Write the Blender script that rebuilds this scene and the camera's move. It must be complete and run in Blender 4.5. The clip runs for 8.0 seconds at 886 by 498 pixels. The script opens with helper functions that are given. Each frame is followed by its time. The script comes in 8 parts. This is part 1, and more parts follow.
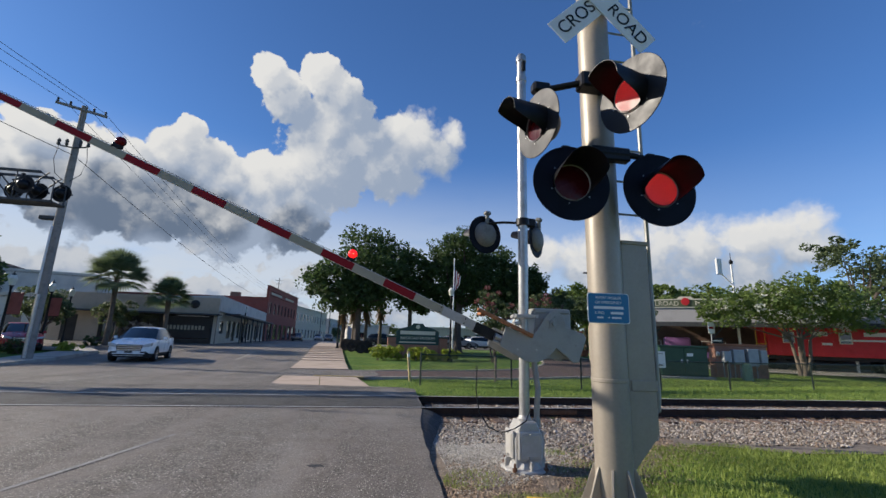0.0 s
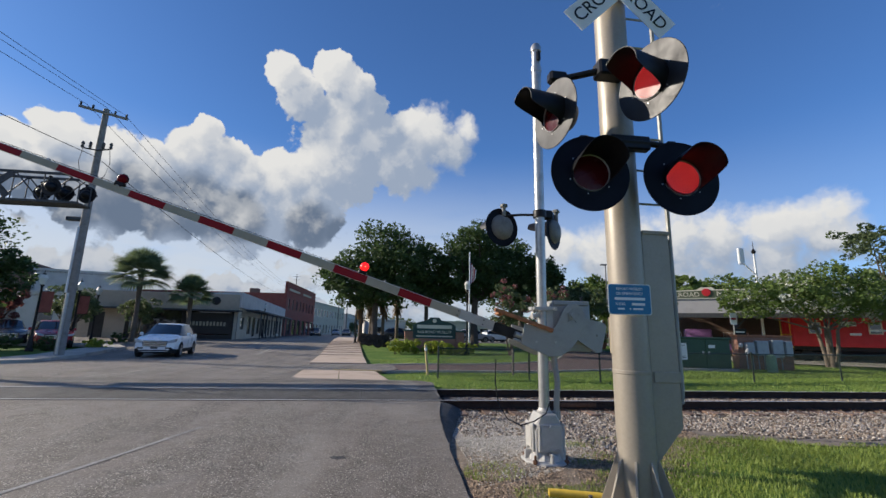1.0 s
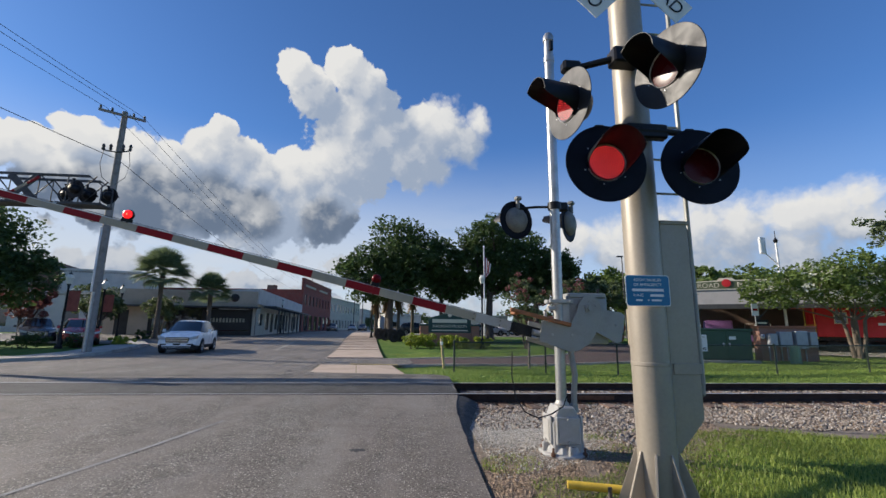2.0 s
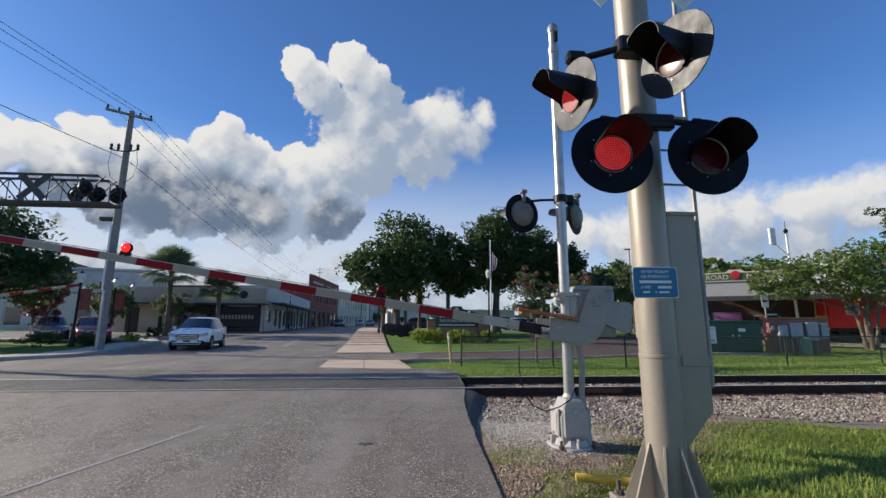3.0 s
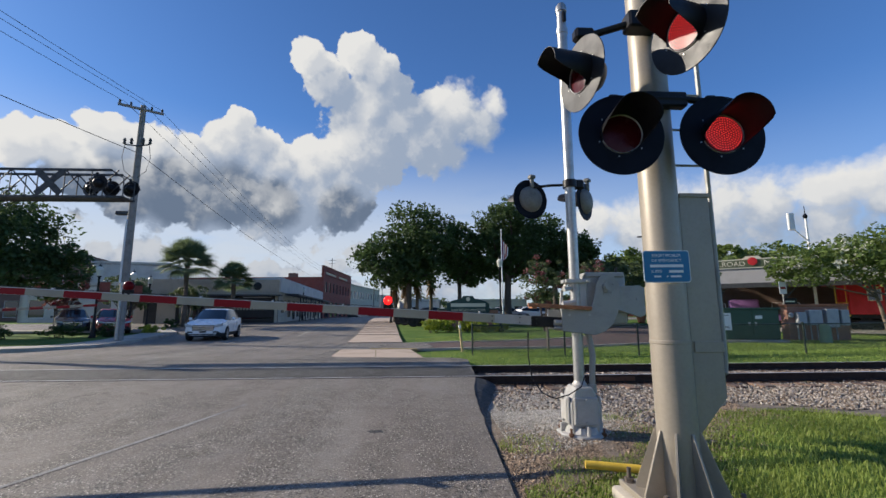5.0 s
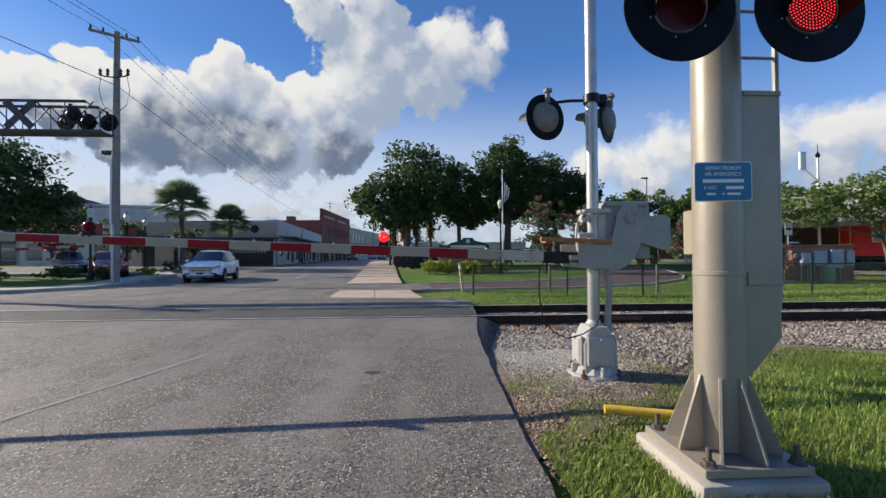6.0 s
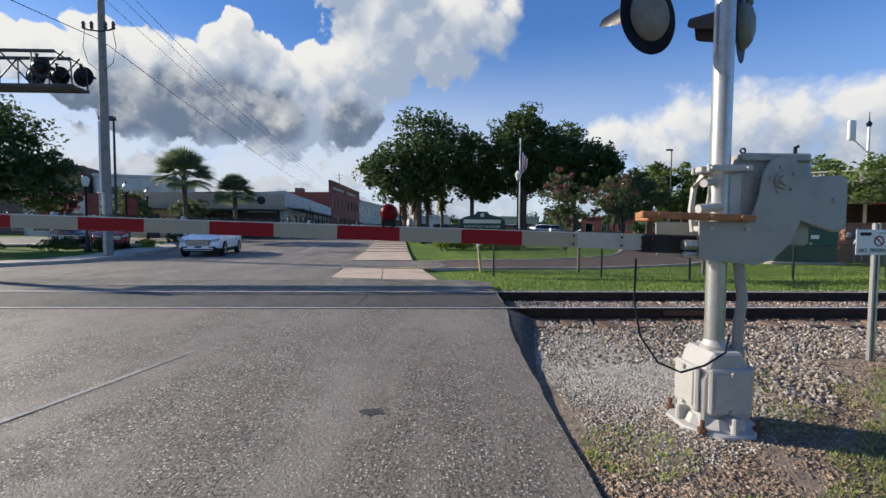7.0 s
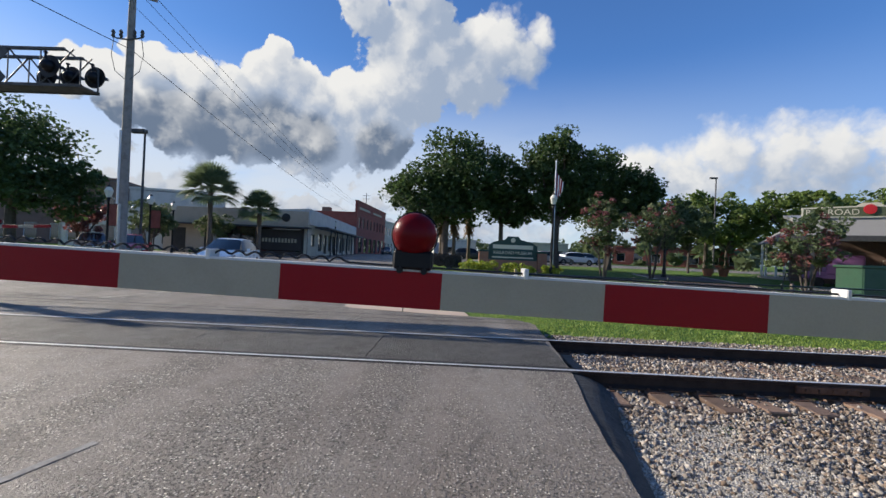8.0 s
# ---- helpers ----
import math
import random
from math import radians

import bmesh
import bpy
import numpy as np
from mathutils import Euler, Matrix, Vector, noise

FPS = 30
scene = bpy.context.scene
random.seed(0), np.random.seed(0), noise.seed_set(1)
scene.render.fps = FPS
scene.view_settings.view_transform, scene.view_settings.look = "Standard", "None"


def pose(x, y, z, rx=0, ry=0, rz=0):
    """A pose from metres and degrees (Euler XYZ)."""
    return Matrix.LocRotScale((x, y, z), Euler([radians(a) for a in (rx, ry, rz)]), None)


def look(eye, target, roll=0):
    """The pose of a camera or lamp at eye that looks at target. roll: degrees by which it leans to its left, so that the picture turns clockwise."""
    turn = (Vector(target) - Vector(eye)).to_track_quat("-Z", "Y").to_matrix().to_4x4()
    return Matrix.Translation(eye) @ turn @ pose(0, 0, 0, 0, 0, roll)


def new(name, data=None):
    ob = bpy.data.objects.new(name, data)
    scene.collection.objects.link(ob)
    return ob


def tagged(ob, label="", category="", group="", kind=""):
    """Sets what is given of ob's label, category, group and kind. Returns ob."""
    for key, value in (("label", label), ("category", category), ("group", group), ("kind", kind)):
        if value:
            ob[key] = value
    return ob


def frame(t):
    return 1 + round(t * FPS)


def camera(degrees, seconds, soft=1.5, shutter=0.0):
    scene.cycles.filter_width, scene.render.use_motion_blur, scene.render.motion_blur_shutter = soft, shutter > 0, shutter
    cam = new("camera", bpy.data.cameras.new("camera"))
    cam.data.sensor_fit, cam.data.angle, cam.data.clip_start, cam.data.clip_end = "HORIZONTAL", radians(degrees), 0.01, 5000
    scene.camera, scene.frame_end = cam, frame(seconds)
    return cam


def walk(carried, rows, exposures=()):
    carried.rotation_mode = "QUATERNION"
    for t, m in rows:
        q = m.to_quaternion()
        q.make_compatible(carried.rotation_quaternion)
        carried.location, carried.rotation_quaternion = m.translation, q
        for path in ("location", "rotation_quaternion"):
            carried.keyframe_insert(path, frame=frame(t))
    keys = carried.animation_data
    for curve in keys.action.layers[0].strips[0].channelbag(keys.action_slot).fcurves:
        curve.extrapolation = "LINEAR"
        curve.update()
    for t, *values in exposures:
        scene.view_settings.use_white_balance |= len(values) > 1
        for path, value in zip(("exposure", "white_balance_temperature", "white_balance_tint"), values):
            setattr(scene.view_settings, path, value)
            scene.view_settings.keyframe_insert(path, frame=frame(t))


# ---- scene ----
cam = camera(92.6, 8.0)
PATH = [
    (0, (-0.05, 0.694, 1.491), (0.261, 2.623, 1.915), 1.8),
    (0.5, (-0.057, 0.696, 1.483), (0.222, 2.633, 1.895), 1.7),
    (1, (-0.074, 0.697, 1.484), (0.169, 2.643, 1.879), 1.3),
    (1.5, (-0.082, 0.697, 1.481), (0.124, 2.65, 1.862), 1.0),
    (3, (-0.075, 0.702, 1.473), (0.075, 2.667, 1.817), 0.2),
    (3.5, (-0.079, 0.706, 1.465), (0.067, 2.672, 1.799), -0.1),
    (4, (-0.076, 0.714, 1.459), (0.066, 2.683, 1.785), -0.3),
    (5.5, (-0.002, 0.859, 1.435), (0.081, 2.844, 1.67), -0.1),
    (6, (-0.024, 1.331, 1.347), (0.077, 3.328, 1.381), -0.3),
    (6.5, (-0.043, 2.125, 1.359), (0.064, 4.121, 1.283), -0.6),
    (7, (-0.133, 2.97, 1.403), (-0.079, 4.967, 1.313), 0.3),
    (7.5, (-0.19, 3.859, 1.413), (-0.2, 5.857, 1.326), 1.8),
    (8, (-0.308, 4.7, 1.461), (-0.37, 6.699, 1.478), 2.4),
]
walk(cam, [(t, look(eye, target, roll)) for t, eye, target, roll in PATH],
     exposures=[(0.0, 0.27), (3.5, 0.34), (5.5, 0.31), (6.5, 0.50), (7.5, 0.38), (8.0, 0.44)])

# ---- light: late sun from the left and ahead, sky with fair-weather clouds ----
SUN_EL = radians(25)
SUN_DIR = Vector((-0.938 * math.cos(SUN_EL), 0.345 * math.cos(SUN_EL), math.sin(SUN_EL)))
sun = new("sun", bpy.data.lights.new("sun", "SUN"))
sun.data.energy, sun.data.angle, sun.data.color = 5.0, radians(0.53), (1.0, 0.9, 0.76)
sun.matrix_world = look((0, 0, 60), Vector((0, 0, 60)) - SUN_DIR)

world = bpy.data.worlds.new("sky")
scene.world = world
world.use_nodes = True


class Nodes:
    """Short hand for node trees."""

    def __init__(self, tree):
        self.t = tree

    def add(self, kind, ins=(), **props):
        n = self.t.nodes.new(kind)
        for k, v in props.items():
            setattr(n, k, v)
        for k, v in dict(ins).items():
            if hasattr(v, "is_linked") or hasattr(v, "links"):
                self.t.links.new(v, n.inputs[k])
            else:
                n.inputs[k].default_value = v
        return n

    def math(self, op, a, b=0.0, c=0.0, clamp=False):
        return self.add("ShaderNodeMath", {0: a, 1: b, 2: c}, operation=op, use_clamp=clamp).outputs[0]

    def vec(self, op, a, b=(0, 0, 0), out=0, scale=None):
        ins = {0: a, 1: b}
        if scale is not None:
            ins["Scale"] = scale
        return self.add("ShaderNodeVectorMath", ins, operation=op).outputs[out]

    def noise(self, vec, scale, detail=3.0, rough=0.55, out="Fac"):
        return self.add("ShaderNodeTexNoise", {"Vector": vec, "Scale": scale, "Detail": detail, "Roughness": rough}).outputs[out]

    def ramp(self, fac, a, b, va=0.0, vb=1.0, smooth=True):
        return self.add("ShaderNodeMapRange", {0: fac, 1: a, 2: b, 3: va, 4: vb}, interpolation_type="SMOOTHSTEP" if smooth else "LINEAR").outputs[0]

    def mix(self, fac, a, b, blend="MIX"):
        n = self.add("ShaderNodeMix", {0: fac, 6: a, 7: b}, data_type="RGBA", blend_type=blend)
        return n.outputs[2]


def sky_dir(azimuth, elevation):
    a, e = radians(azimuth), radians(elevation)
    return (math.sin(a) * math.cos(e), math.cos(a) * math.cos(e), math.sin(e))


def cloud_group():
    """Density of the clouds along a direction: heaps of cumulus and a low layer, with billowed edges."""
    g = bpy.data.node_groups.new("cloud_density", "ShaderNodeTree")
    g.interface.new_socket("Direction", in_out="INPUT", socket_type="NodeSocketVector")
    g.interface.new_socket("Density", in_out="OUTPUT", socket_type="NodeSocketFloat")
    g.interface.new_socket("Underside", in_out="OUTPUT", socket_type="NodeSocketFloat")
    g.interface.new_socket("Mass", in_out="OUTPUT", socket_type="NodeSocketFloat")
    n = Nodes(g)
    way = n.add("NodeGroupInput").outputs[0]
    out = n.add("NodeGroupOutput")
    w1 = n.vec("SUBTRACT", n.noise(way, 7.0, 2.0, 0.5, "Color"), (0.5, 0.5, 0.5))
    w2 = n.vec("SUBTRACT", n.noise(way, 26.0, 3.0, 0.6, "Color"), (0.5, 0.5, 0.5))
    d = n.vec("ADD", way, n.vec("SCALE", w1, scale=0.06))
    d = n.vec("NORMALIZE", n.vec("ADD", d, n.vec("SCALE", w2, scale=0.032)))
    # billows of two sizes
    warped = n.vec("ADD", way, n.vec("SCALE", w2, scale=0.03))
    bulge = None
    for scale, amount in ((15.0, 0.60), (38.0, 0.30), (95.0, 0.14)):
        cell = n.add("ShaderNodeTexVoronoi", {"Vector": warped, "Scale": scale, "Smoothness": 0.25}, feature="SMOOTH_F1").outputs["Distance"]
        k = n.math("MULTIPLY_ADD", cell, -amount, amount * 0.42)
        bulge = k if bulge is None else n.math("ADD", bulge, k)
    total = None
    for az, el, r in CLOUDS:
        k = n.vec("DOT_PRODUCT", d, sky_dir(az, el), out=1)
        c = math.cos(radians(r))
        k = n.math("MULTIPLY_ADD", k, 1 / (1 - c), -c / (1 - c))
        total = k if total is None else n.math("SMOOTH_MAX", total, k, 0.22)
    base = None
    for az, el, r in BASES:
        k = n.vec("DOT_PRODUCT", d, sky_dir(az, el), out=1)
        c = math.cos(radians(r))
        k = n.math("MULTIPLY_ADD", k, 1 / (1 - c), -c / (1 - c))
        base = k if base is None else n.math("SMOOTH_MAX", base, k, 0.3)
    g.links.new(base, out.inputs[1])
    g.links.new(n.math("ADD", total, n.math("MULTIPLY", bulge, 0.5)), out.inputs[2])
    # a broken layer low over the horizon, all round
    z = n.add("ShaderNodeSeparateXYZ", {0: d}).outputs[2]
    flat = n.vec("MULTIPLY", d, (3.0, 3.0, 11.0))
    layer = n.math("ADD", n.math("MULTIPLY", n.noise(flat, 1.0, 4.0, 0.55), 2.2), n.ramp(z, 0.05, 0.32, -0.60, -1.75, False))
    total = n.math("MAXIMUM", total, layer)
    fine = n.math("MULTIPLY", n.math("SUBTRACT", n.noise(d, 34.0, 6.0, 0.66), 0.5), 0.55)
    g.links.new(n.math("ADD", n.math("ADD", total, bulge), fine), out.inputs[0])
    return g


# azimuth from the road's axis, elevation, radius, in degrees
CLOUDS = [
    (-16.2, 31.2, 2.4), (-13.4, 29.4, 3.2), (-9.6, 32.6, 2.9), (-6.2, 31.0, 3.2), (-4.2, 28.8, 3.0), (-8.0, 27.4, 4.6), (-2.8, 25.0, 5.0),
    (-7.8, 22.4, 7.0), (3.7, 26.4, 4.5), (7.5, 25.1, 4.0), (1.7, 22.8, 5.2), (10.0, 27.3, 2.2), (-24.1, 23.1, 2.0),
    (-24.8, 20.6, 3.8), (-21.8, 19.5, 3.5), (-37.4, 19.0, 2.6), (-40.8, 17.2, 2.3), (-43.5, 16.3, 2.3), (-33.1, 18.7, 3.4),
    (-29.4, 17.6, 4.3), (-33.4, 14.3, 5.4), (-38.4, 15.1, 3.8), (-26.2, 14.5, 5.4), (-19.3, 17.8, 3.8), (-14.1, 19.1, 4.6),
    (-19.1, 13.6, 5.5), (-12.1, 15.3, 6.1), (22.5, 11.2, 3.6), (27.5, 10.6, 4.6), (32.3, 12.4, 4.4), (36.6, 11.6, 5.0),
    (41.0, 11.2, 4.8), (45.5, 11.6, 4.4), (50.0, 11.4, 4.6), (38.0, 7.8, 5.2), (30.0, 8.2, 4.4), (46.0, 7.6, 5.0),
]
# the thick grey bases of the heaps: their shade, painted into the cloud colour
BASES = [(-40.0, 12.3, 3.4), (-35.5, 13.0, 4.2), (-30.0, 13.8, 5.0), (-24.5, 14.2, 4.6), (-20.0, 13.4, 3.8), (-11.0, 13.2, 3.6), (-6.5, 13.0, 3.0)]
wn = Nodes(world.node_tree)
world.node_tree.nodes.clear()
way = wn.add("ShaderNodeTexCoord").outputs["Generated"]
sky = wn.add("ShaderNodeTexSky", sky_type="NISHITA", sun_disc=False, sun_elevation=SUN_EL, sun_rotation=radians(-70), air_density=1.0, dust_density=0.25, ozone_density=4.0)
group = cloud_group()
here = wn.add("ShaderNodeGroup", {0: way}, node_tree=group)
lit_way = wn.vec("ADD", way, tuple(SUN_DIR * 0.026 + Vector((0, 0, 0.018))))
there = wn.add("ShaderNodeGroup", {0: lit_way}, node_tree=group)
sunward = wn.add("ShaderNodeGroup", {0: wn.vec("ADD", way, tuple(SUN_DIR * 0.07 + Vector((0, 0, 0.05))))}, node_tree=group)
flank = wn.ramp(wn.math("SUBTRACT", here.outputs[2], sunward.outputs[2]), -0.15, 1.0)
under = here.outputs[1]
here, there = here.outputs[0], there.outputs[0]
# crisp heaps towards the sun, soft and thin ones away from it
across, _, height = wn.add("ShaderNodeSeparateXYZ", {0: way}).outputs[:3]
mask = wn.math("DIVIDE", here, wn.ramp(across, -0.04, 0.16, 0.20, 0.85), clamp=True)
mask = wn.ramp(mask, 0.0, 1.0)
# thin haze low in the sky, denser towards the sun
toward = wn.vec("DOT_PRODUCT", way, tuple(SUN_DIR), out=1)
haze = wn.math("MULTIPLY", wn.ramp(height, 0.10, 0.42, 1.0, 0.0), wn.ramp(toward, -0.45, 0.5, 0.25, 1.0))
veil = wn.math("MULTIPLY", haze, wn.ramp(wn.noise(wn.vec("MULTIPLY", way, (2.0, 2.0, 7.0)), 1.6, 4.0, 0.6), -0.1, 0.5))
veil = wn.math("MULTIPLY", veil, 0.94)
edge = wn.ramp(wn.math("SUBTRACT", here, there), -0.20, 0.36)
clear = wn.ramp(there, -0.3, 0.55, 1.0, 0.0)
lit = wn.math("MULTIPLY_ADD", edge, 0.30, wn.math("MULTIPLY", clear, 0.24))
lit = wn.math("MULTIPLY_ADD", flank, 0.58, lit, clamp=True)
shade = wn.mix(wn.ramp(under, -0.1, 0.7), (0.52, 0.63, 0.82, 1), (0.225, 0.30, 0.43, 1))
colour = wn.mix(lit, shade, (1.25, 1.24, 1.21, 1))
dim = wn.ramp(toward, -0.1, 0.85, 1.0, 0.76)
blue = wn.mix(1.0, sky.outputs[0], (0.69, 0.98, 1.33, 1), "MULTIPLY")
blue = wn.mix(1.0, blue, wn.add("ShaderNodeCombineXYZ", {0: dim, 1: dim, 2: dim}).outputs[0], "MULTIPLY")
back = wn.add("ShaderNodeBackground", {0: blue, 1: 0.102})
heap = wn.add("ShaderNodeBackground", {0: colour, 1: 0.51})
thin = wn.add("ShaderNodeBackground", {0: (0.73, 0.79, 0.87, 1), 1: 0.70})
far = wn.add("ShaderNodeMixShader", {0: veil, 1: back.outputs[0], 2: thin.outputs[0]})
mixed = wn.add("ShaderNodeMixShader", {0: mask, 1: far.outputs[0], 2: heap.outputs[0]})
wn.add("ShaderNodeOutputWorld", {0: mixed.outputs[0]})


# ---- materials ----
def mat(name, col, rough=0.6, metal=0.0, var=0.2, scale=6.0, grain=60.0, bump=0.15, spec=0.5, tint=None, island=False, glow=0.0, alike=0.0, lamp=None):
    """A painted, stony or metal surface: two scales of noise in colour and roughness, and a fine relief."""
    m = bpy.data.materials.new(name)
    m.use_nodes = True
    n = Nodes(m.node_tree)
    m.node_tree.nodes.clear()
    at = n.add("ShaderNodeTexCoord").outputs["Object"]
    big, small = n.noise(at, scale, 4.0, 0.6), n.noise(at, grain, 3.0, 0.6)
    c = (*col, 1)
    other = (*(tint or [v * 0.55 for v in col]), 1)
    colour = n.mix(n.ramp(big, 0.42, 0.72, 0.0, var * 2), c, other)
    colour = n.mix(n.ramp(small, 0.35, 0.75, 0.0, var), colour, (*[v * 0.5 for v in col], 1))
    if island:
        r = n.add("ShaderNodeNewGeometry").outputs["Random Per Island"]
        colour = n.mix(1.0, colour, n.add("ShaderNodeCombineXYZ", {i: n.ramp(r, 0, 1, 1 - alike, 1 + alike, False) for i in range(3)}).outputs[0], "MULTIPLY")
        if tint:
            colour = n.mix(n.ramp(n.math("FRACT", n.math("MULTIPLY", r, 17.3)), 0.45, 0.9), colour, other)
    elif alike:
        r = n.add("ShaderNodeObjectInfo").outputs["Random"]
        colour = n.mix(1.0, colour, n.add("ShaderNodeCombineXYZ", {i: n.ramp(r, 0, 1, 1 - alike, 1 + alike, False) for i in range(3)}).outputs[0], "MULTIPLY")
    b = n.add("ShaderNodeBsdfPrincipled", {"Base Color": colour, "Metallic": metal, "Specular IOR Level": spec,
                                           "Roughness": n.ramp(big, 0.3, 0.7, max(0.02, rough - 0.1), min(1.0, rough + 0.1), False)})
    if bump:
        h = n.math("ADD", n.math("MULTIPLY", big, 0.6), small)
        m.node_tree.links.new(n.add("ShaderNodeBump", {"Strength": bump, "Distance": 0.01, "Height": h}).outputs[0], b.inputs["Normal"])
    if glow:
        b.inputs["Emission Color"].default_value = (*(lamp or col), 1)
        b.inputs["Emission Strength"].default_value = glow
    n.add("ShaderNodeOutputMaterial", {0: b.outputs[0]})
    return m


def leaf_mat(name, col, back, alike=0.35):
    """Leaves: a matt green that varies from leaf to leaf and lets some light through."""
    m = bpy.data.materials.new(name)
    m.use_nodes = True
    n = Nodes(m.node_tree)
    m.node_tree.nodes.clear()
    r = n.add("ShaderNodeNewGeometry").outputs["Random Per Island"]
    at = n.add("ShaderNodeTexCoord").outputs["Object"]
    colour = n.mix(n.ramp(r, 0, 1, 0, 1, False), (*col, 1), (*back, 1))
    colour = n.mix(n.ramp(n.noise(at, 0.7, 2.0), 0.35, 0.7, 0, alike), colour, (*[v * 0.45 for v in col], 1))
    b = n.add("ShaderNodeBsdfPrincipled", {"Base Color": colour, "Roughness": 0.55, "Specular IOR Level": 0.3})
    t = n.add("ShaderNodeBsdfTranslucent", {0: n.mix(0.5, colour, (*[min(1, v * 1.5) for v in back], 1))})
    n.add("ShaderNodeOutputMaterial", {0: n.add("ShaderNodeMixShader", {0: 0.3, 1: b.outputs[0], 2: t.outputs[0]}).outputs[0]})
    return m


def asphalt_mat(name, base, speck, wear):
    """Worn asphalt: dark binder, pale chippings, wheel tracks polished lighter, patches and fine cracks."""
    m = bpy.data.materials.new(name)
    m.use_nodes = True
    n = Nodes(m.node_tree)
    m.node_tree.nodes.clear()
    at = n.add("ShaderNodeTexCoord").outputs["Object"]
    chips = n.add("ShaderNodeTexVoronoi", {"Vector": at, "Scale": 50.0})
    pick = n.add("ShaderNodeSeparateColor", {0: chips.outputs["Color"]}).outputs[0]
    big, mid = n.noise(at, 0.5, 4.0, 0.6), n.noise(at, 3.5, 4.0, 0.65)
    along = n.noise(n.vec("MULTIPLY", at, (0.55, 0.05, 1.0)), 1.6, 3.0, 0.5)
    c = n.mix(n.ramp(big, 0.35, 0.7, 0.0, 0.7), (*base, 1), (*[v * 0.72 for v in base], 1))
    c = n.mix(n.ramp(along, 0.48, 0.7, 0.0, 0.6), c, (*wear, 1))
    c = n.mix(n.ramp(mid, 0.5, 0.75, 0.0, 0.5), c, (*[v * 0.6 for v in base], 1))
    stone = n.math("MULTIPLY", n.ramp(pick, 0.52, 0.92), n.ramp(chips.outputs["Distance"], 0.12, 0.5, 1.0, 0.0))
    # swathes where the binder has worn off and the chippings stand open
    open_zone = n.ramp(n.noise(n.vec("MULTIPLY", at, (0.9, 0.16, 1.0)), 1.5, 4.0, 0.6), 0.38, 0.6, 0.35, 1.0)
    pits = n.ramp(n.noise(at, 42.0, 3.0, 0.65), 0.47, 0.60)
    c = n.mix(n.math("MULTIPLY", n.math("MULTIPLY", pits, open_zone), 0.9), c, (*[v * 0.22 for v in base], 1))
    c = n.mix(n.math("MULTIPLY", n.math("MULTIPLY", stone, open_zone), 0.95), c, (*speck, 1))
    wob = n.vec("ADD", at, n.vec("SCALE", n.vec("SUBTRACT", n.noise(at, 2.5, 3.0, 0.6, "Color"), (0.5, 0.5, 0.5)), scale=0.7))
    crack = n.add("ShaderNodeTexVoronoi", {"Vector": wob, "Scale": 0.28}, feature="DISTANCE_TO_EDGE").outputs["Distance"]
    c = n.mix(n.math("MULTIPLY", n.ramp(crack, 0.004, 0.012, 1.0, 0.0), n.ramp(big, 0.5, 0.62, 0.0, 0.35)), c, (0.02, 0.02, 0.022, 1))
    h = n.math("ADD", n.math("MULTIPLY", stone, 0.8), n.math("MULTIPLY", n.noise(at, 130.0, 2.0), 0.8))
    h = n.math("MULTIPLY", n.math("SUBTRACT", h, n.math("MULTIPLY", pits, 0.7)), open_zone)
    bump = n.add("ShaderNodeBump", {"Strength": 1.0, "Distance": 0.014, "Height": h})
    b = n.add("ShaderNodeBsdfPrincipled", {"Base Color": c, "Roughness": n.ramp(mid, 0.3, 0.7, 0.52, 0.75, False), "Specular IOR Level": 0.42, "Normal": bump.outputs[0]})
    n.add("ShaderNodeOutputMaterial", {0: b.outputs[0]})
    return m


def lawn_mat(name, green, dry, soil):
    m = bpy.data.materials.new(name)
    m.use_nodes = True
    n = Nodes(m.node_tree)
    m.node_tree.nodes.clear()
    at = n.add("ShaderNodeTexCoord").outputs["Object"]
    big, mid, fine = n.noise(at, 0.6, 4.0, 0.6), n.noise(at, 5.0, 4.0, 0.65), n.noise(at, 60.0, 3.0, 0.7)
    c = n.mix(n.ramp(mid, 0.35, 0.7), (*green, 1), (*[v * 0.6 for v in green], 1))
    c = n.mix(n.ramp(big, 0.45, 0.7, 0, 0.6), c, (*dry, 1))
    c = n.mix(n.ramp(fine, 0.55, 0.75, 0, 0.5), c, (*soil, 1))
    bump = n.add("ShaderNodeBump", {"Strength": 0.8, "Distance": 0.03, "Height": n.math("ADD", fine, mid)})
    b = n.add("ShaderNodeBsdfPrincipled", {"Base Color": c, "Roughness": 0.9, "Specular IOR Level": 0.2, "Normal": bump.outputs[0]})
    n.add("ShaderNodeOutputMaterial", {0: b.outputs[0]})
    return m


def glass_mat(name, col, rough=0.05):
    m = bpy.data.materials.new(name)
    m.use_nodes = True
    n = Nodes(m.node_tree)
    m.node_tree.nodes.clear()
    b = n.add("ShaderNodeBsdfPrincipled", {"Base Color": (*col, 1), "Roughness": rough, "Specular IOR Level": 0.9, "Coat Weight": 0.6, "Coat Roughness": 0.03})
    n.add("ShaderNodeOutputMaterial", {0: b.outputs[0]})
    return m


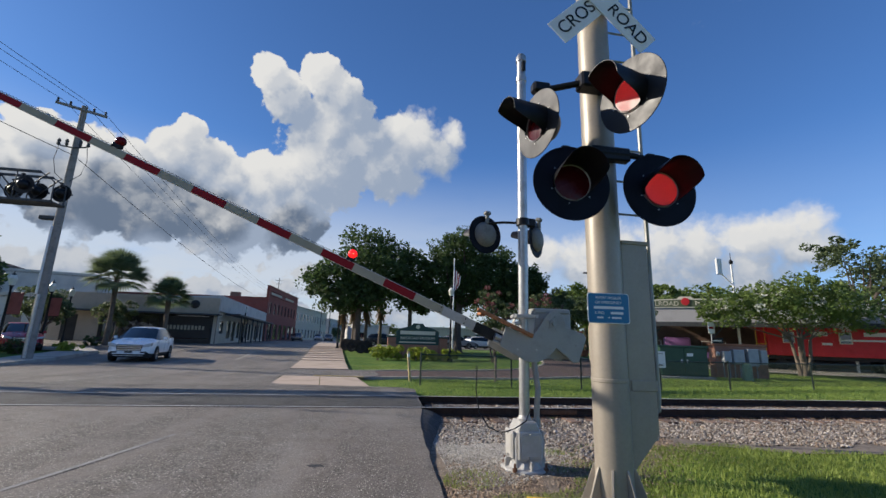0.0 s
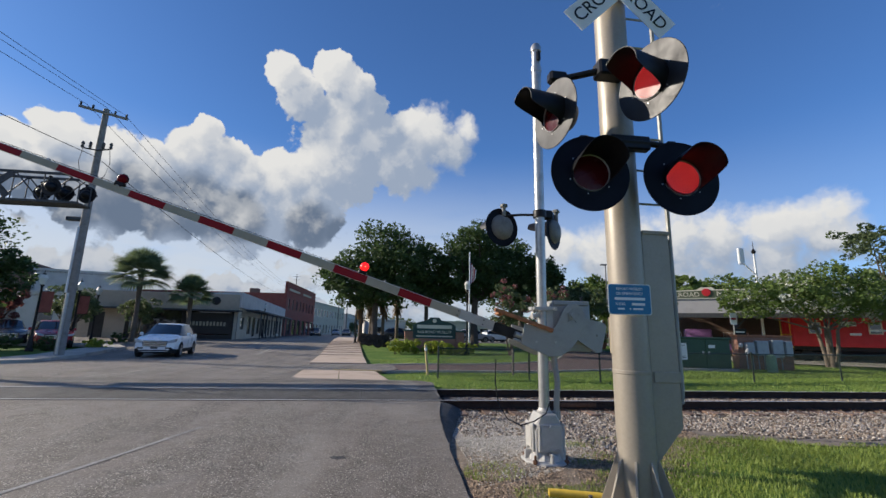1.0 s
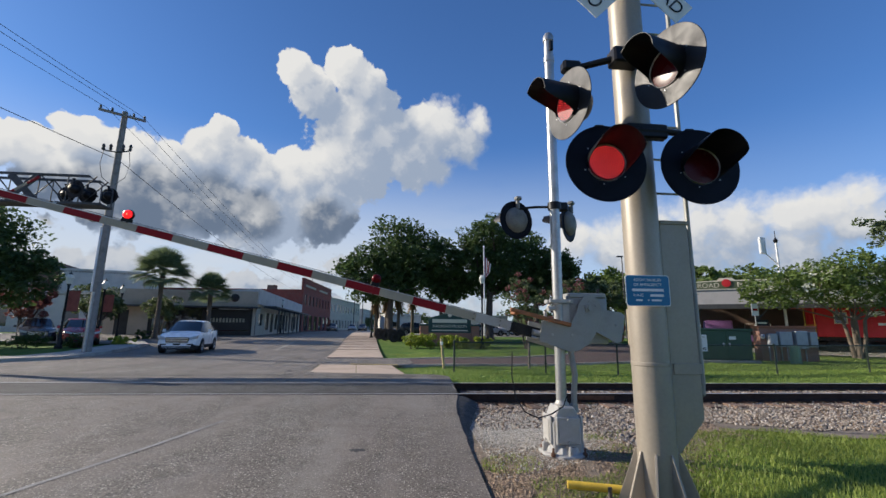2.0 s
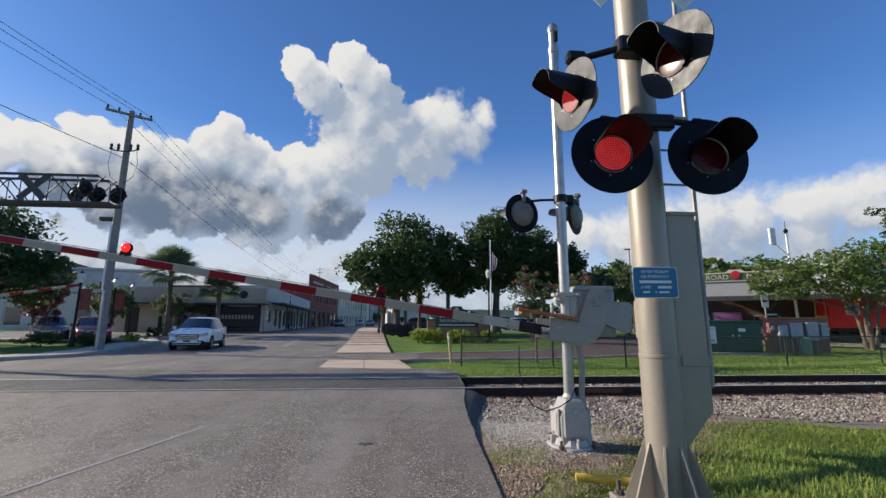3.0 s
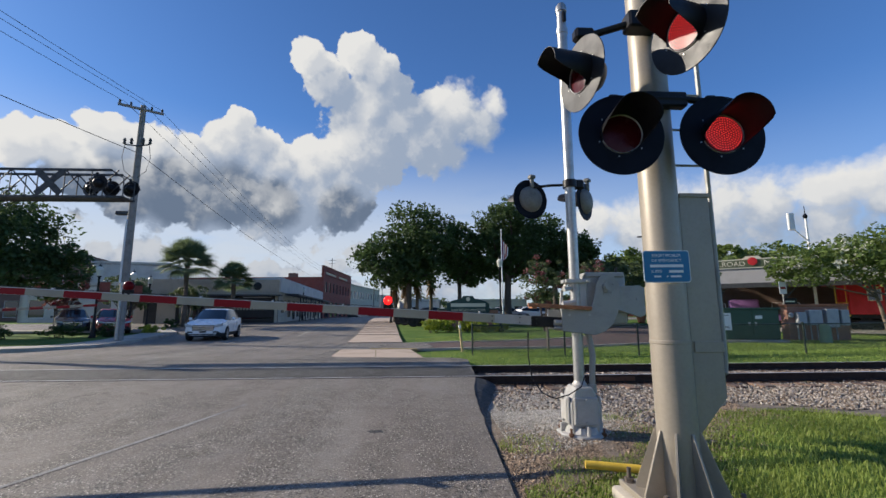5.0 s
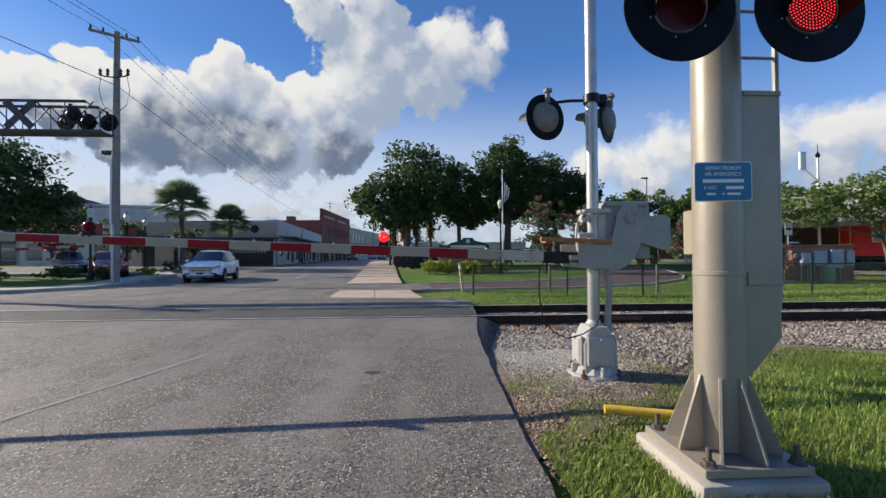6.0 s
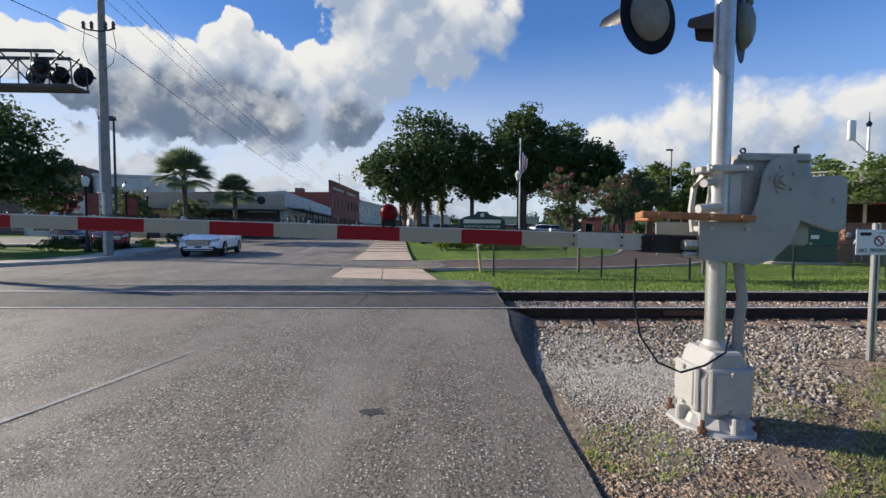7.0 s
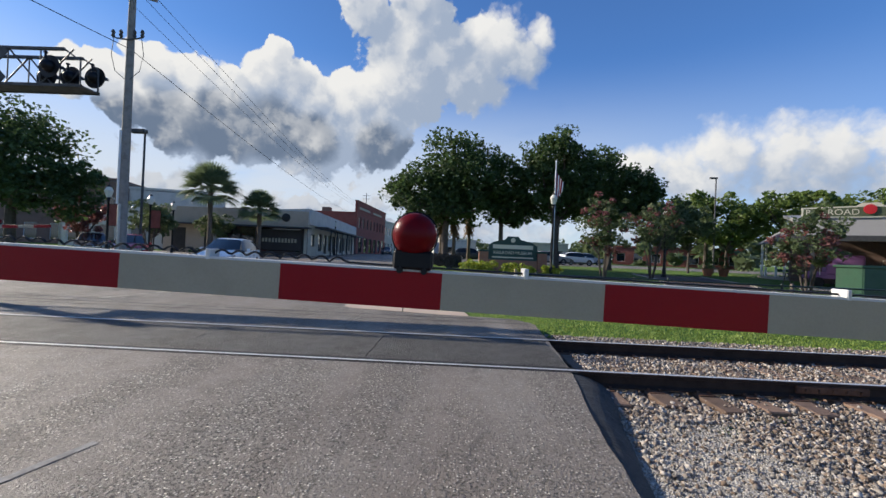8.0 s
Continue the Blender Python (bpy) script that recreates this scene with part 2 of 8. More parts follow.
ASPHALT = asphalt_mat("asphalt", (0.235, 0.202, 0.170), (0.92, 0.85, 0.74), (0.275, 0.25, 0.215))
ASPHALT_DARK = asphalt_mat("asphalt_patch", (0.045, 0.045, 0.047), (0.16, 0.16, 0.155), (0.06, 0.06, 0.06))
PANEL = asphalt_mat("crossing_panel", (0.085, 0.08, 0.072), (0.25, 0.24, 0.21), (0.12, 0.11, 0.1))
LAWN = lawn_mat("lawn", (0.10, 0.185, 0.03), (0.18, 0.22, 0.05), (0.05, 0.06, 0.02))
FAR_GROUND = lawn_mat("far_ground", (0.08, 0.12, 0.035), (0.16, 0.15, 0.08), (0.09, 0.08, 0.05))
CONCRETE = mat("concrete", (0.44, 0.40, 0.34), 0.85, var=0.3, scale=1.3, grain=70, bump=0.3)
PINK_WALK = mat("pinkish_concrete", (0.50, 0.39, 0.30), 0.85, var=0.25, scale=1.0, grain=60, bump=0.3, alike=0.02)
ALU = mat("painted_aluminium", (0.325, 0.285, 0.232), 0.45, 0.2, var=0.16, scale=5, grain=45, bump=0.08, tint=(0.27, 0.245, 0.205))
GALV = mat("galvanised_steel", (0.48, 0.48, 0.47), 0.38, 0.7, var=0.25, scale=9, grain=55, bump=0.06)
CAST = mat("cast_aluminium", (0.47, 0.46, 0.44), 0.5, 0.2, var=0.2, scale=8, grain=90, bump=0.2, tint=(0.35, 0.32, 0.28))
GREY_PAINT = mat("grey_enamel", (0.33, 0.33, 0.31), 0.45, 0.05, var=0.16, scale=5, grain=60, bump=0.06)
BLACK = mat("black_enamel", (0.008, 0.008, 0.010), 0.42, 0.0, var=0.3, scale=8, bump=0.03, spec=0.28)
PLATE = mat("satin_black_plate", (0.012, 0.012, 0.014), 0.50, 0.0, var=0.2, scale=8, bump=0.0, spec=0.42)
# same black plate as above, with shade put in as darker, bluer colour
SHADED_PLATE = mat("shaded_black_plate", (0.005, 0.006, 0.012), 0.5, 0.0, var=0.2, scale=8, bump=0.02, spec=0.12)
BLACK_MATT = mat("black_matt", (0.012, 0.012, 0.012), 0.75, var=0.3, bump=0.1)
RUST = mat("rusty_steel", (0.16, 0.075, 0.04), 0.85, 0.1, var=0.4, scale=12, grain=120, bump=0.4, tint=(0.07, 0.035, 0.025))
RAIL_SIDE = mat("rail_rust", (0.04, 0.022, 0.015), 0.8, 0.2, var=0.4, scale=6, grain=90, bump=0.3)
RAIL_TOP = mat("rail_polished", (0.80, 0.79, 0.76), 0.40, 0.6, var=0.15, scale=4, grain=40, bump=0.05)
TIE = mat("old_timber", (0.185, 0.12, 0.085), 0.9, var=0.4, scale=7, grain=60, bump=0.5, alike=0.3)
OLD_STEEL = mat("dull_brown_steel", (0.15, 0.125, 0.105), 0.75, 0.3, var=0.4, scale=20, grain=90, bump=0.3)
ORANGE = mat("orange_rusted_bar", (0.42, 0.17, 0.07), 0.7, var=0.4, scale=14, grain=80, bump=0.25, tint=(0.2, 0.09, 0.05))
RED_SHEET = mat("red_reflective_sheeting", (0.28, 0.008, 0.014), 0.45, var=0.1, scale=4, grain=160, bump=0.04, spec=0.18)
WHITE_SHEET = mat("white_reflective_sheeting", (0.40, 0.36, 0.27), 0.55, var=0.12, scale=4, grain=160, bump=0.04, spec=0.18)
ARM_EDGE = mat("white_arm_edge", (0.62, 0.62, 0.6), 0.5, var=0.12, scale=6, bump=0.05)
YELLOW = mat("yellow_paint", (0.75, 0.50, 0.06), 0.45, var=0.2, scale=9, bump=0.08)
BLUE = mat("blue_sign_sheet", (0.006, 0.155, 0.32), 0.4, var=0.06, scale=4, bump=0.0)
WHITE = mat("white_paint", (0.78, 0.78, 0.76), 0.5, var=0.08, scale=5, bump=0.04)
BALLAST = mat("ballast_bed", (0.23, 0.185, 0.14), 0.95, var=0.5, scale=9, grain=50, bump=0.9)
STONE = mat("ballast_stone", (0.40, 0.36, 0.315), 0.9, var=0.4, scale=14, grain=90, bump=0.4, tint=(0.20, 0.145, 0.105), island=True, alike=0.62)
CHIPS = mat("pale_gravel", (0.46, 0.43, 0.385), 0.9, var=0.3, scale=10, grain=70, bump=0.4, island=True, alike=0.35)
MULCH = mat("brown_debris", (0.33, 0.245, 0.175), 0.95, var=0.4, scale=10, grain=70, bump=0.4, island=True, alike=0.5)
GRASS = leaf_mat("grass_blades", (0.165, 0.235, 0.04), (0.335, 0.39, 0.09), 0.6)
LAWN_BLADE = leaf_mat("mown_blades", (0.20, 0.28, 0.05), (0.31, 0.39, 0.095))
LENS_OFF = mat("dark_red_lens", (0.06, 0.004, 0.006), 0.25, var=0.0, bump=0.0, spec=0.2)
LED = mat("lit_red_led", (0.12, 0.004, 0.004), 0.5, var=0.0, bump=0.0, glow=1.3, lamp=(1.0, 0.06, 0.06))
LED_BED = mat("red_led_bed", (0.06, 0.001, 0.003), 0.4, var=0.0, bump=0.0, glow=0.05, lamp=(0.8, 0.005, 0.02))
LENS_GLOW = mat("lit_red_lens", (1.0, 0.012, 0.012), 0.3, var=0.0, bump=0.0, glow=1.5)
LENS_CORE = mat("lit_bulb", (1.0, 0.12, 0.05), 0.3, var=0.0, bump=0.0, glow=4.0)
RED_LENS = mat("red_lens", (0.14, 0.001, 0.004), 0.3, var=0.05, bump=0.0, spec=0.15)


# ---- mesh tools ----
def link(name, bm, material, parent=None, label="", smooth=None):
    me = bpy.data.meshes.new(name)
    bm.normal_update()
    bm.to_mesh(me)
    bm.free()
    for m in (material if isinstance(material, (list, tuple)) else [material]):
        me.materials.append(m)
    if smooth:
        me.shade_smooth()
        me.set_sharp_from_angle(angle=radians(smooth))
    ob = new(name, me)
    if parent:
        ob.parent = parent
    if label:
        tagged(ob, label)
    return ob


def part(name, bm, material, parent, label="", smooth=35):
    """One mesh object under a thing or a part."""
    return link(name, bm, material, parent, label, smooth)


def thing(name, m=None, label="", category="", group="", kind=""):
    ob = new(name)
    ob.empty_display_size = 0.2
    if m is not None:
        ob.matrix_basis = m
    return tagged(ob, label, category, group, kind)


def again(name, ob, m, parent):
    """Another object on the mesh of ob."""
    o = new(name, ob.data)
    o.parent, o.matrix_basis = parent, m
    return o


def box(bm, lo, hi, bevel=0.0, m=None, mi=0, seg=1):
    c = [(a + b) / 2 for a, b in zip(lo, hi)]
    s = [max(abs(b - a), 1e-4) for a, b in zip(lo, hi)]
    mm = Matrix.Translation(c) @ Matrix.Diagonal((*s, 1))
    r = bmesh.ops.create_cube(bm, size=1, matrix=(m @ mm) if m is not None else mm)
    vs = r["verts"]
    fs = {f for v in vs for f in v.link_faces}
    if bevel:
        es = list({e for v in vs for e in v.link_edges})
        r = bmesh.ops.bevel(bm, geom=es, offset=bevel, segments=seg, affect="EDGES", profile=0.5)
        fs = {f for v in r["verts"] for f in v.link_faces} | {f for f in fs if f.is_valid}
    for f in fs:
        f.material_index = mi
    return vs


def cyl(bm, a, b, r, r2=None, n=16, mi=0, caps=True):
    a, b = Vector(a), Vector(b)
    d = b - a
    q = d.to_track_quat("Z", "Y").to_matrix().to_4x4()
    m = Matrix.Translation((a + b) / 2) @ q
    r2 = r if r2 is None else r2
    out = bmesh.ops.create_cone(bm, cap_ends=caps, segments=n, radius1=r, radius2=r2, depth=d.length, matrix=m)
    for f in {f for v in out["verts"] for f in v.link_faces}:
        f.material_index = mi


def tube(bm, pts, r, n=8, mi=0):
    """A round bar along a line of points."""
    pts = [Vector(p) for p in pts]
    rings = []
    for i, p in enumerate(pts):
        t = (pts[min(i + 1, len(pts) - 1)] - pts[max(i - 1, 0)]).normalized()
        up = Vector((0, 0, 1)) if abs(t.z) < 0.9 else Vector((1, 0, 0))
        u = t.cross(up).normalized()
        v = t.cross(u).normalized()
        rr = r[i] if isinstance(r, (list, tuple)) else r
        rings.append([bm.verts.new(p + (u * math.cos(2 * math.pi * k / n) + v * math.sin(2 * math.pi * k / n)) * rr) for k in range(n)])
    for a, b in zip(rings, rings[1:]):
        for k in range(n):
            bm.faces.new((a[k], a[(k + 1) % n], b[(k + 1) % n], b[k])).material_index = mi
    bm.faces.new(rings[0]).material_index = mi
    bm.faces.new(rings[-1][::-1]).material_index = mi


def lathe(bm, prof, n=24, m=None, mi=0):
    """Turns a profile of (radius, height) round z."""
    m = m or Matrix()
    rings = []
    for r, z in prof:
        if r < 1e-5:
            rings.append([bm.verts.new(m @ Vector((0, 0, z)))])
        else:
            rings.append([bm.verts.new(m @ Vector((r * math.cos(2 * math.pi * k / n), r * math.sin(2 * math.pi * k / n), z))) for k in range(n)])
    for a, b in zip(rings, rings[1:]):
        for k in range(n):
            j = (k + 1) % n
            if len(a) == 1 and len(b) == 1:
                continue
            if len(a) == 1:
                f = bm.faces.new((a[0], b[j], b[k]))
            elif len(b) == 1:
                f = bm.faces.new((a[k], a[j], b[0]))
            else:
                f = bm.faces.new((a[k], a[j], b[j], b[k]))
            f.material_index = mi


def slab(bm, pts, a, b, axis="y", mi=0, bevel=0.0):
    """A plate: an outline of (u, v) pushed from a to b along an axis."""
    put = {"y": lambda u, v, w: (u, w, v), "x": lambda u, v, w: (w, u, v), "z": lambda u, v, w: (u, v, w)}[axis]
    lo = [bm.verts.new(put(u, v, a)) for u, v in pts]
    hi = [bm.verts.new(put(u, v, b)) for u, v in pts]
    fs = [bm.faces.new(lo), bm.faces.new(hi[::-1])]
    for i in range(len(pts)):
        j = (i + 1) % len(pts)
        fs.append(bm.faces.new((lo[j], lo[i], hi[i], hi[j])))
    bmesh.ops.recalc_face_normals(bm, faces=fs)
    for f in fs:
        f.material_index = mi
    if bevel:
        bmesh.ops.bevel(bm, geom=list({e for f in fs[:2] for e in f.edges}), offset=bevel, segments=1, affect="EDGES")


def ball(bm, c, r, n=12, mi=0, squash=(1, 1, 1)):
    o = bmesh.ops.create_uvsphere(bm, u_segments=n, v_segments=max(6, n * 2 // 3), radius=r, matrix=Matrix.Translation(c) @ Matrix.Diagonal((*squash, 1)))
    for f in {f for v in o["verts"] for f in v.link_faces}:
        f.material_index = mi


def raw(name, verts, faces, material, parent=None, smooth=False):
    """An object from arrays of places and faces."""
    me = bpy.data.meshes.new(name)
    verts, faces = np.asarray(verts, dtype=np.float32), np.asarray(faces, dtype=np.int32)
    k = faces.shape[1]
    me.vertices.add(len(verts))
    me.vertices.foreach_set("co", verts.ravel())
    me.loops.add(faces.size)
    me.loops.foreach_set("vertex_index", faces.ravel())
    me.polygons.add(len(faces))
    me.polygons.foreach_set("loop_start", np.arange(0, faces.size, k, dtype=np.int32))
    me.update(calc_edges=True)
    me.validate()
    me.materials.append(material)
    if smooth:
        me.shade_smooth()
    ob = new(name, me)
    if parent:
        ob.parent = parent
    return ob


def writing(name, text, size, m, material, parent=None, extrude=0.001, fit=None):
    """Letters as a mesh, in Blender's own font; fit: the width to fill."""
    cu = bpy.data.curves.new(name, "FONT")
    cu.body, cu.size, cu.extrude, cu.align_x, cu.align_y = text, size, extrude, "CENTER", "CENTER"
    tmp = bpy.data.objects.new(name, cu)
    scene.collection.objects.link(tmp)
    bpy.context.view_layer.update()
    me = bpy.data.meshes.new_from_object(tmp.evaluated_get(bpy.context.evaluated_depsgraph_get()))
    bpy.data.objects.remove(tmp)
    if fit:
        xs = [v.co.x for v in me.vertices]
        k = fit / (max(xs) - min(xs))
        for v in me.vertices:
            v.co.x *= k
    me.materials.clear()
    me.materials.append(material)
    ob = new(name, me)
    ob.parent = parent
    ob.matrix_basis = m
    return ob


# ---- the lie of the land ----
def rise(y):
    """Height of the road: it climbs a little to the track."""
    return float(np.interp(y, (-6, 3, 6, 8.6, 12.8, 15, 20, 26, 34, 47, 80, 160), (0.0, 0.04, 0.08, 0.165, 0.165, 0.10, 0.05, 0.02, 0.18, 0.5, 0.55, 0.6)))


def border(x):
    """Where the grass before the track ends and the ballast begins."""
    return float(np.interp(x, (0.8, 1.3, 2.2, 3.2, 4.2, 5.2, 6.2, 9, 14), (4.5, 4.9, 5.35, 5.9, 7.0, 7.2, 6.5, 6.3, 6.3)))


def land(x, y):
    right = float(np.interp(y, (-6, 3, 6, 7.4, 8.6, 12.0, 12.7, 13.8, 15, 20, 26, 34, 47, 80, 160), (0.0, 0.05, 0.07, 0.0, -0.03, -0.03, 0.02, 0.09, 0.09, 0.07, 0.06, 0.2, 0.5, 0.55, 0.6)))
    left = rise(y) - 0.05
    k = min(1.0, max(0.0, (x - 0.4) / 0.8))
    return left + (right - left) * k * k * (3 - 2 * k)


# ---- ground, road, track ----
def ground():
    xs = sorted({*np.arange(-12, 14.01, 0.4).round(3), *np.arange(-60, 61, 4.0), -2500, -900, -350, -150, -95, 95, 150, 350, 900, 2500})
    ys = sorted({*np.arange(-4, 28.01, 0.4).round(3), *np.arange(-40, 100, 5.0), -2500, -600, -120, 130, 200, 400, 900, 2500})
    rnd = np.random.RandomState(3)
    v = [(x, y, land(x, y) - 0.02 + (rnd.uniform(-0.008, 0.008) if -12 < x < 14 and -4 < y < 28 else 0)) for y in ys for x in xs]
    w = len(xs)
    f = [(j * w + i, j * w + i + 1, (j + 1) * w + i + 1, (j + 1) * w + i) for j in range(len(ys) - 1) for i in range(w - 1)]
    tagged(raw("ground", v, f, LAWN, smooth=True), "green mown grass ground, patchy beside the track", "ground", kind="structure")


def strip(name, rows, material, z, cols=10, parent=None):
    """A sheet between a left and a right edge; rows of (y, left x, right x), with heights from z(x, y)."""
    v, f = [], []
    for y, a, b in rows:
        for i in range(cols + 1):
            x = a + (b - a) * i / cols
            v.append((x, y, z(x, y)))
    for j in range(len(rows) - 1):
        for i in range(cols):
            k = j * (cols + 1) + i
            f.append((k, k + 1, k + cols + 2, k + cols + 1))
    return raw(name, v, f, material, parent, smooth=True)


def road_right(y):
    return float(np.interp(y, (-8, 4.6, 5.8, 7.2, 8.4, 9.2, 10.4, 12.9, 13.5, 14.05, 14.5, 21, 92, 160), (0.55, 0.71, 0.75, 0.80, 0.88, 1.02, 1.12, 1.25, 0.9, -2.4, -2.86, -3.5, -9.8, -16)))


def road_left(y):
    return float(np.interp(y, (-8, 13, 17, 19.4, 31, 34, 160), (-30, -30, -14.5, -13.5, -16.6, -18.5, -38)))


def roads():
    rows = [(y, road_left(y), road_right(y) + 0.025 * noise.noise((0.0, y * 3.0, 2.0)) * (2 < y < 12)) for y in [*np.arange(-8, 15, 0.25), *np.arange(15, 34, 1.0), *np.arange(34, 161, 6.0)]]
    tagged(strip("road", rows, ASPHALT, lambda x, y: rise(y) + 0.004, 16), "worn grey asphalt street crossing the railway", "road", kind="structure")
    cross = [(y, -160, road_left(y) + 0.3) for y in (34, 37, 40, 43, 46)]
    tagged(strip("side_street", cross, ASPHALT, lambda x, y: rise(y), 4), "grey asphalt side street", "road", kind="structure")
    # crumbling dark asphalt shoulder down to the ballast
    rows = [(y, road_right(y) - 0.06, road_right(y) + float(np.interp(y, (4, 6.6, 8.2, 9.6), (0.02, 0.06, 0.34, 0.5)))) for y in np.arange(4.0, 9.55, 0.15)]
    k = {r[0]: r for r in rows}

    def fall(x, y):
        _, a, b = k[y]
        u = (x - a) / max(b - a, 1e-3)
        return rise(y) - 0.004 - (rise(y) - land(b, y) + 0.014) * u * u + 0.012 * min(1, 2 * u) * noise.noise((x * 9, y * 9, 0.0))
    tagged(strip("road_shoulder", rows, ASPHALT_DARK, fall, 6), "crumbled dark asphalt edge of the street", "road edge", kind="structure")
    # a worn hole and tar seams in the surface
    rnd = random.Random(4)
    bm = bmesh.new()
    slab(bm, [(-0.55 + (0.085 + rnd.uniform(-0.035, 0.035)) * math.cos(radians(20 * k)), 5.99 + (0.065 + rnd.uniform(-0.025, 0.025)) * math.sin(radians(20 * k))) for k in range(18)], rise(6) - 0.02, rise(6) + 0.007, "z")
    tagged(link("worn_patch", bm, ASPHALT_DARK), "small worn dark hole in the asphalt", "road marking", kind="structure")
    for y0, w, x0, x1 in ((13.25, 0.05, -20, 0.9), (12.75, 0.035, -20, 1.1), (21.0, 0.045, -15, -3.4)):
        rows = []
        for i in range(61):
            x = x0 + (x1 - x0) * i / 60
            y = y0 + 0.12 * noise.noise((x * 0.5, y0, 0.0))
            rows.append((x, y))
        v = [(x, y + s * w * (0.6 + 0.4 * noise.noise((x * 2, y0, 5.0))), rise(y) + 0.0085) for x, y in rows for s in (-1, 1)]
        tagged(raw("tar_seam", v, [(2 * i, 2 * i + 2, 2 * i + 3, 2 * i + 1) for i in range(60)], ASPHALT_DARK), "dark tar seam across the asphalt", "road marking", kind="structure")
    # faded paint
    for name, pts, w in (("lane_line", ((-7.6, 27.5), (-8.8, 36.5)), 0.14), ("lane_line", ((-8.2, 13.9), (-8.1, 16.5)), 0.12), ("lane_line", ((-11.0, 38.0), (-12.4, 47.0)), 0.14), ("stop_line", ((-6.0, 41.0), (-13.5, 42.0)), 0.4),
                         ("lane_line", ((-6.6, 30.5), (-5.6, 29.5)), 0.14), ("edge_line", ((-3.6, 4.0), (-2.6, 7.4)), 0.06)):
        (x0, y0), (x1, y1) = pts
        u = Vector((x1 - x0, y1 - y0, 0)).normalized()
        s = Vector((-u.y, u.x, 0)) * w / 2
        bm = bmesh.new()
        vs = []
        for i in range(7):
            c = Vector((x0 + (x1 - x0) * i / 6, y0 + (y1 - y0) * i / 6, 0))
            c.z = rise(c.y) + 0.008
            vs.append((bm.verts.new(c - s), bm.verts.new(c + s)))
        for a, b in zip(vs, vs[1:]):
            bm.faces.new((a[0], b[0], b[1], a[1]))
        tagged(link(name, bm, FAINT if name == "edge_line" else FADED), "faded pale paint line on asphalt", "road marking", kind="structure")
    # sidewalk slabs east of the street, with open joints
    walk_ob = thing("pavement", label="pinkish concrete sidewalk slabs with joints", category="sidewalk", kind="structure")

    def quad_slab(name, q, top, parent, material):
        bm = bmesh.new()
        lo = [bm.verts.new((x, y, top - 0.14)) for x, y in q]
        hi = [bm.verts.new((x, y, top)) for x, y in q]
        bm.faces.new(hi)
        for i in range(4):
            bm.faces.new((lo[i], lo[(i + 1) % 4], hi[(i + 1) % 4], hi[i]))
        bmesh.ops.bevel(bm, geom=[e for e in bm.edges if e.verts[0] in hi and e.verts[1] in hi], offset=0.005, segments=1, affect="EDGES")
        return part(name, bm, material, parent, smooth=None)
    quad_slab("slab", [(-2.86, 14.4), (-1.45, 14.1), (-1.75, 17.0), (-3.05, 17.1)], 0.115, walk_ob, PINK_WALK)
    quad_slab("slab", [(-1.43, 14.1), (0.05, 13.8), (-0.45, 16.9), (-1.73, 17.0)], 0.115, walk_ob, PINK_WALK)
    quad_slab("kerb_stone", [(-2.0, 17.25), (-0.2, 17.0), (-0.2, 17.2), (-2.0, 17.45)], 0.13, walk_ob, YELLOW_WORN)
    y = 20.9
    while y < 70:
        d = 2.4 if y < 45 else 5
        for a, b in ((0.0, 1.0),):
            def px(u, yy):
                l = road_right(yy) + 0.02
                return l + (2.55 + 0.012 * (yy - 21)) * u
            quad_slab("slab", [(px(a, y) + 0.01, y), (px(b, y) - 0.01, y), (px(b, y + d) - 0.01, y + d - 0.006), (px(a, y + d) + 0.01, y + d - 0.006)], rise(y) + 0.075, walk_ob, PINK_WALK)
        y += d
    far = [(yy, road_right(yy) + 0.02, road_right(yy) + 3.4) for yy in (y, 90, 120, 160)]
    strip("slab", far, PINK_WALK, lambda x, yy: rise(yy) + 0.07, 2, walk_ob)
    # brick-paved drive round the lawn
    line = [(-1.6, 19.1), (1.5, 19.2), (5, 19.6), (8.5, 21.2), (11.5, 24), (14, 28), (16, 33), (17, 40)]
    wide = [1.75, 1.9, 2.2, 2.4, 2.4, 2.5, 2.6, 2.6]
    v, f, edges = [], [], [[], []]
    for i, ((x, y), w) in enumerate(zip(line, wide)):
        a, b = Vector(line[max(i - 1, 0)]), Vector(line[min(i + 1, len(line) - 1)])
        t = (b - a).normalized()
        s = Vector((-t.y, t.x)) * w
        for k, sg in enumerate((-1, 1)):
            p = Vector((x, y)) + s * sg
            v.append((p.x, p.y, max(land(p.x, p.y), 0.0) + 0.016))
            edges[k].append((p.x, p.y))
        if i:
            f.append((2 * i - 2, 2 * i - 1, 2 * i + 1, 2 * i))
    tagged(raw("driveway", v, f, PAVING), "dark reddish brick-paved driveway", "driveway", kind="structure")
    for pts in edges:
        bm = bmesh.new()
        prof = [(p[0], p[1], max(land(*p), 0) + 0.03) for p in pts]
        ring = []
        for i, p in enumerate(prof):
            a, b = Vector(prof[max(i - 1, 0)]), Vector(prof[min(i + 1, len(prof) - 1)])
            t = (b - a).normalized()
            s = Vector((-t.y, t.x, 0)) * 0.075
            c = Vector(p)
            ring.append([bm.verts.new(c - s - Vector((0, 0, 0.1))), bm.verts.new(c - s + Vector((0, 0, 0.03))), bm.verts.new(c + s + Vector((0, 0, 0.03))), bm.verts.new(c + s - Vector((0, 0, 0.1)))])
        for a, b in zip(ring, ring[1:]):
            for k in range(3):
                bm.faces.new((a[k], b[k], b[k + 1], a[k + 1]))
        tagged(link("kerb", bm, CONCRETE), "pale concrete kerb beside the brick drive", "kerb", kind="structure")
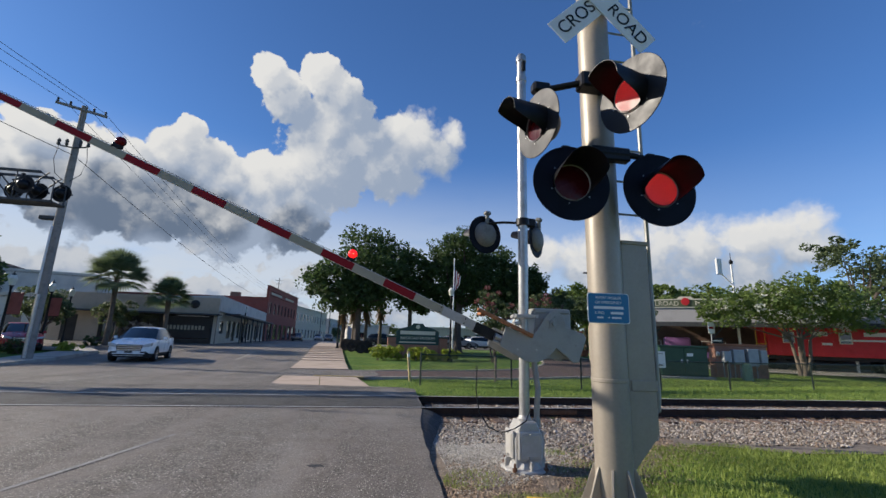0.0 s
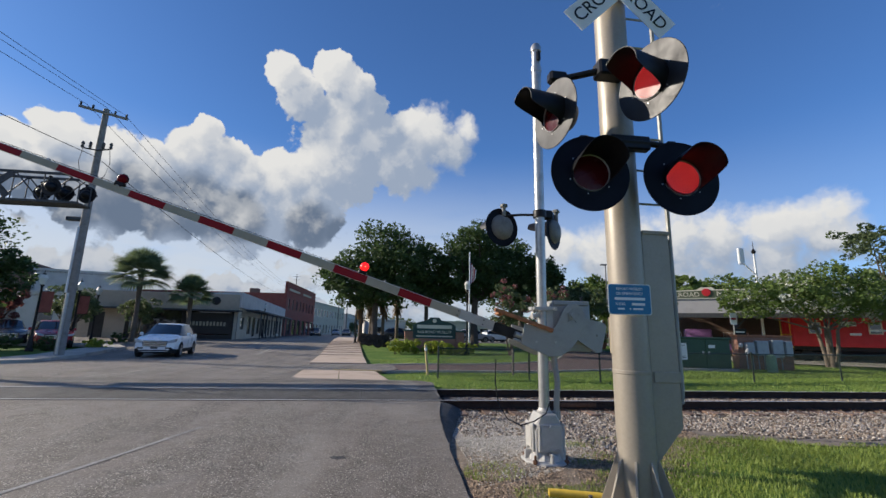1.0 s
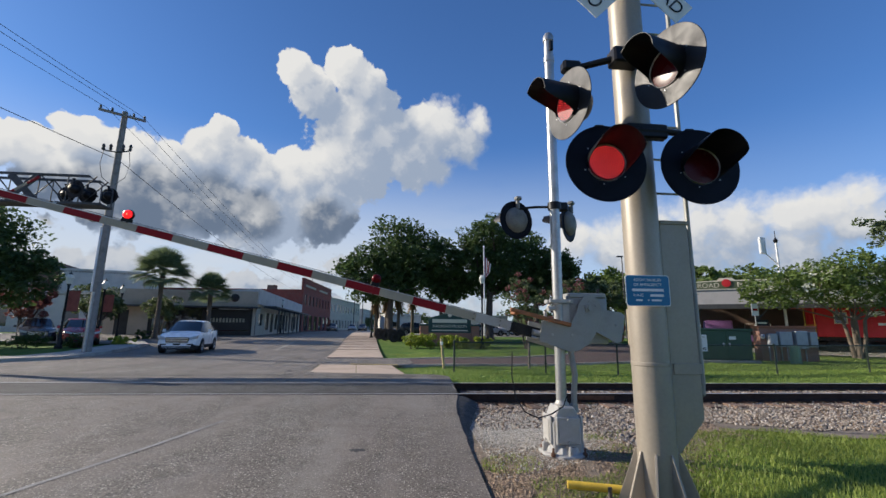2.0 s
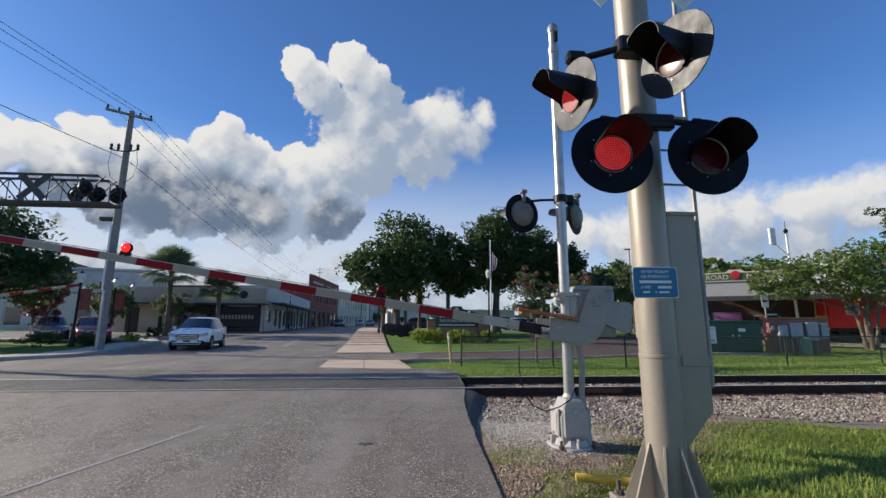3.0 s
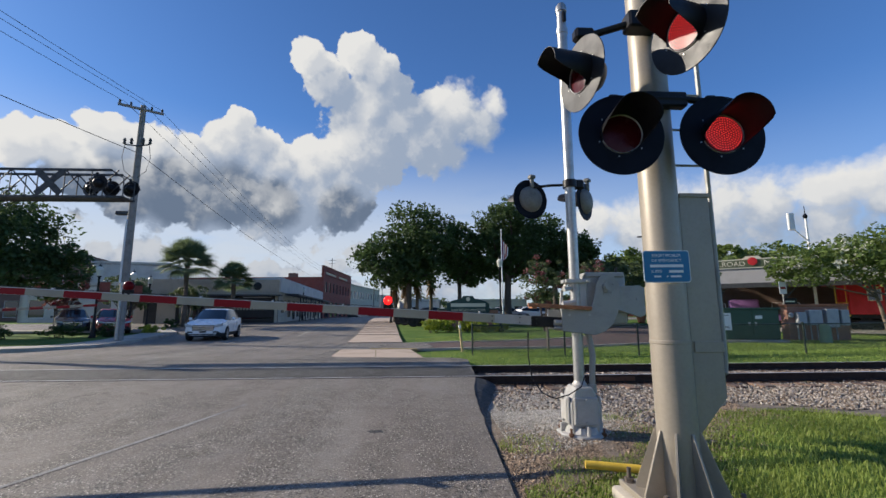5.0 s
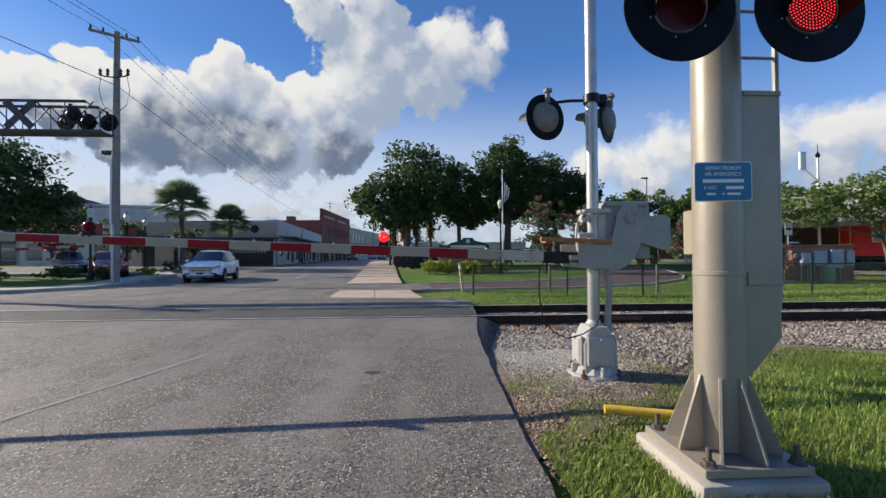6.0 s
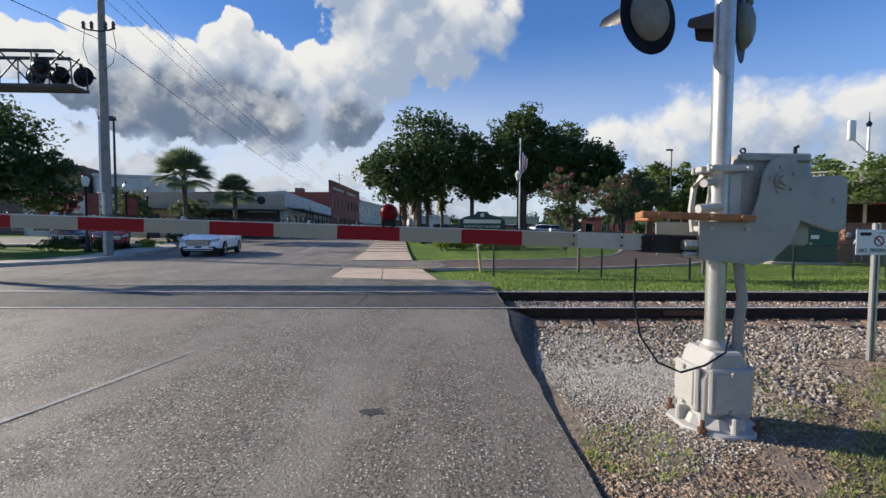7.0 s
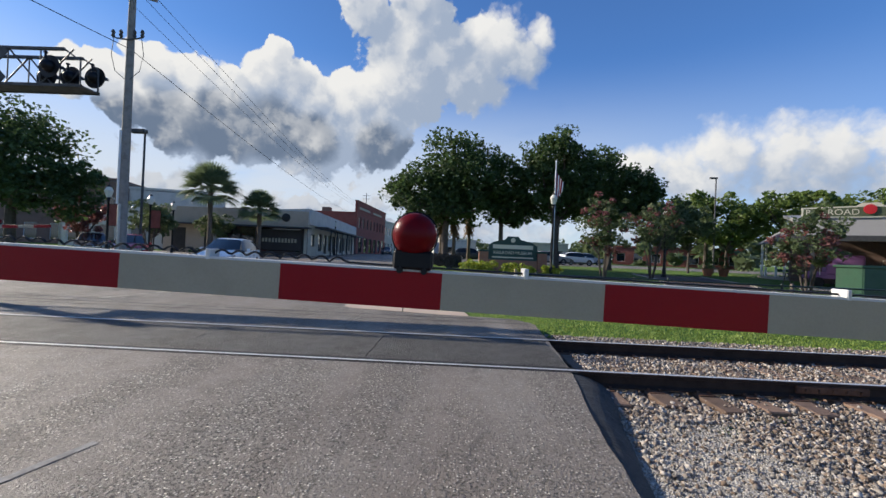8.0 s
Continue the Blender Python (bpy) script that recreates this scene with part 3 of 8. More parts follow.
    apron = [(yy, road_right(yy) - 0.1, float(np.interp(yy, (16.9, 18.2, 20.9), (-0.1, 0.4, 0.2)))) for yy in (16.9, 17.6, 18.2, 19, 20, 20.9)]
    tagged(strip("drive_apron", apron, ASPHALT, lambda x, yy: rise(yy) + 0.03, 5), "grey asphalt apron between street and brick drive", "driveway", kind="structure")
    # west kerb and sidewalk
    kerb = [(-30, 14.6), (-17.5, 16.2), (-14.6, 17.6), (-13.6, 19.5), (-14.3, 23), (-16.7, 31), (-18.8, 34), (-40, 34)]
    bm = bmesh.new()
    ring = []
    for i, (x, y) in enumerate(kerb):
        a, b = Vector(kerb[max(i - 1, 0)]), Vector(kerb[min(i + 1, len(kerb) - 1)])
        t = (b - a).normalized()
        s = Vector((-t.y, t.x))
        p = Vector((x, y))
        rr = []
        for off, h in ((0.0, -0.05), (0.02, 0.13), (0.17, 0.14), (0.18, 0.13), (1.7, 0.14), (1.72, 0.0)):
            q = p + s * off
            rr.append(bm.verts.new((q.x, q.y, rise(q.y) + h)))
        ring.append(rr)
    for a, b in zip(ring, ring[1:]):
        for k in range(5):
            bm.faces.new((a[k], b[k], b[k + 1], a[k + 1])).material_index = 0
    bmesh.ops.recalc_face_normals(bm, faces=bm.faces)
    tagged(link("kerb_pavement", bm, CONCRETE), "grey concrete kerb and sidewalk round the street corner", "sidewalk", kind="structure")


RAILS = (9.6, 11.3)
RAIL_TOP_Z = 0.18


def track():
    ob = thing("railway_track", label="single railway track with rusty rails on timber ties", category="railway track", kind="structure")
    prof = [(-0.07, -0.165), (0.07, -0.165), (0.07, -0.152), (0.012, -0.13), (0.01, -0.045), (0.034, -0.035), (0.036, -0.006), (0.026, 0.0), (-0.026, 0.0), (-0.036, -0.006), (-0.034, -0.035), (-0.01, -0.045), (-0.012, -0.13), (-0.07, -0.152)]
    for y in RAILS:
        bm = bmesh.new()
        slab(bm, [(y + u, RAIL_TOP_Z + v) for u, v in prof], -75, 95, "x")
        for f in bm.faces:
            f.material_index = 1 if f.normal.z > 0.9 and f.calc_center_median().z > RAIL_TOP_Z - 0.002 else 0
        part("rail", bm, [RAIL_SIDE, RAIL_TOP], ob, "rust-brown rail with a polished head")
    bm = bmesh.new()
    box(bm, (-0.115, -1.42, -0.13), (0.115, 1.42, 0.0), 0.012)
    first = part("tie", bm, TIE, ob)
    mid = (RAILS[0] + RAILS[1]) / 2
    first.matrix_basis = pose(1.42, mid, RAIL_TOP_Z - 0.172)
    rnd = random.Random(5)
    bm = bmesh.new()
    box(bm, (-0.09, -0.17, 0), (0.09, 0.17, 0.012), 0.003)
    for u in (-0.06, 0.06):
        box(bm, (u - 0.012, -0.1, 0.01), (u + 0.012, -0.07, 0.035))
        box(bm, (u - 0.012, 0.07, 0.01), (u + 0.012, 0.1, 0.035))
    plate = part("tie_plate", bm, RUST, ob)
    plate.matrix_basis = pose(1.42, RAILS[0], RAIL_TOP_Z - 0.174)
    for i in range(75):
        x = 1.42 + 0.53 * i + rnd.uniform(-0.03, 0.03)
        if i:
            again("tie", first, pose(x, mid + rnd.uniform(-0.05, 0.05), RAIL_TOP_Z - 0.172 + rnd.uniform(-0.012, 0.004), 0, 0, rnd.uniform(-1.5, 1.5)), ob)
        for y in RAILS:
            if (i or y != RAILS[0]) and i < 24:
                again("tie_plate", plate, pose(x, y, RAIL_TOP_Z - 0.174), ob)
    # a rail joint bar
    bm = bmesh.new()
    box(bm, (3.55, RAILS[0] - 0.045, 0.055), (4.35, RAILS[0] - 0.012, 0.14), 0.008)
    for i in range(5):
        cyl(bm, (3.65 + 0.15 * i, RAILS[0] - 0.065, 0.095), (3.65 + 0.15 * i, RAILS[0] - 0.04, 0.095), 0.016, n=6)
    part("joint_bar", bm, RUST, ob)
    # crossing surface: panels between the rails, rubber flangeways beside them
    cr = thing("crossing_surface", label="dark crossing panels and rubber strips between rails", category="railway crossing", kind="structure")
    bm = bmesh.new()
    box(bm, (-1.207, RAILS[0] + 0.12, -0.06), (1.207, RAILS[1] - 0.12, 0.0), 0.004)
    p0 = part("crossing_panel", bm, PANEL, cr, smooth=None)
    p0.matrix_basis = pose(-0.13, 0, RAIL_TOP_Z - 0.002)
    for i in range(1, 13):
        again("crossing_panel", p0, pose(-0.13 - 2.42 * i, 0, RAIL_TOP_Z - 0.002 + rnd.uniform(-0.003, 0.002)), cr)
    for y, inner in ((RAILS[0], 1), (RAILS[1], -1)):
        for s, w in ((inner, 0.075), (-inner, 0.03)):
            bm = bmesh.new()
            a, b = sorted((y + s * 0.038, y + s * (0.038 + w)))
            box(bm, (-32, a, 0.1), (1.12, b, RAIL_TOP_Z - (0.004 if s == inner else 0.006)), 0)
            part("rubber_strip", bm, BLACK_MATT, cr)


def ballast():
    """Bed of the track, and the stones on it."""
    xs = [*np.arange(0.66, 16, 0.25), 20, 26, 34, 46, 62, 95]
    v, f = [], []
    for x in xs:
        y0 = border(min(x, 14)) - (0.45 if x < 4 else 0.15)
        for u in np.linspace(0, 1, 16):
            y = y0 + (12.75 - y0) * u
            h = float(np.interp(y, (6.5, 7.6, 8.7, 12.2, 13.3), (0.0, 0.0, -0.02, -0.02, -0.02)))
            v.append((x, y, land(x, y) + h + 0.004 + 0.012 * noise.noise((x * 3, y * 3, 0.0))))
    w = 16
    for j in range(len(xs) - 1):
        for i in range(w - 1):
            f.append((j * w + i, (j + 1) * w + i, (j + 1) * w + i + 1, j * w + i + 1))
    tagged(raw("ballast_bed", v, f, BALLAST, smooth=True), "grey-brown stony bed of the railway", "ballast", kind="structure")
    ico = bmesh.new()
    bmesh.ops.create_cube(ico, size=1.35)
    bmesh.ops.triangulate(ico, faces=ico.faces)
    base = np.array([p.co[:] for p in ico.verts])
    tri = np.array([[q.index for q in g.verts] for g in ico.faces])
    ico.free()
    rnd = np.random.RandomState(11)

    def scatter(name, pts, lo, hi, material, label, flat=0.65):
        n = len(pts)
        vs = np.repeat(base[None], n, 0) * rnd.uniform(0.25, 1.35, (n, len(base), 3))
        vs *= rnd.uniform(0.65, 1.2, (n, 1, 3)) * np.array([1, 1, flat])
        a = rnd.uniform(0, 2 * math.pi, n)
        tilt = rnd.uniform(-0.9, 0.9, n)
        c, s = np.cos(a)[:, None], np.sin(a)[:, None]
        x, y, z = vs[..., 0], vs[..., 1], vs[..., 2]
        ct, st = np.cos(tilt)[:, None], np.sin(tilt)[:, None]
        y, z = y * ct - z * st, y * st + z * ct
        vs = np.stack([x * c - y * s, x * s + y * c, z], -1)
        r = lo + (hi - lo) * rnd.uniform(0, 1, n) ** 1.9
        vs = vs * r[:, None, None] + np.asarray(pts)[:, None, :]
        fs = tri[None] + (np.arange(n) * len(base))[:, None, None]
        tagged(raw(name, vs.reshape(-1, 3), fs.reshape(-1, 3), material), label, "gravel", kind="stuff")
    pts = []
    for _ in range(150000):
        x = 1.05 + 15.5 * rnd.uniform() ** 1.5
        y = rnd.uniform(5.2, 12.5)
        edge = max(border(x) + 0.35, 7.15 if x < 2.7 else 0.0) + 0.45 * noise.noise((x * 1.3, y * 1.3, 0.0))
        if y < edge or x < road_right(y) + 0.3:
            continue
        pale = 1.0 < x < 2.3 + 0.4 * noise.noise((x * 2, y * 2, 3.0)) and 5.8 < y < 8.7
        if pale and rnd.uniform() < 0.8:
            continue
        on_rail = min(abs(y - RAILS[0]), abs(y - RAILS[1])) < 0.08
        tie = abs(((x - 1.42 + 0.265) % 0.53) - 0.265) < 0.13 and 8.95 < y < 12.0
        if on_rail or (tie and rnd.uniform() < (0.96 if y < 9.6 else 0.5)):
            continue
        g = land(x, y) + 0.0
        pts.append((x, y, g + (0.012 if y < 8.9 else (0.035 if tie else (0.010 if y < 9.6 else 0.022))) + rnd.uniform(-0.01, 0.012)))
    scatter("ballast_stones", pts, 0.008, 0.036, STONE, "loose grey and brown crushed ballast stones")
    pts = []
    for _ in range(52000):
        x, y = rnd.normal(1.62, 0.52), rnd.normal(7.35, 0.95)
        if x > road_right(y) + 0.15 and border(x) + 0.25 < y < 9.2:
            pts.append((x, y, land(x, y) + 0.008))
    scatter("pale_gravel", pts, 0.005, 0.014, CHIPS, "pale fine gravel beside the gate base")
    pts = []
    for _ in range(34000):
        x = 0.75 + 4.2 * rnd.uniform() ** 1.3
        y = border(x) + rnd.normal(0.35, 0.5)
        if x > road_right(y) + 0.03 and 2.5 < y < 8:
            pts.append((x, y, land(x, y) + 0.004))
    scatter("brown_debris", pts, 0.006, 0.022, MULCH, "brown leaf litter and soil crumbs at the grass edge", 0.16)


def blades(name, pts, h0, h1, w, label, material, seed=1):
    """Grass: bent blades of two quads each at the given places."""
    rnd = np.random.RandomState(seed)
    p = np.asarray(pts)
    n = len(p)
    a = rnd.uniform(0, 2 * math.pi, n)
    d = np.stack([np.cos(a), np.sin(a), np.zeros(n)], -1)
    s = np.stack([-np.sin(a), np.cos(a), np.zeros(n)], -1) * (w * rnd.uniform(0.6, 1.3, n))[:, None]
    h = rnd.uniform(h0, h1, n)[:, None]
    lean = rnd.uniform(0.15, 0.9, n)[:, None]
    up = np.array([0, 0, 1.0])
    m = p + up * h * 0.6 + d * h * lean * 0.35
    t = p + up * h * (1.0 - 0.25 * lean) + d * h * lean
    v = np.stack([p - s, p + s, m + s * 0.8, m - s * 0.8, t + s * 0.15, t - s * 0.15], 1).reshape(-1, 3)
    k = (np.arange(n) * 6)[:, None]
    f = np.concatenate([k + np.array([[0, 1, 2, 3]]), k + np.array([[3, 2, 4, 5]])])
    return tagged(raw(name, v, f, material), label, "grass", kind="stuff")


def grasses():
    rnd = np.random.RandomState(2)
    pts = []
    for _ in range(150000):
        x, y = 0.8 + 9.5 * rnd.uniform() ** 1.7, rnd.uniform(1.2, 7.6)
        e = border(x) - 0.05 + 0.4 * noise.noise((x * 1.7, y * 1.7, 4.0))
        bare = y > e
        tuft = math.hypot(x - 1.12, y - 5.45) < 0.33 or (2.1 < x < 4.4 and 5.6 < y < 7.2 and noise.noise((x * 2.2, y * 2.2, 1.0)) > 0.0)
        if x < road_right(y) + 0.06 or (1.45 < x < 2.2 and 3.5 < y < 4.22) or (1.52 < x < 2.1 and 5.5 < y < 6.1):
            continue
        if bare and not (tuft and rnd.uniform() < 0.45):
            continue
        if x < 1.5 and rnd.uniform() < 0.4:
            continue
        pts.append((x, y, land(x, y) - 0.02))
    blades("grass", pts, 0.025, 0.08, 0.0036, "bright green unmown grass by the crossing signal", GRASS, 4)
    pts = []
    for _ in range(75000):
        x, y = rnd.uniform(-0.4, 26), 12.5 + 13.8 * rnd.uniform() ** 1.5
        if (x < road_right(y) + 3.0 and y > 16.8) or (x < 0.3 and y < 17.2) or (y < 13.6 and x < road_right(y) + 0.1):
            continue
        if 17 < y < 23.5 and x < 9 and abs(y - np.interp(x, (-1.6, 5, 8.5, 11.5), (19.1, 19.6, 21.2, 24))) < 2.35:
            continue
        pts.append((x, y, land(x, y) - 0.02))
    blades("lawn_grass", pts, 0.02, 0.05, 0.010, "short mown lawn behind the track", LAWN_BLADE, 5)


FAINT = mat("ghost_of_a_line", (0.33, 0.32, 0.305), 0.85, var=0.6, scale=5, grain=30, bump=0.3, tint=(0.20, 0.19, 0.18))
FADED = mat("faded_line_paint", (0.42, 0.40, 0.33), 0.8, var=0.5, scale=3, grain=30, bump=0.2, tint=(0.13, 0.13, 0.125))
YELLOW_WORN = mat("worn_yellow_kerb", (0.55, 0.42, 0.2), 0.8, var=0.4, scale=4, bump=0.2)


def paving_mat():
    m = bpy.data.materials.new("brick_paving")
    m.use_nodes = True
    n = Nodes(m.node_tree)
    m.node_tree.nodes.clear()
    at = n.add("ShaderNodeTexCoord").outputs["Object"]
    br = n.add("ShaderNodeTexBrick", {"Vector": at, "Color1": (0.14, 0.075, 0.055, 1), "Color2": (0.09, 0.055, 0.05, 1), "Mortar": (0.05, 0.045, 0.04, 1), "Scale": 1.0, "Mortar Size": 0.006, "Brick Width": 0.21, "Row Height": 0.105})
    c = n.mix(n.ramp(n.noise(at, 1.5, 4.0), 0.4, 0.7, 0, 0.5), br.outputs[0], (0.11, 0.095, 0.085, 1))
    bump = n.add("ShaderNodeBump", {"Strength": 0.5, "Distance": 0.01, "Height": br.outputs[1]}, invert=True)
    b = n.add("ShaderNodeBsdfPrincipled", {"Base Color": c, "Roughness": 0.85, "Normal": bump.outputs[0]})
    n.add("ShaderNodeOutputMaterial", {0: b.outputs[0]})
    return m


PAVING = paving_mat()
ground()
roads()
track()
ballast()
grasses()


# ---- crossing signals ----
TAN = mat("tan_enamel", (0.31, 0.265, 0.19), 0.5, var=0.15, scale=4, bump=0.05)
HOUSING = mat("weathered_grey_housing", (0.20, 0.20, 0.19), 0.6, 0.0, var=0.25, scale=9, grain=40, bump=0.1)
FLASH_LEFT, FLASH_RIGHT = [], []  # LED arrays of the two phases
GATE_RIGHT, GATE_LEFT = [], []  # light sources on the arm, with their places


def signal_head(parent, m, lit, diam=0.61, body=BLACK, hood_turn=0.0, plate=SHADED_PLATE, deep=1.0):
    """A flashing-light unit that faces -y: round background, housing, hood, lens and its light source."""
    r = diam / 2
    bm = bmesh.new()
    turn = Matrix.Rotation(radians(90), 4, "X")
    lathe(bm, [(0, -0.19 * deep), (0.055, -0.19 * deep), (0.115, -0.15 * deep), (0.15, -0.09 * deep), (0.165, -0.03 * deep), (0.165, 0.0)], 28, turn)
    cyl(bm, (0, 0.10 * deep, 0.14), (0, 0.10 * deep, r + 0.02), 0.026, n=12)
    box(bm, (-0.04, 0.10 * deep - 0.04, r), (0.04, 0.10 * deep + 0.04, r + 0.05), 0.012)
    head = part("signal_head", bm, body, parent, smooth=40)
    head.matrix_basis = m
    bm = bmesh.new()
    lathe(bm, [(0.15, 0.004), (r - 0.003, 0.004), (r, 0.002), (r, -0.002), (r - 0.003, -0.004), (0.15, -0.004), (0.15, 0.004)], 56, turn)
    part("background", bm, plate, head, "black round background plate", smooth=25)
    bm = bmesh.new()
    # hood: a long tube, cut away below
    n, rr = 40, 0.150
    ring = []
    for i in range(n + 1):
        a = radians(-40) + radians(260) * i / n
        k = min(1.0, max(0.0, (math.sin(a) + 0.50) / 0.85))
        depth = 0.03 + 0.285 * k * k * (3 - 2 * k)
        c, s = math.cos(a), math.sin(a)
        ring.append([bm.verts.new((rr * c, -0.004, rr * s)), bm.verts.new((rr * c, -depth, rr * s)), bm.verts.new(((rr - 0.004) * c, -depth, (rr - 0.004) * s)), bm.verts.new(((rr - 0.004) * c, -0.004, (rr - 0.004) * s))])
    for a, b in zip(ring, ring[1:]):
        for k in range(4):
            bm.faces.new((a[k], b[k], b[(k + 1) % 4], a[(k + 1) % 4]))
    bm.faces.new(ring[0])
    bm.faces.new(ring[-1][::-1])
    bmesh.ops.recalc_face_normals(bm, faces=bm.faces)
    hood = part("hood", bm, BLACK, head, smooth=40)
    hood.matrix_basis = pose(0, 0, 0, 0, hood_turn, 0)
    for i in range(6):
        a = radians(60 * i + 20)
        bm = bmesh.new()
        cyl(bm, (0.172 * math.cos(a), -0.011, 0.172 * math.sin(a)), (0.172 * math.cos(a), -0.003, 0.172 * math.sin(a)), 0.005, n=6)
        part("bolt", bm, GALV, head)
    bm = bmesh.new()
    lathe(bm, [(0.15, 0.0), (0.147, 0.014), (0.142, 0.012), (0.14, 0.004)], 32, turn)
    part("lens_ring", bm, GALV, head)
    bm = bmesh.new()
    lathe(bm, [(0, 0.012), (0.06, 0.011), (0.11, 0.008), (0.145, 0.002)], 32, turn)
    part("lens", bm, LENS_OFF, head, "dark red lens")
    bm = bmesh.new()
    cyl(bm, (0, 0.004, 0), (0, 0.0, 0), 0.135, n=32, mi=1)
    k = 0
    for ringno in range(0, 8):
        cnt = max(1, ringno * 6)
        for i in range(cnt):
            a = 2 * math.pi * (i + 0.5 * (ringno % 2)) / cnt
            q = 0.0175 * ringno
            c = Vector((q * math.cos(a), -0.001, q * math.sin(a)))
            vs = [bm.verts.new(c + Vector((0.0043 * math.cos(b), -0.002, 0.0043 * math.sin(b)))) for b in [2 * math.pi * j / 6 for j in range(6)]]
            bm.faces.new(vs)
    leds = part("led_panel", bm, [LED, LED_BED], head, "red LED array that flashes", smooth=None)
    leds.matrix_basis = pose(0, 0.03, 0)
    if lit is not None:
        lit.append(leds)
    return head


def crossing_mast():
    x0, y0 = 1.805, 3.86
    g = land(x0, y0)
    ob = thing("crossing_signal_mast", pose(x0, y0, 0), "tall beige-grey steel railway signal mast with flashing red lights", "railway signal")
    bm = bmesh.new()
    lathe(bm, [(0.0, 0.19), (0.137, 0.19), (0.137, 1.22), (0.140, 1.225), (0.140, 1.245), (0.136, 1.25), (0.132, 6.6), (0.0, 6.6)], 40)
    part("pole", bm, ALU, ob, smooth=30)
    bm = bmesh.new()
    box(bm, (-0.36, -0.36, g - 0.1), (0.36, 0.36, 0.13), 0.03, seg=2)
    part("foundation", bm, CONCRETE, ob, "weathered concrete foundation")
    bm = bmesh.new()
    box(bm, (-0.31, -0.31, 0.14), (0.31, 0.31, 0.185), 0.004)
    part("base_plate", bm, ALU, ob)
    for k in range(8):
        bm = bmesh.new()
        slab(bm, [(0.126, 0.185), (0.30, 0.185), (0.30, 0.21), (0.147, 0.62), (0.126, 0.62)], -0.009, 0.009, "y", bevel=0.002)
        p = part("gusset", bm, ALU, ob)
        p.matrix_basis = pose(0, 0, 0, 0, 0, 45 * k + 10)
    for sx in (-1, 1):
        for sy in (-1, 1):
            bm = bmesh.new()
            c = (0.255 * sx, 0.255 * sy)
            cyl(bm, (*c, 0.18), (*c, 0.285), 0.016, n=10)
            cyl(bm, (*c, 0.185), (*c, 0.215), 0.034, n=6)
            cyl(bm, (*c, 0.183), (*c, 0.19), 0.045, n=14)
            part("anchor_bolt", bm, OLD_STEEL, ob)
    # tall cable box on the east side
    bm = bmesh.new()
    slab(bm, [(0.12, 2.33), (0.355, 2.33), (0.355, 0.84), (0.14, 0.60), (0.12, 0.60)], -0.06, 0.16, "y", bevel=0.006)
    box(bm, (0.125, -0.072, 2.315), (0.365, 0.172, 2.345), 0.003)
    box(bm, (0.14, -0.07, 1.16), (0.36, -0.058, 1.24), 0.003)
    part("cable_box", bm, ALU, ob, "grey-beige steel cable box with a sloping foot")
    # ladder behind
    bm = bmesh.new()
    for x in (0.48,):
        tube(bm, [(x - 0.14, 0.1, 0.92), (x - 0.05, 0.1, 0.94), (x - 0.01, 0.1, 0.99), (x, 0.1, 1.1), (x, 0.1, 6.2)], 0.019, 8)
    part("ladder_rail", bm, GREY_PAINT, ob)
    for i in range(17):
        z = 1.1 + 0.305 * i
        bm = bmesh.new()
        tube(bm, [(0.10, 0.1, z), (0.48, 0.1, z)], 0.010, 6)
        part("ladder_rung", bm, GREY_PAINT, ob)
    # lamps facing up the street: cross arm, two units
    bm = bmesh.new()
    tube(bm, [(-0.42, -0.19, 3.02), (-0.2, -0.19, 3.04), (0.2, -0.19, 3.04), (0.38, -0.19, 3.02)], 0.026, 10)
    box(bm, (-0.17, -0.21, 2.98), (0.17, -0.13, 3.10), 0.012)
    part("cross_arm", bm, BLACK, ob)
    signal_head(ob, pose(-0.405, -0.29, 2.71, -2, 0, -4), FLASH_LEFT, hood_turn=20)
    signal_head(ob, pose(0.345, -0.29, 2.72, -2, 0, -4), FLASH_RIGHT, hood_turn=20)
    # lamps facing west, on a slanting arm
    bm = bmesh.new()
    tube(bm, [(-0.50, -0.06, 3.64), (-0.18, -0.22, 3.66), (0.02, -0.36, 3.68), (0.1, -0.5, 3.66)], 0.028, 10)
    box(bm, (-0.26, -0.26, 3.60), (-0.02, -0.12, 3.74), 0.015)
    box(bm, (-0.62, -0.1, 3.60), (-0.46, 0.0, 3.70), 0.02)
    part("cross_arm", bm, BLACK, ob)
    signal_head(ob, pose(-0.595, -0.10, 3.285, 0, 0, -77), FLASH_LEFT, 0.575, plate=PLATE, hood_turn=22)
    signal_head(ob, pose(-0.05, -0.58, 3.34, 0, 0, -73), FLASH_RIGHT, 0.59, plate=PLATE, hood_turn=22)
    # crossbuck
    for s, text in ((1, "RAILROAD"), (-1, "CROSSING")):
        bm = bmesh.new()
        box(bm, (-0.61, -0.003, -0.115), (0.61, 0.003, 0.115), 0.001)
        bl = part("crossbuck_blade", bm, WHITE, ob, "white blade with black letters")
        bl.matrix_basis = pose(0.0, -0.165 - 0.012 * (s > 0), 4.56, 0, 45 * s, 0)
        for word, cx in ((("RAIL", -0.34), ("ROAD", 0.34)) if s > 0 else (("CROS", -0.34), ("SING", 0.34))):
            writing("lettering", word, 0.17, pose(cx, -0.006, 0, 90), BLACK, bl, fit=0.44)
    bm = bmesh.new()
    box(bm, (-0.12, -0.16, 4.46), (0.12, -0.12, 4.66), 0.01)
    part("crossbuck_bracket", bm, GALV, ob)
    bm = bmesh.new()
    box(bm, (0.13, 0.30, 1.36), (0.40, 0.52, 1.66), 0.02, seg=2)
    box(bm, (0.118, 0.29, 1.35), (0.13, 0.53, 1.67), 0.005)
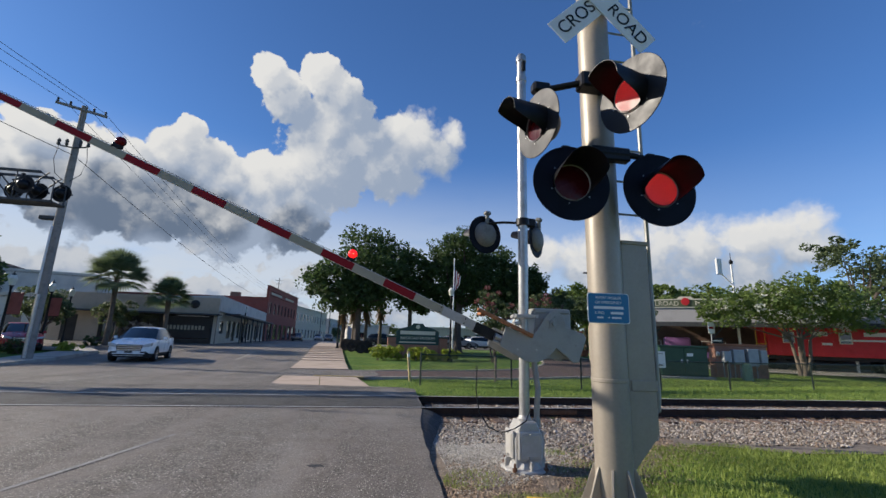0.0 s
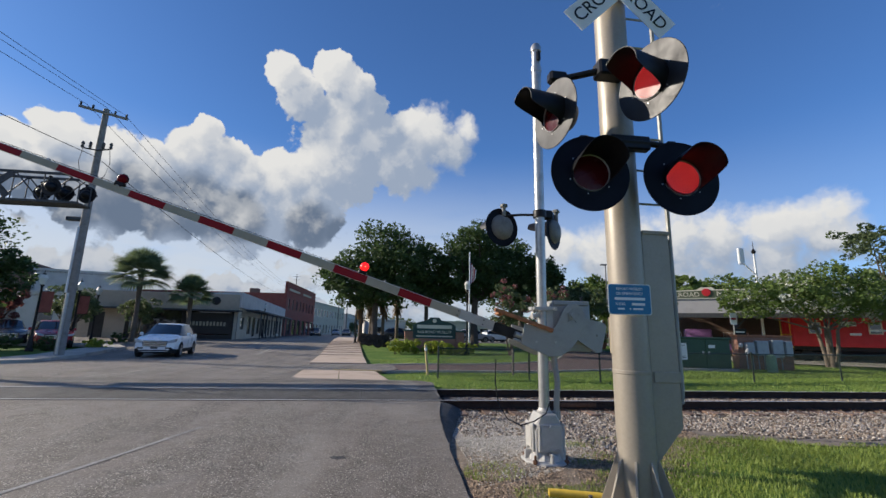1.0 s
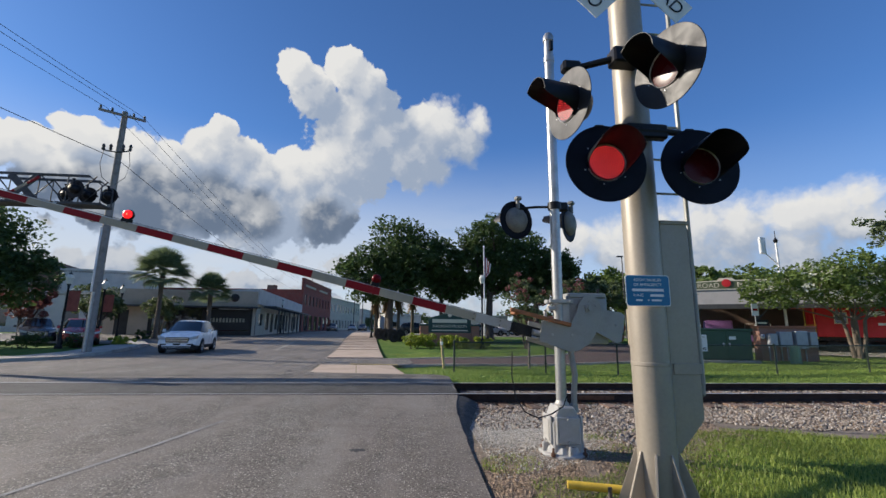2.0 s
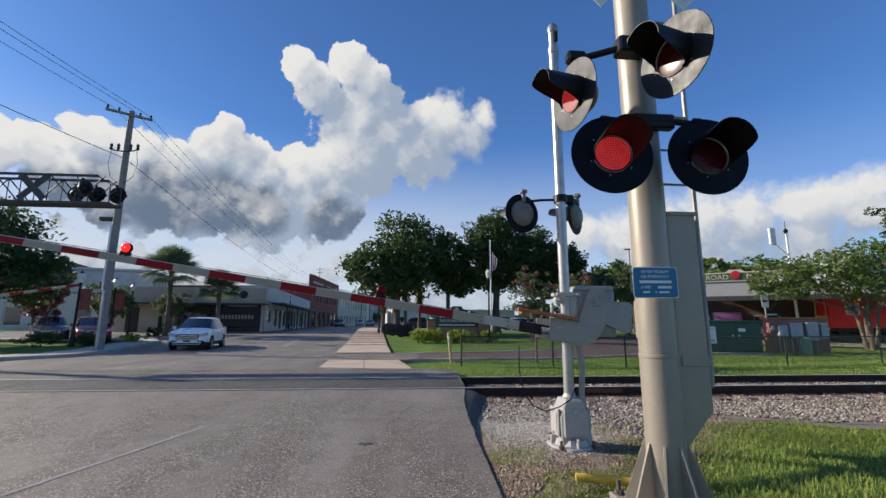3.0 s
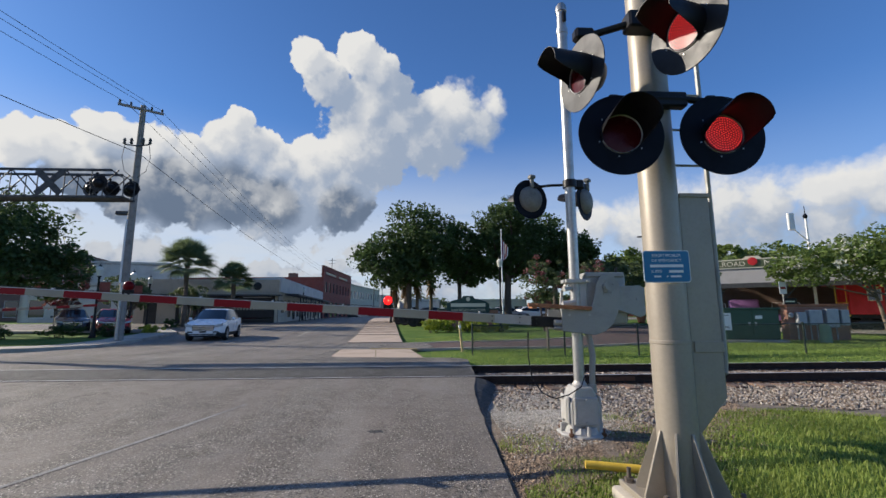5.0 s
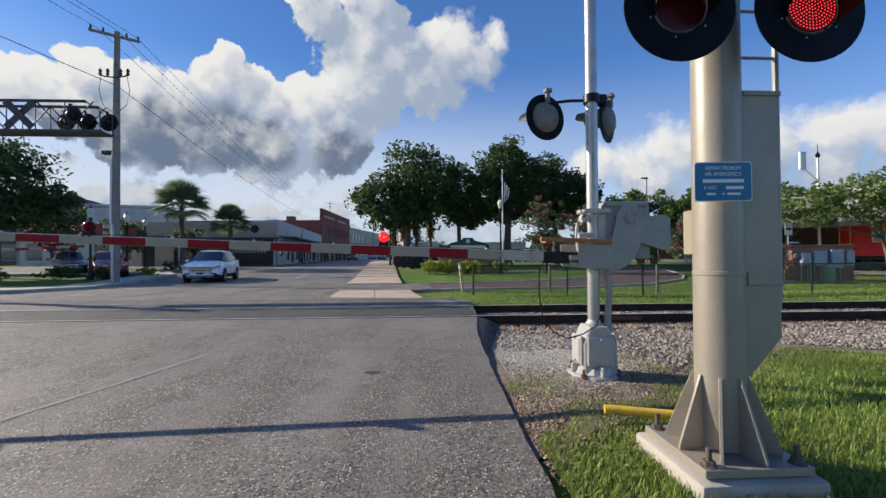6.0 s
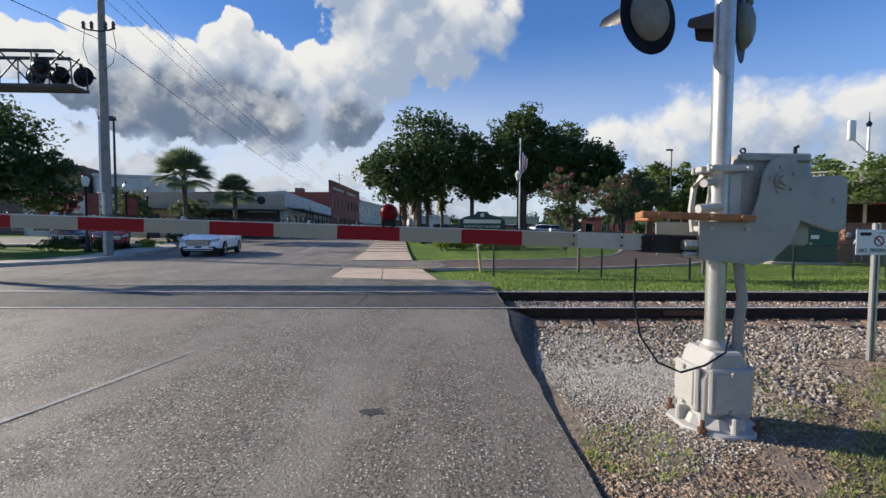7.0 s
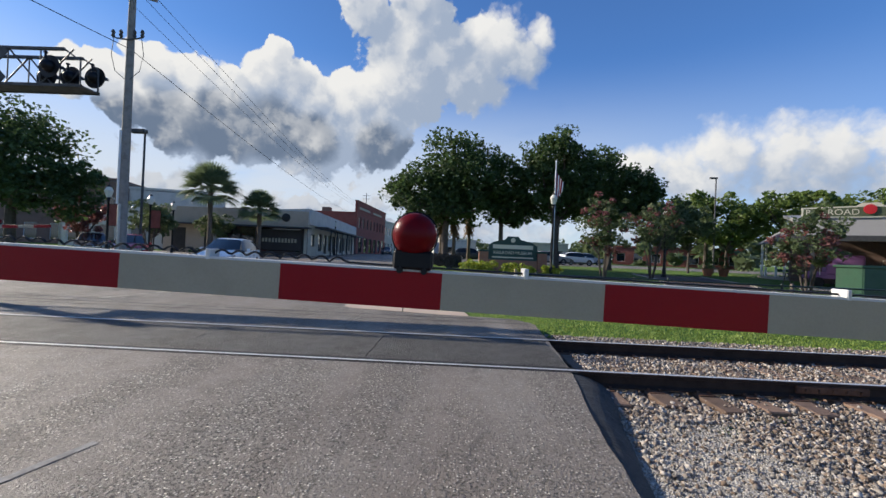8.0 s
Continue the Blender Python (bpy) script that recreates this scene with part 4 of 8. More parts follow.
    box(bm, (0.06, 0.08, 1.45), (0.20, 0.31, 1.55), 0.004)
    part("instrument_case", bm, TAN, ob, "tan steel instrument case")
    for z in (1.40, 1.62):
        bm = bmesh.new()
        box(bm, (0.10, 0.278, z - 0.025), (0.16, 0.305, z + 0.025), 0.008)
        part("hinge", bm, BLACK, ob)
    # blue notice
    bm = bmesh.new()
    w, h, c = 0.166, 0.116, 0.02
    out = []
    for cx, cy, a0 in ((w - c, h - c, 0), (-w + c, h - c, 90), (-w + c, -h + c, 180), (w - c, -h + c, 270)):
        out += [(cx + c * math.cos(radians(a0 + d)), cy + c * math.sin(radians(a0 + d))) for d in (0, 30, 60, 90)]
    slab(bm, out, -0.0015, 0.0015, "y")
    sign = part("emergency_notice", bm, WHITE, ob, "small blue and white emergency notice plate")
    sign.matrix_basis = pose(-0.065, -0.143, 1.775, 0, 0, -5)
    bm = bmesh.new()
    slab(bm, [(u * 0.965, v * 0.955) for u, v in out], -0.0035, -0.0012, "y")
    part("blue_field", bm, BLUE, sign)
    for text, z, wd in (("REPORT PROBLEM", 0.078, 0.20), ("OR EMERGENCY", 0.043, 0.21)):
        writing("lettering", text, 0.03, pose(0, -0.0045, z, 90), WHITE, sign, fit=wd, extrude=0.0005)
    writing("lettering", "X-ING", 0.03, pose(-0.075, -0.0045, -0.036, 90), WHITE, sign, fit=0.075, extrude=0.0005)
    for cx, z, wd, hh in ((0.0, 0.004, 0.235, 0.02), (0.065, -0.036, 0.10, 0.018), (-0.07, -0.072, 0.05, 0.013), (0.06, -0.072, 0.075, 0.013), (0.0, -0.072, 0.01, 0.01)):
        bm = bmesh.new()
        box(bm, (cx - wd / 2, -0.0046, z - hh / 2), (cx + wd / 2, -0.0034, z + hh / 2))
        part("text_bar", bm, WHITE, sign)
    return ob


HUB = (2.177, 5.833, 1.744)


def gate_mast():
    x0, y0 = 1.825, 5.82
    g = land(x0, y0)
    ob = thing("gate_mast", pose(x0, y0, 0), "silver-grey aluminium gate post with bell and back-facing lights", "railway signal")
    bm = bmesh.new()
    lathe(bm, [(0.0, 0.5), (0.062, 0.5), (0.062, 5.1), (0.072, 5.105), (0.072, 5.18), (0.06, 5.19), (0.06, 5.42), (0.072, 5.425), (0.072, 5.5), (0.05, 5.54), (0.0, 5.55)], 28)
    part("pole", bm, GALV, ob)
    bm = bmesh.new()
    box(bm, (-0.02, -0.09, 5.24), (0.04, -0.055, 5.40), 0.015)
    part("vent_slot", bm, BLACK, ob)
    # cast base
    bm = bmesh.new()
    lathe(bm, [(0.0, g - 0.04), (0.285, g - 0.04), (0.285, g + 0.02), (0.275, g + 0.03), (0.225, g + 0.04), (0.20, g + 0.10), (0.0, g + 0.12)], 8, Matrix.Rotation(radians(22.5), 4, "Z"))
    for k in range(4):
        box(bm, (-0.02, 0.12, g + 0.02), (0.02, 0.25, g + 0.13), 0.01, m=Matrix.Rotation(radians(90 * k), 4, "Z"))
    slab(bm, [(-0.165, g + 0.03), (0.165, g + 0.03), (0.17, 0.42), (0.12, 0.55), (0.09, 0.60), (-0.09, 0.60), (-0.12, 0.55), (-0.17, 0.42)], -0.15, 0.15, "y", bevel=0.015)
    part("cast_base", bm, CAST, ob, "pale cast aluminium junction base")
    for m4, w in ((pose(0, -0.165, 0), 0.14), (pose(-0.175, 0, 0, 0, 0, -90), 0.13), (pose(0.175, 0, 0, 0, 0, 90), 0.13)):
        bm = bmesh.new()
        box(bm, (-w, -0.022, g + 0.13), (w, 0.012, 0.5), 0.012)
        box(bm, (-w + 0.03, -0.03, g + 0.16), (w - 0.03, -0.02, 0.47), 0.006)
        for z in (g + 0.16, 0.47):
            cyl(bm, (0, -0.045, z), (0, -0.02, z), 0.016, n=6)
        p = part("cover_plate", bm, CAST, ob)
        p.matrix_basis = m4
    for sx in (-1, 1):
        for sy in (-1, 1):
            bm = bmesh.new()
            c = (0.185 * sx, 0.185 * sy)
            cyl(bm, (*c, g), (*c, g + 0.10), 0.014, n=8)
            cyl(bm, (*c, g + 0.02), (*c, g + 0.05), 0.028, n=6)
            part("anchor_bolt", bm, RUST, ob)
    bm = bmesh.new()
    lathe(bm, [(0.085, 0.56), (0.085, 0.62), (0.068, 0.64), (0.062, 0.66)], 20)
    part("collar", bm, CAST, ob)
    # conduit
    bm = bmesh.new()
    tube(bm, [(0.14, -0.03, 0.55), (0.145, -0.03, 0.75), (0.165, -0.03, 0.95), (0.14, -0.03, 1.12), (0.12, -0.02, 1.3)], 0.034, 10)
    cyl(bm, (0.14, -0.03, 0.53), (0.14, -0.03, 0.62), 0.048, n=10)
    part("conduit", bm, GREY_PAINT, ob)
    bm = bmesh.new()
    tube(bm, [(-0.62, -0.12, 1.22), (-0.63, -0.13, 0.95), (-0.60, -0.16, 0.72), (-0.5, -0.2, 0.56), (-0.36, -0.22, 0.50), (-0.2, -0.21, 0.54), (-0.05, -0.19, 0.62), (0.02, -0.12, 0.72)], 0.007, 6)
    part("cable", bm, BLACK, ob)
    # mechanism housing
    bm = bmesh.new()
    box(bm, (0.11, -0.03, -0.42 + 1.73), (0.62, 0.30, 0.17 + 1.73), 0.02, seg=2)
    box(bm, (0.13, -0.05, 1.87), (0.60, 0.32, 1.93), 0.012)
    for i in range(4):
        box(bm, (0.22, -0.042, 1.46 + 0.1 * i), (0.33, -0.028, 1.48 + 0.1 * i), 0.003)
    part("mechanism_housing", bm, GREY_PAINT, ob, "grey steel gate mechanism housing")
    bm = bmesh.new()
    box(bm, (0.02, -0.04, 1.45), (0.14, 0.1, 1.85), 0.015)
    part("mount_plate", bm, CAST, ob)
    for z in (1.42, 1.82):
        bm = bmesh.new()
        lathe(bm, [(0.062, z - 0.03), (0.082, z - 0.03), (0.082, z + 0.03), (0.062, z + 0.03)], 20)
        box(bm, (-0.15, -0.035, z - 0.02), (-0.07, 0.035, z + 0.02), 0.006)
        for y in (-0.085, 0.085):
            box(bm, (-0.14, y - 0.012, z - 0.022), (0.16, y + 0.012, z + 0.022), 0.004)
        for u in (-0.12, 0.12):
            cyl(bm, (u, -0.12, z), (u, -0.085, z), 0.014, n=6)
        part("clamp", bm, CAST, ob)
    bm = bmesh.new()
    tube(bm, [(-0.14, 0.05, 1.40), (-0.16, 0.05, 1.55), (-0.15, 0.04, 1.7), (-0.10, 0.02, 1.80)], 0.02, 8)
    cyl(bm, (-0.18, -0.06, 1.55), (-0.02, -0.05, 1.57), 0.032, 0.03, n=12)
    cyl(bm, (-0.16, -0.08, 1.72), (-0.05, -0.02, 1.74), 0.026, n=12)
    part("locking_lever", bm, CAST, ob)
    bm = bmesh.new()
    lathe(bm, [(0.013, -0.006), (0.02, -0.006), (0.02, 0.006), (0.013, 0.006), (0.013, -0.006)], 12, pose(0.17, 0.02, 1.955, 90))
    part("lifting_eye", bm, BLACK, ob)
    bm = bmesh.new()
    tube(bm, [(0.52, 0.0, 1.92), (0.52, 0.0, 1.98), (0.54, 0.0, 1.985)], 0.012, 6)
    part("hook", bm, BLACK, ob)
    # lights for the other direction, seen from behind
    bm = bmesh.new()
    tube(bm, [(-0.47, 0.02, 3.0), (-0.25, 0.02, 3.03), (0.0, 0.05, 3.05), (0.2, 0.12, 3.06)], 0.017, 8)
    lathe(bm, [(0.062, 3.0), (0.085, 3.0), (0.085, 3.09), (0.062, 3.09)], 16)
    box(bm, (0.05, 0.02, 3.0), (0.2, 0.12, 3.12), 0.02)
    part("cross_arm", bm, BLACK, ob)
    signal_head(ob, pose(-0.49, 0.06, 2.86, 0, 0, 200), None, 0.5, HOUSING, deep=0.45)
    signal_head(ob, pose(0.27, 0.22, 2.88, 0, 0, 227), None, 0.5, HOUSING, deep=0.45)
    return ob


def gate_arm():
    """The swinging arm with its bracket plates, counterweight, stripes and lights; its origin is the pivot."""
    ob = thing("crossing_gate", pose(*HUB), "red and white striped crossing gate arm with red lights", "crossing gate")
    plate = [(-0.55, -0.29), (-0.53, -0.54), (-0.14, -0.57), (-0.02, -0.52), (0.08, -0.42), (0.14, -0.28), (0.17, -0.05), (0.15, 0.06), (0.08, 0.14), (0.0, 0.16), (-0.08, 0.13), (-0.13, 0.05), (-0.15, -0.1), (-0.18, -0.22), (-0.24, -0.28)]
    for a, b in ((-0.115, -0.10), (0.40, 0.415)):
        bm = bmesh.new()
        slab(bm, plate, a, b, "y", bevel=0.003)
        part("bracket_plate", bm, GREY_PAINT, ob, "grey curved steel bracket")
    bm = bmesh.new()
    cyl(bm, (0, -0.15, 0), (0, 0.43, 0), 0.035, n=16)
    cyl(bm, (0, -0.13, 0), (0, -0.11, 0), 0.06, n=8)
    for i in range(5):
        a = radians(72 * i + 30)
        cyl(bm, (0.085 * math.cos(a), -0.125, 0.085 * math.sin(a)), (0.085 * math.cos(a), -0.11, 0.085 * math.sin(a)), 0.011, n=6)
    part("pivot", bm, GREY_PAINT, ob)
    bm = bmesh.new()
    slab(bm, [(0.1, 0.02), (0.42, 0.05), (0.47, 0.02), (0.48, -0.3), (0.42, -0.33), (0.1, -0.25)], -0.10, -0.06, "y", bevel=0.004)
    cyl(bm, (0.38, -0.115, -0.12), (0.38, -0.09, -0.12), 0.018, n=6)
    part("counterweight", bm, GREY_PAINT, ob, "grey steel counterweight plate")
    bm = bmesh.new()
    slab(bm, [(0.1, 0.02), (0.42, 0.05), (0.47, 0.02), (0.48, -0.3), (0.42, -0.33), (0.1, -0.25)], 0.36, 0.40, "y", bevel=0.004)
    part("counterweight", bm, GREY_PAINT, ob)
    bm = bmesh.new()
    box(bm, (-0.96, -0.165, -0.285), (-0.20, -0.12, -0.24), 0.006)
    box(bm, (-0.90, -0.12, -0.30), (-0.84, 0.05, -0.24), 0.006)
    for u in (-0.85, -0.5, -0.3):
        cyl(bm, (u, -0.18, -0.262), (u, -0.16, -0.262), 0.014, n=6)
    part("shear_bar", bm, ORANGE, ob, "rusty orange breakaway bar")
    bm = bmesh.new()
    box(bm, (-0.88, -0.04, -0.51), (-0.5, 0.05, -0.385), 0.01)
    for u in (-0.82, -0.58):
        for z in (-0.48, -0.42):
            cyl(bm, (u, -0.06, z), (u, -0.04, z), 0.012, n=6)
    part("arm_socket", bm, BLACK_MATT, ob, "black arm socket")
    bm = bmesh.new()
    cyl(bm, (-0.62, -0.07, -0.45), (-0.45, -0.07, -0.45), 0.035, n=12)
    cyl(bm, (-0.62, -0.08, -0.51), (-0.52, -0.08, -0.51), 0.018, n=8)
    part("bolt_sleeve", bm, GALV, ob)
    # the arm: tapered hollow bar with a coloured sheet per stripe

    def half(x):
        return 0.052 - 0.018 * min(1, max(0, (-x - 1.7) / 7.5))
    zc = -0.44

    def bar(name, a, b, material, grow, label=""):
        bm = bmesh.new()
        hi, hj = half(a) + grow, half(b) + grow
        t = 0.022 + grow
        vs = [bm.verts.new(p) for p in ((a, -t, zc - hi), (a, t, zc - hi), (a, t, zc + hi), (a, -t, zc + hi), (b, -t, zc - hj), (b, t, zc - hj), (b, t, zc + hj), (b, -t, zc + hj))]
        for q in ((0, 3, 2, 1), (4, 5, 6, 7), (0, 1, 5, 4), (1, 2, 6, 5), (2, 3, 7, 6), (3, 0, 4, 7)):
            bm.faces.new([vs[i] for i in q])
        bmesh.ops.recalc_face_normals(bm, faces=bm.faces)
        return part(name, bm, material, ob, label, smooth=None)
    bar("arm_bar", -0.80, -9.9, ARM_EDGE, 0.0, "white fibreglass bar")
    bar("stripe", -0.83, -1.32, CAST, 0.0015, "bare grey sleeve")
    for u in (-0.88, -1.02, -1.35):
        for z in (-0.03, 0.025):
            bm = bmesh.new()
            cyl(bm, (u, -0.03, zc + z), (u, -0.022, zc + z), 0.008, n=6)
            part("bolt", bm, BLACK, ob)

    def sheet(a, b, material, label):
        for s in (-1, 1):
            bm = bmesh.new()
            e = 0.007
            y = s * 0.0222
            vs = [bm.verts.new((x, y + s * d, z)) for d in (0, 0.0012) for x, z in ((a, zc - half(a) + e * 0.2), (b, zc - half(b) + e * 0.2), (b, zc + half(b) - e), (a, zc + half(a) - e))]
            bm.faces.new(vs[4:])
            for i in range(4):
                bm.faces.new((vs[i], vs[(i + 1) % 4], vs[4 + (i + 1) % 4], vs[4 + i]))
            bmesh.ops.recalc_face_normals(bm, faces=bm.faces)
            part("stripe", bm, material, ob, label, smooth=None)
    sheet(-1.32, -1.697, WHITE_SHEET, "greyish white reflective stripe")
    for i in range(20):
        a = -1.697 - 0.406 * i
        sheet(a, a - 0.406, RED_SHEET if i % 2 == 0 else WHITE_SHEET, "red reflective stripe" if i % 2 == 0 else "greyish white reflective stripe")
    # cable clipped along the top in loops
    bm = bmesh.new()
    pts = []
    for i in range(880):
        x = -1.0 - 0.009 * i
        k = 0.013 if x < -2.75 else 0.001
        pts.append((x, 0.003 * math.sin(x * 20), zc + half(x) + 0.004 + k * abs(math.sin(x * 75 + 0.6 * math.sin(x * 3)))))
    tube(bm, pts, 0.0032, 5)
    part("cable", bm, BLACK, ob, "black looped cable")
    for i in range(10):
        bm = bmesh.new()
        u = -1.5 - 0.8 * i
        box(bm, (u - 0.006, -0.024, zc + half(u) - 0.01), (u + 0.006, 0.024, zc + half(u) + 0.018), 0.002)
        part("clip", bm, ARM_EDGE, ob)
    # lamps on the arm
    for x, lit in ((-2.585, GATE_RIGHT), (-5.50, GATE_LEFT), (-8.6, None)):
        z = zc + half(x)
        bm = bmesh.new()
        box(bm, (x - 0.05, -0.032, z - 0.002), (x + 0.05, 0.032, z + 0.045), 0.006)
        for u in (-0.03, 0.03):
            cyl(bm, (x + u, -0.04, z - 0.004), (x + u, -0.028, z - 0.004), 0.009, n=6)
        body = part("lamp_body", bm, BLACK, ob, "black lamp body")
        turn = pose(x, 0, z + 0.085, 90)
        bm = bmesh.new()
        lathe(bm, [(0, 0.048), (0.03, 0.044), (0.052, 0.026), (0.056, 0.012), (0.056, -0.012), (0.052, -0.026), (0.03, -0.044), (0, -0.048)], 24, turn)
        part("lamp_lens", bm, RED_LENS, body, "round red lens")
        bm = bmesh.new()
        lathe(bm, [(0.057, 0.008), (0.06, 0.006), (0.06, -0.006), (0.057, -0.008)], 24, turn)
        part("lamp_band", bm, BLACK, body)
        if lit is not None:
            bm = bmesh.new()
            lathe(bm, [(0, 0.002), (0.03, 0.0), (0.045, -0.010), (0.051, -0.024)], 24, Matrix.Rotation(radians(90), 4, "X"))
            ball(bm, (0.006, -0.002, 0.0), 0.007, 8, 1)
            glow = part("lamp_source", bm, [LENS_GLOW, LENS_CORE], body, "red light source that flashes")
            lit.append((glow, x, z + 0.085))
    return ob


crossing_mast()
gate_mast()
GATE = gate_arm()


# ---- trees, palms, hedges ----
BARK = mat("grey_bark", (0.10, 0.08, 0.065), 0.9, var=0.4, scale=4, grain=30, bump=0.6)
PALM_BARK = mat("palm_bark", (0.16, 0.125, 0.095), 0.9, var=0.4, scale=5, grain=30, bump=0.6)
OAK = leaf_mat("oak_leaves", (0.04, 0.072, 0.026), (0.085, 0.135, 0.045))
MYRTLE = leaf_mat("myrtle_leaves", (0.085, 0.135, 0.03), (0.165, 0.225, 0.06))
GREY_TREE = leaf_mat("grey_green_leaves", (0.075, 0.11, 0.045), (0.13, 0.165, 0.075))
RED_LEAF = leaf_mat("reddish_blossom", (0.16, 0.06, 0.06), (0.26, 0.11, 0.10))
BLOSSOM = leaf_mat("white_blossom", (0.55, 0.55, 0.48), (0.7, 0.7, 0.62))
HEDGE = leaf_mat("yellow_green_hedge", (0.20, 0.26, 0.03), (0.34, 0.38, 0.05))
SHRUB = leaf_mat("dark_shrub", (0.03, 0.06, 0.02), (0.07, 0.12, 0.03))
FROND = leaf_mat("palm_frond", (0.11, 0.155, 0.075), (0.19, 0.245, 0.125))
DEAD = leaf_mat("dead_frond", (0.13, 0.09, 0.05), (0.19, 0.13, 0.07))


def leaves(name, blobs, n, size, material, parent, seed, clump=0.3, label=""):
    """A crown: leaf cards gathered in clumps on and in a heap of rough ellipsoids."""
    rnd = np.random.RandomState(seed)
    b = np.array(blobs, dtype=float)
    wgt = (b[:, 3] * b[:, 4] * b[:, 5]) ** 0.7
    nc = max(24, n // 45)
    pick = rnd.choice(len(b), nc, p=wgt / wgt.sum())
    u = rnd.normal(size=(nc, 3))
    u /= np.linalg.norm(u, axis=1)[:, None]
    rad = rnd.uniform(0.35, 1.08, nc)[:, None] ** 0.6
    cc = b[pick, :3] + u * b[pick, 3:6] * rad
    cr = b[pick, 3:6].mean(1) * clump * rnd.uniform(0.6, 1.3, nc)
    k = rnd.randint(0, nc, n)
    v = rnd.normal(size=(n, 3))
    v /= np.linalg.norm(v, axis=1)[:, None]
    c = cc[k] + v * (cr[k] * rnd.uniform(0.5, 1.0, n) ** 0.5)[:, None] * np.array([1, 1, 0.75])
    a = rnd.normal(size=(n, 3)) * np.array([1, 1, 0.6])
    a /= np.linalg.norm(a, axis=1)[:, None]
    q = np.cross(a, rnd.normal(size=(n, 3)))
    q /= np.linalg.norm(q, axis=1)[:, None]
    s = size * rnd.uniform(0.55, 1.35, n)[:, None]
    a, q = a * s, q * s * 0.55
    vs = np.stack([c - a, c + q - a * 0.1, c + a, c - q - a * 0.1], 1).reshape(-1, 3)
    f = np.arange(n * 4).reshape(-1, 4)
    ob = raw(name, vs, f, material, parent)
    if label:
        tagged(ob, label)
    return ob, cc


def tree(name, at, trunk_r, fork, blobs, n, size, material, label, seed, lean=0.0, stems=1, clump=0.26, extra=None, bark=None):
    rnd = random.Random(seed)
    ob = thing(name, pose(*at), label, "tree")
    crown, cc = leaves("crown", blobs, n, size, material, ob, seed, clump)
    bm = bmesh.new()
    tops = []
    for s in range(stems):
        a = 2 * math.pi * s / stems + seed
        off = 0.16 * trunk_r / 0.1 if stems > 1 else 0.0
        foot = Vector((off * math.cos(a), off * math.sin(a), -0.1))
        top = Vector((lean + (0.22 * fork if stems > 1 else 0) * math.cos(a), (0.22 * fork if stems > 1 else 0) * math.sin(a), fork))
        mid = foot.lerp(top, 0.5) + Vector((rnd.uniform(-0.1, 0.1) * fork * 0.3, rnd.uniform(-0.1, 0.1) * fork * 0.3, 0))
        tube(bm, [foot, foot.lerp(mid, 0.15), mid, top], [trunk_r * 1.35, trunk_r, trunk_r * 0.85, trunk_r * 0.75], 9)
        tops.append(top)
    part("trunk", bm, bark or BARK, ob)
    bm = bmesh.new()
    idx = rnd.sample(range(len(cc)), min(len(cc), 16))
    for i in idx:
        c = Vector(cc[i])
        t = min(tops, key=lambda p: (p - c).length)
        mid = t.lerp(c, 0.5) + Vector((rnd.uniform(-0.3, 0.3), rnd.uniform(-0.3, 0.3), -0.1)) * (c - t).length * 0.25
        tube(bm, [t, mid, c], [trunk_r * 0.5, trunk_r * 0.28, trunk_r * 0.08], 6)
    part("limb", bm, bark or BARK, ob)
    if extra:
        leaves("blossom", blobs, *extra, ob, seed + 7, 0.22)
    return ob


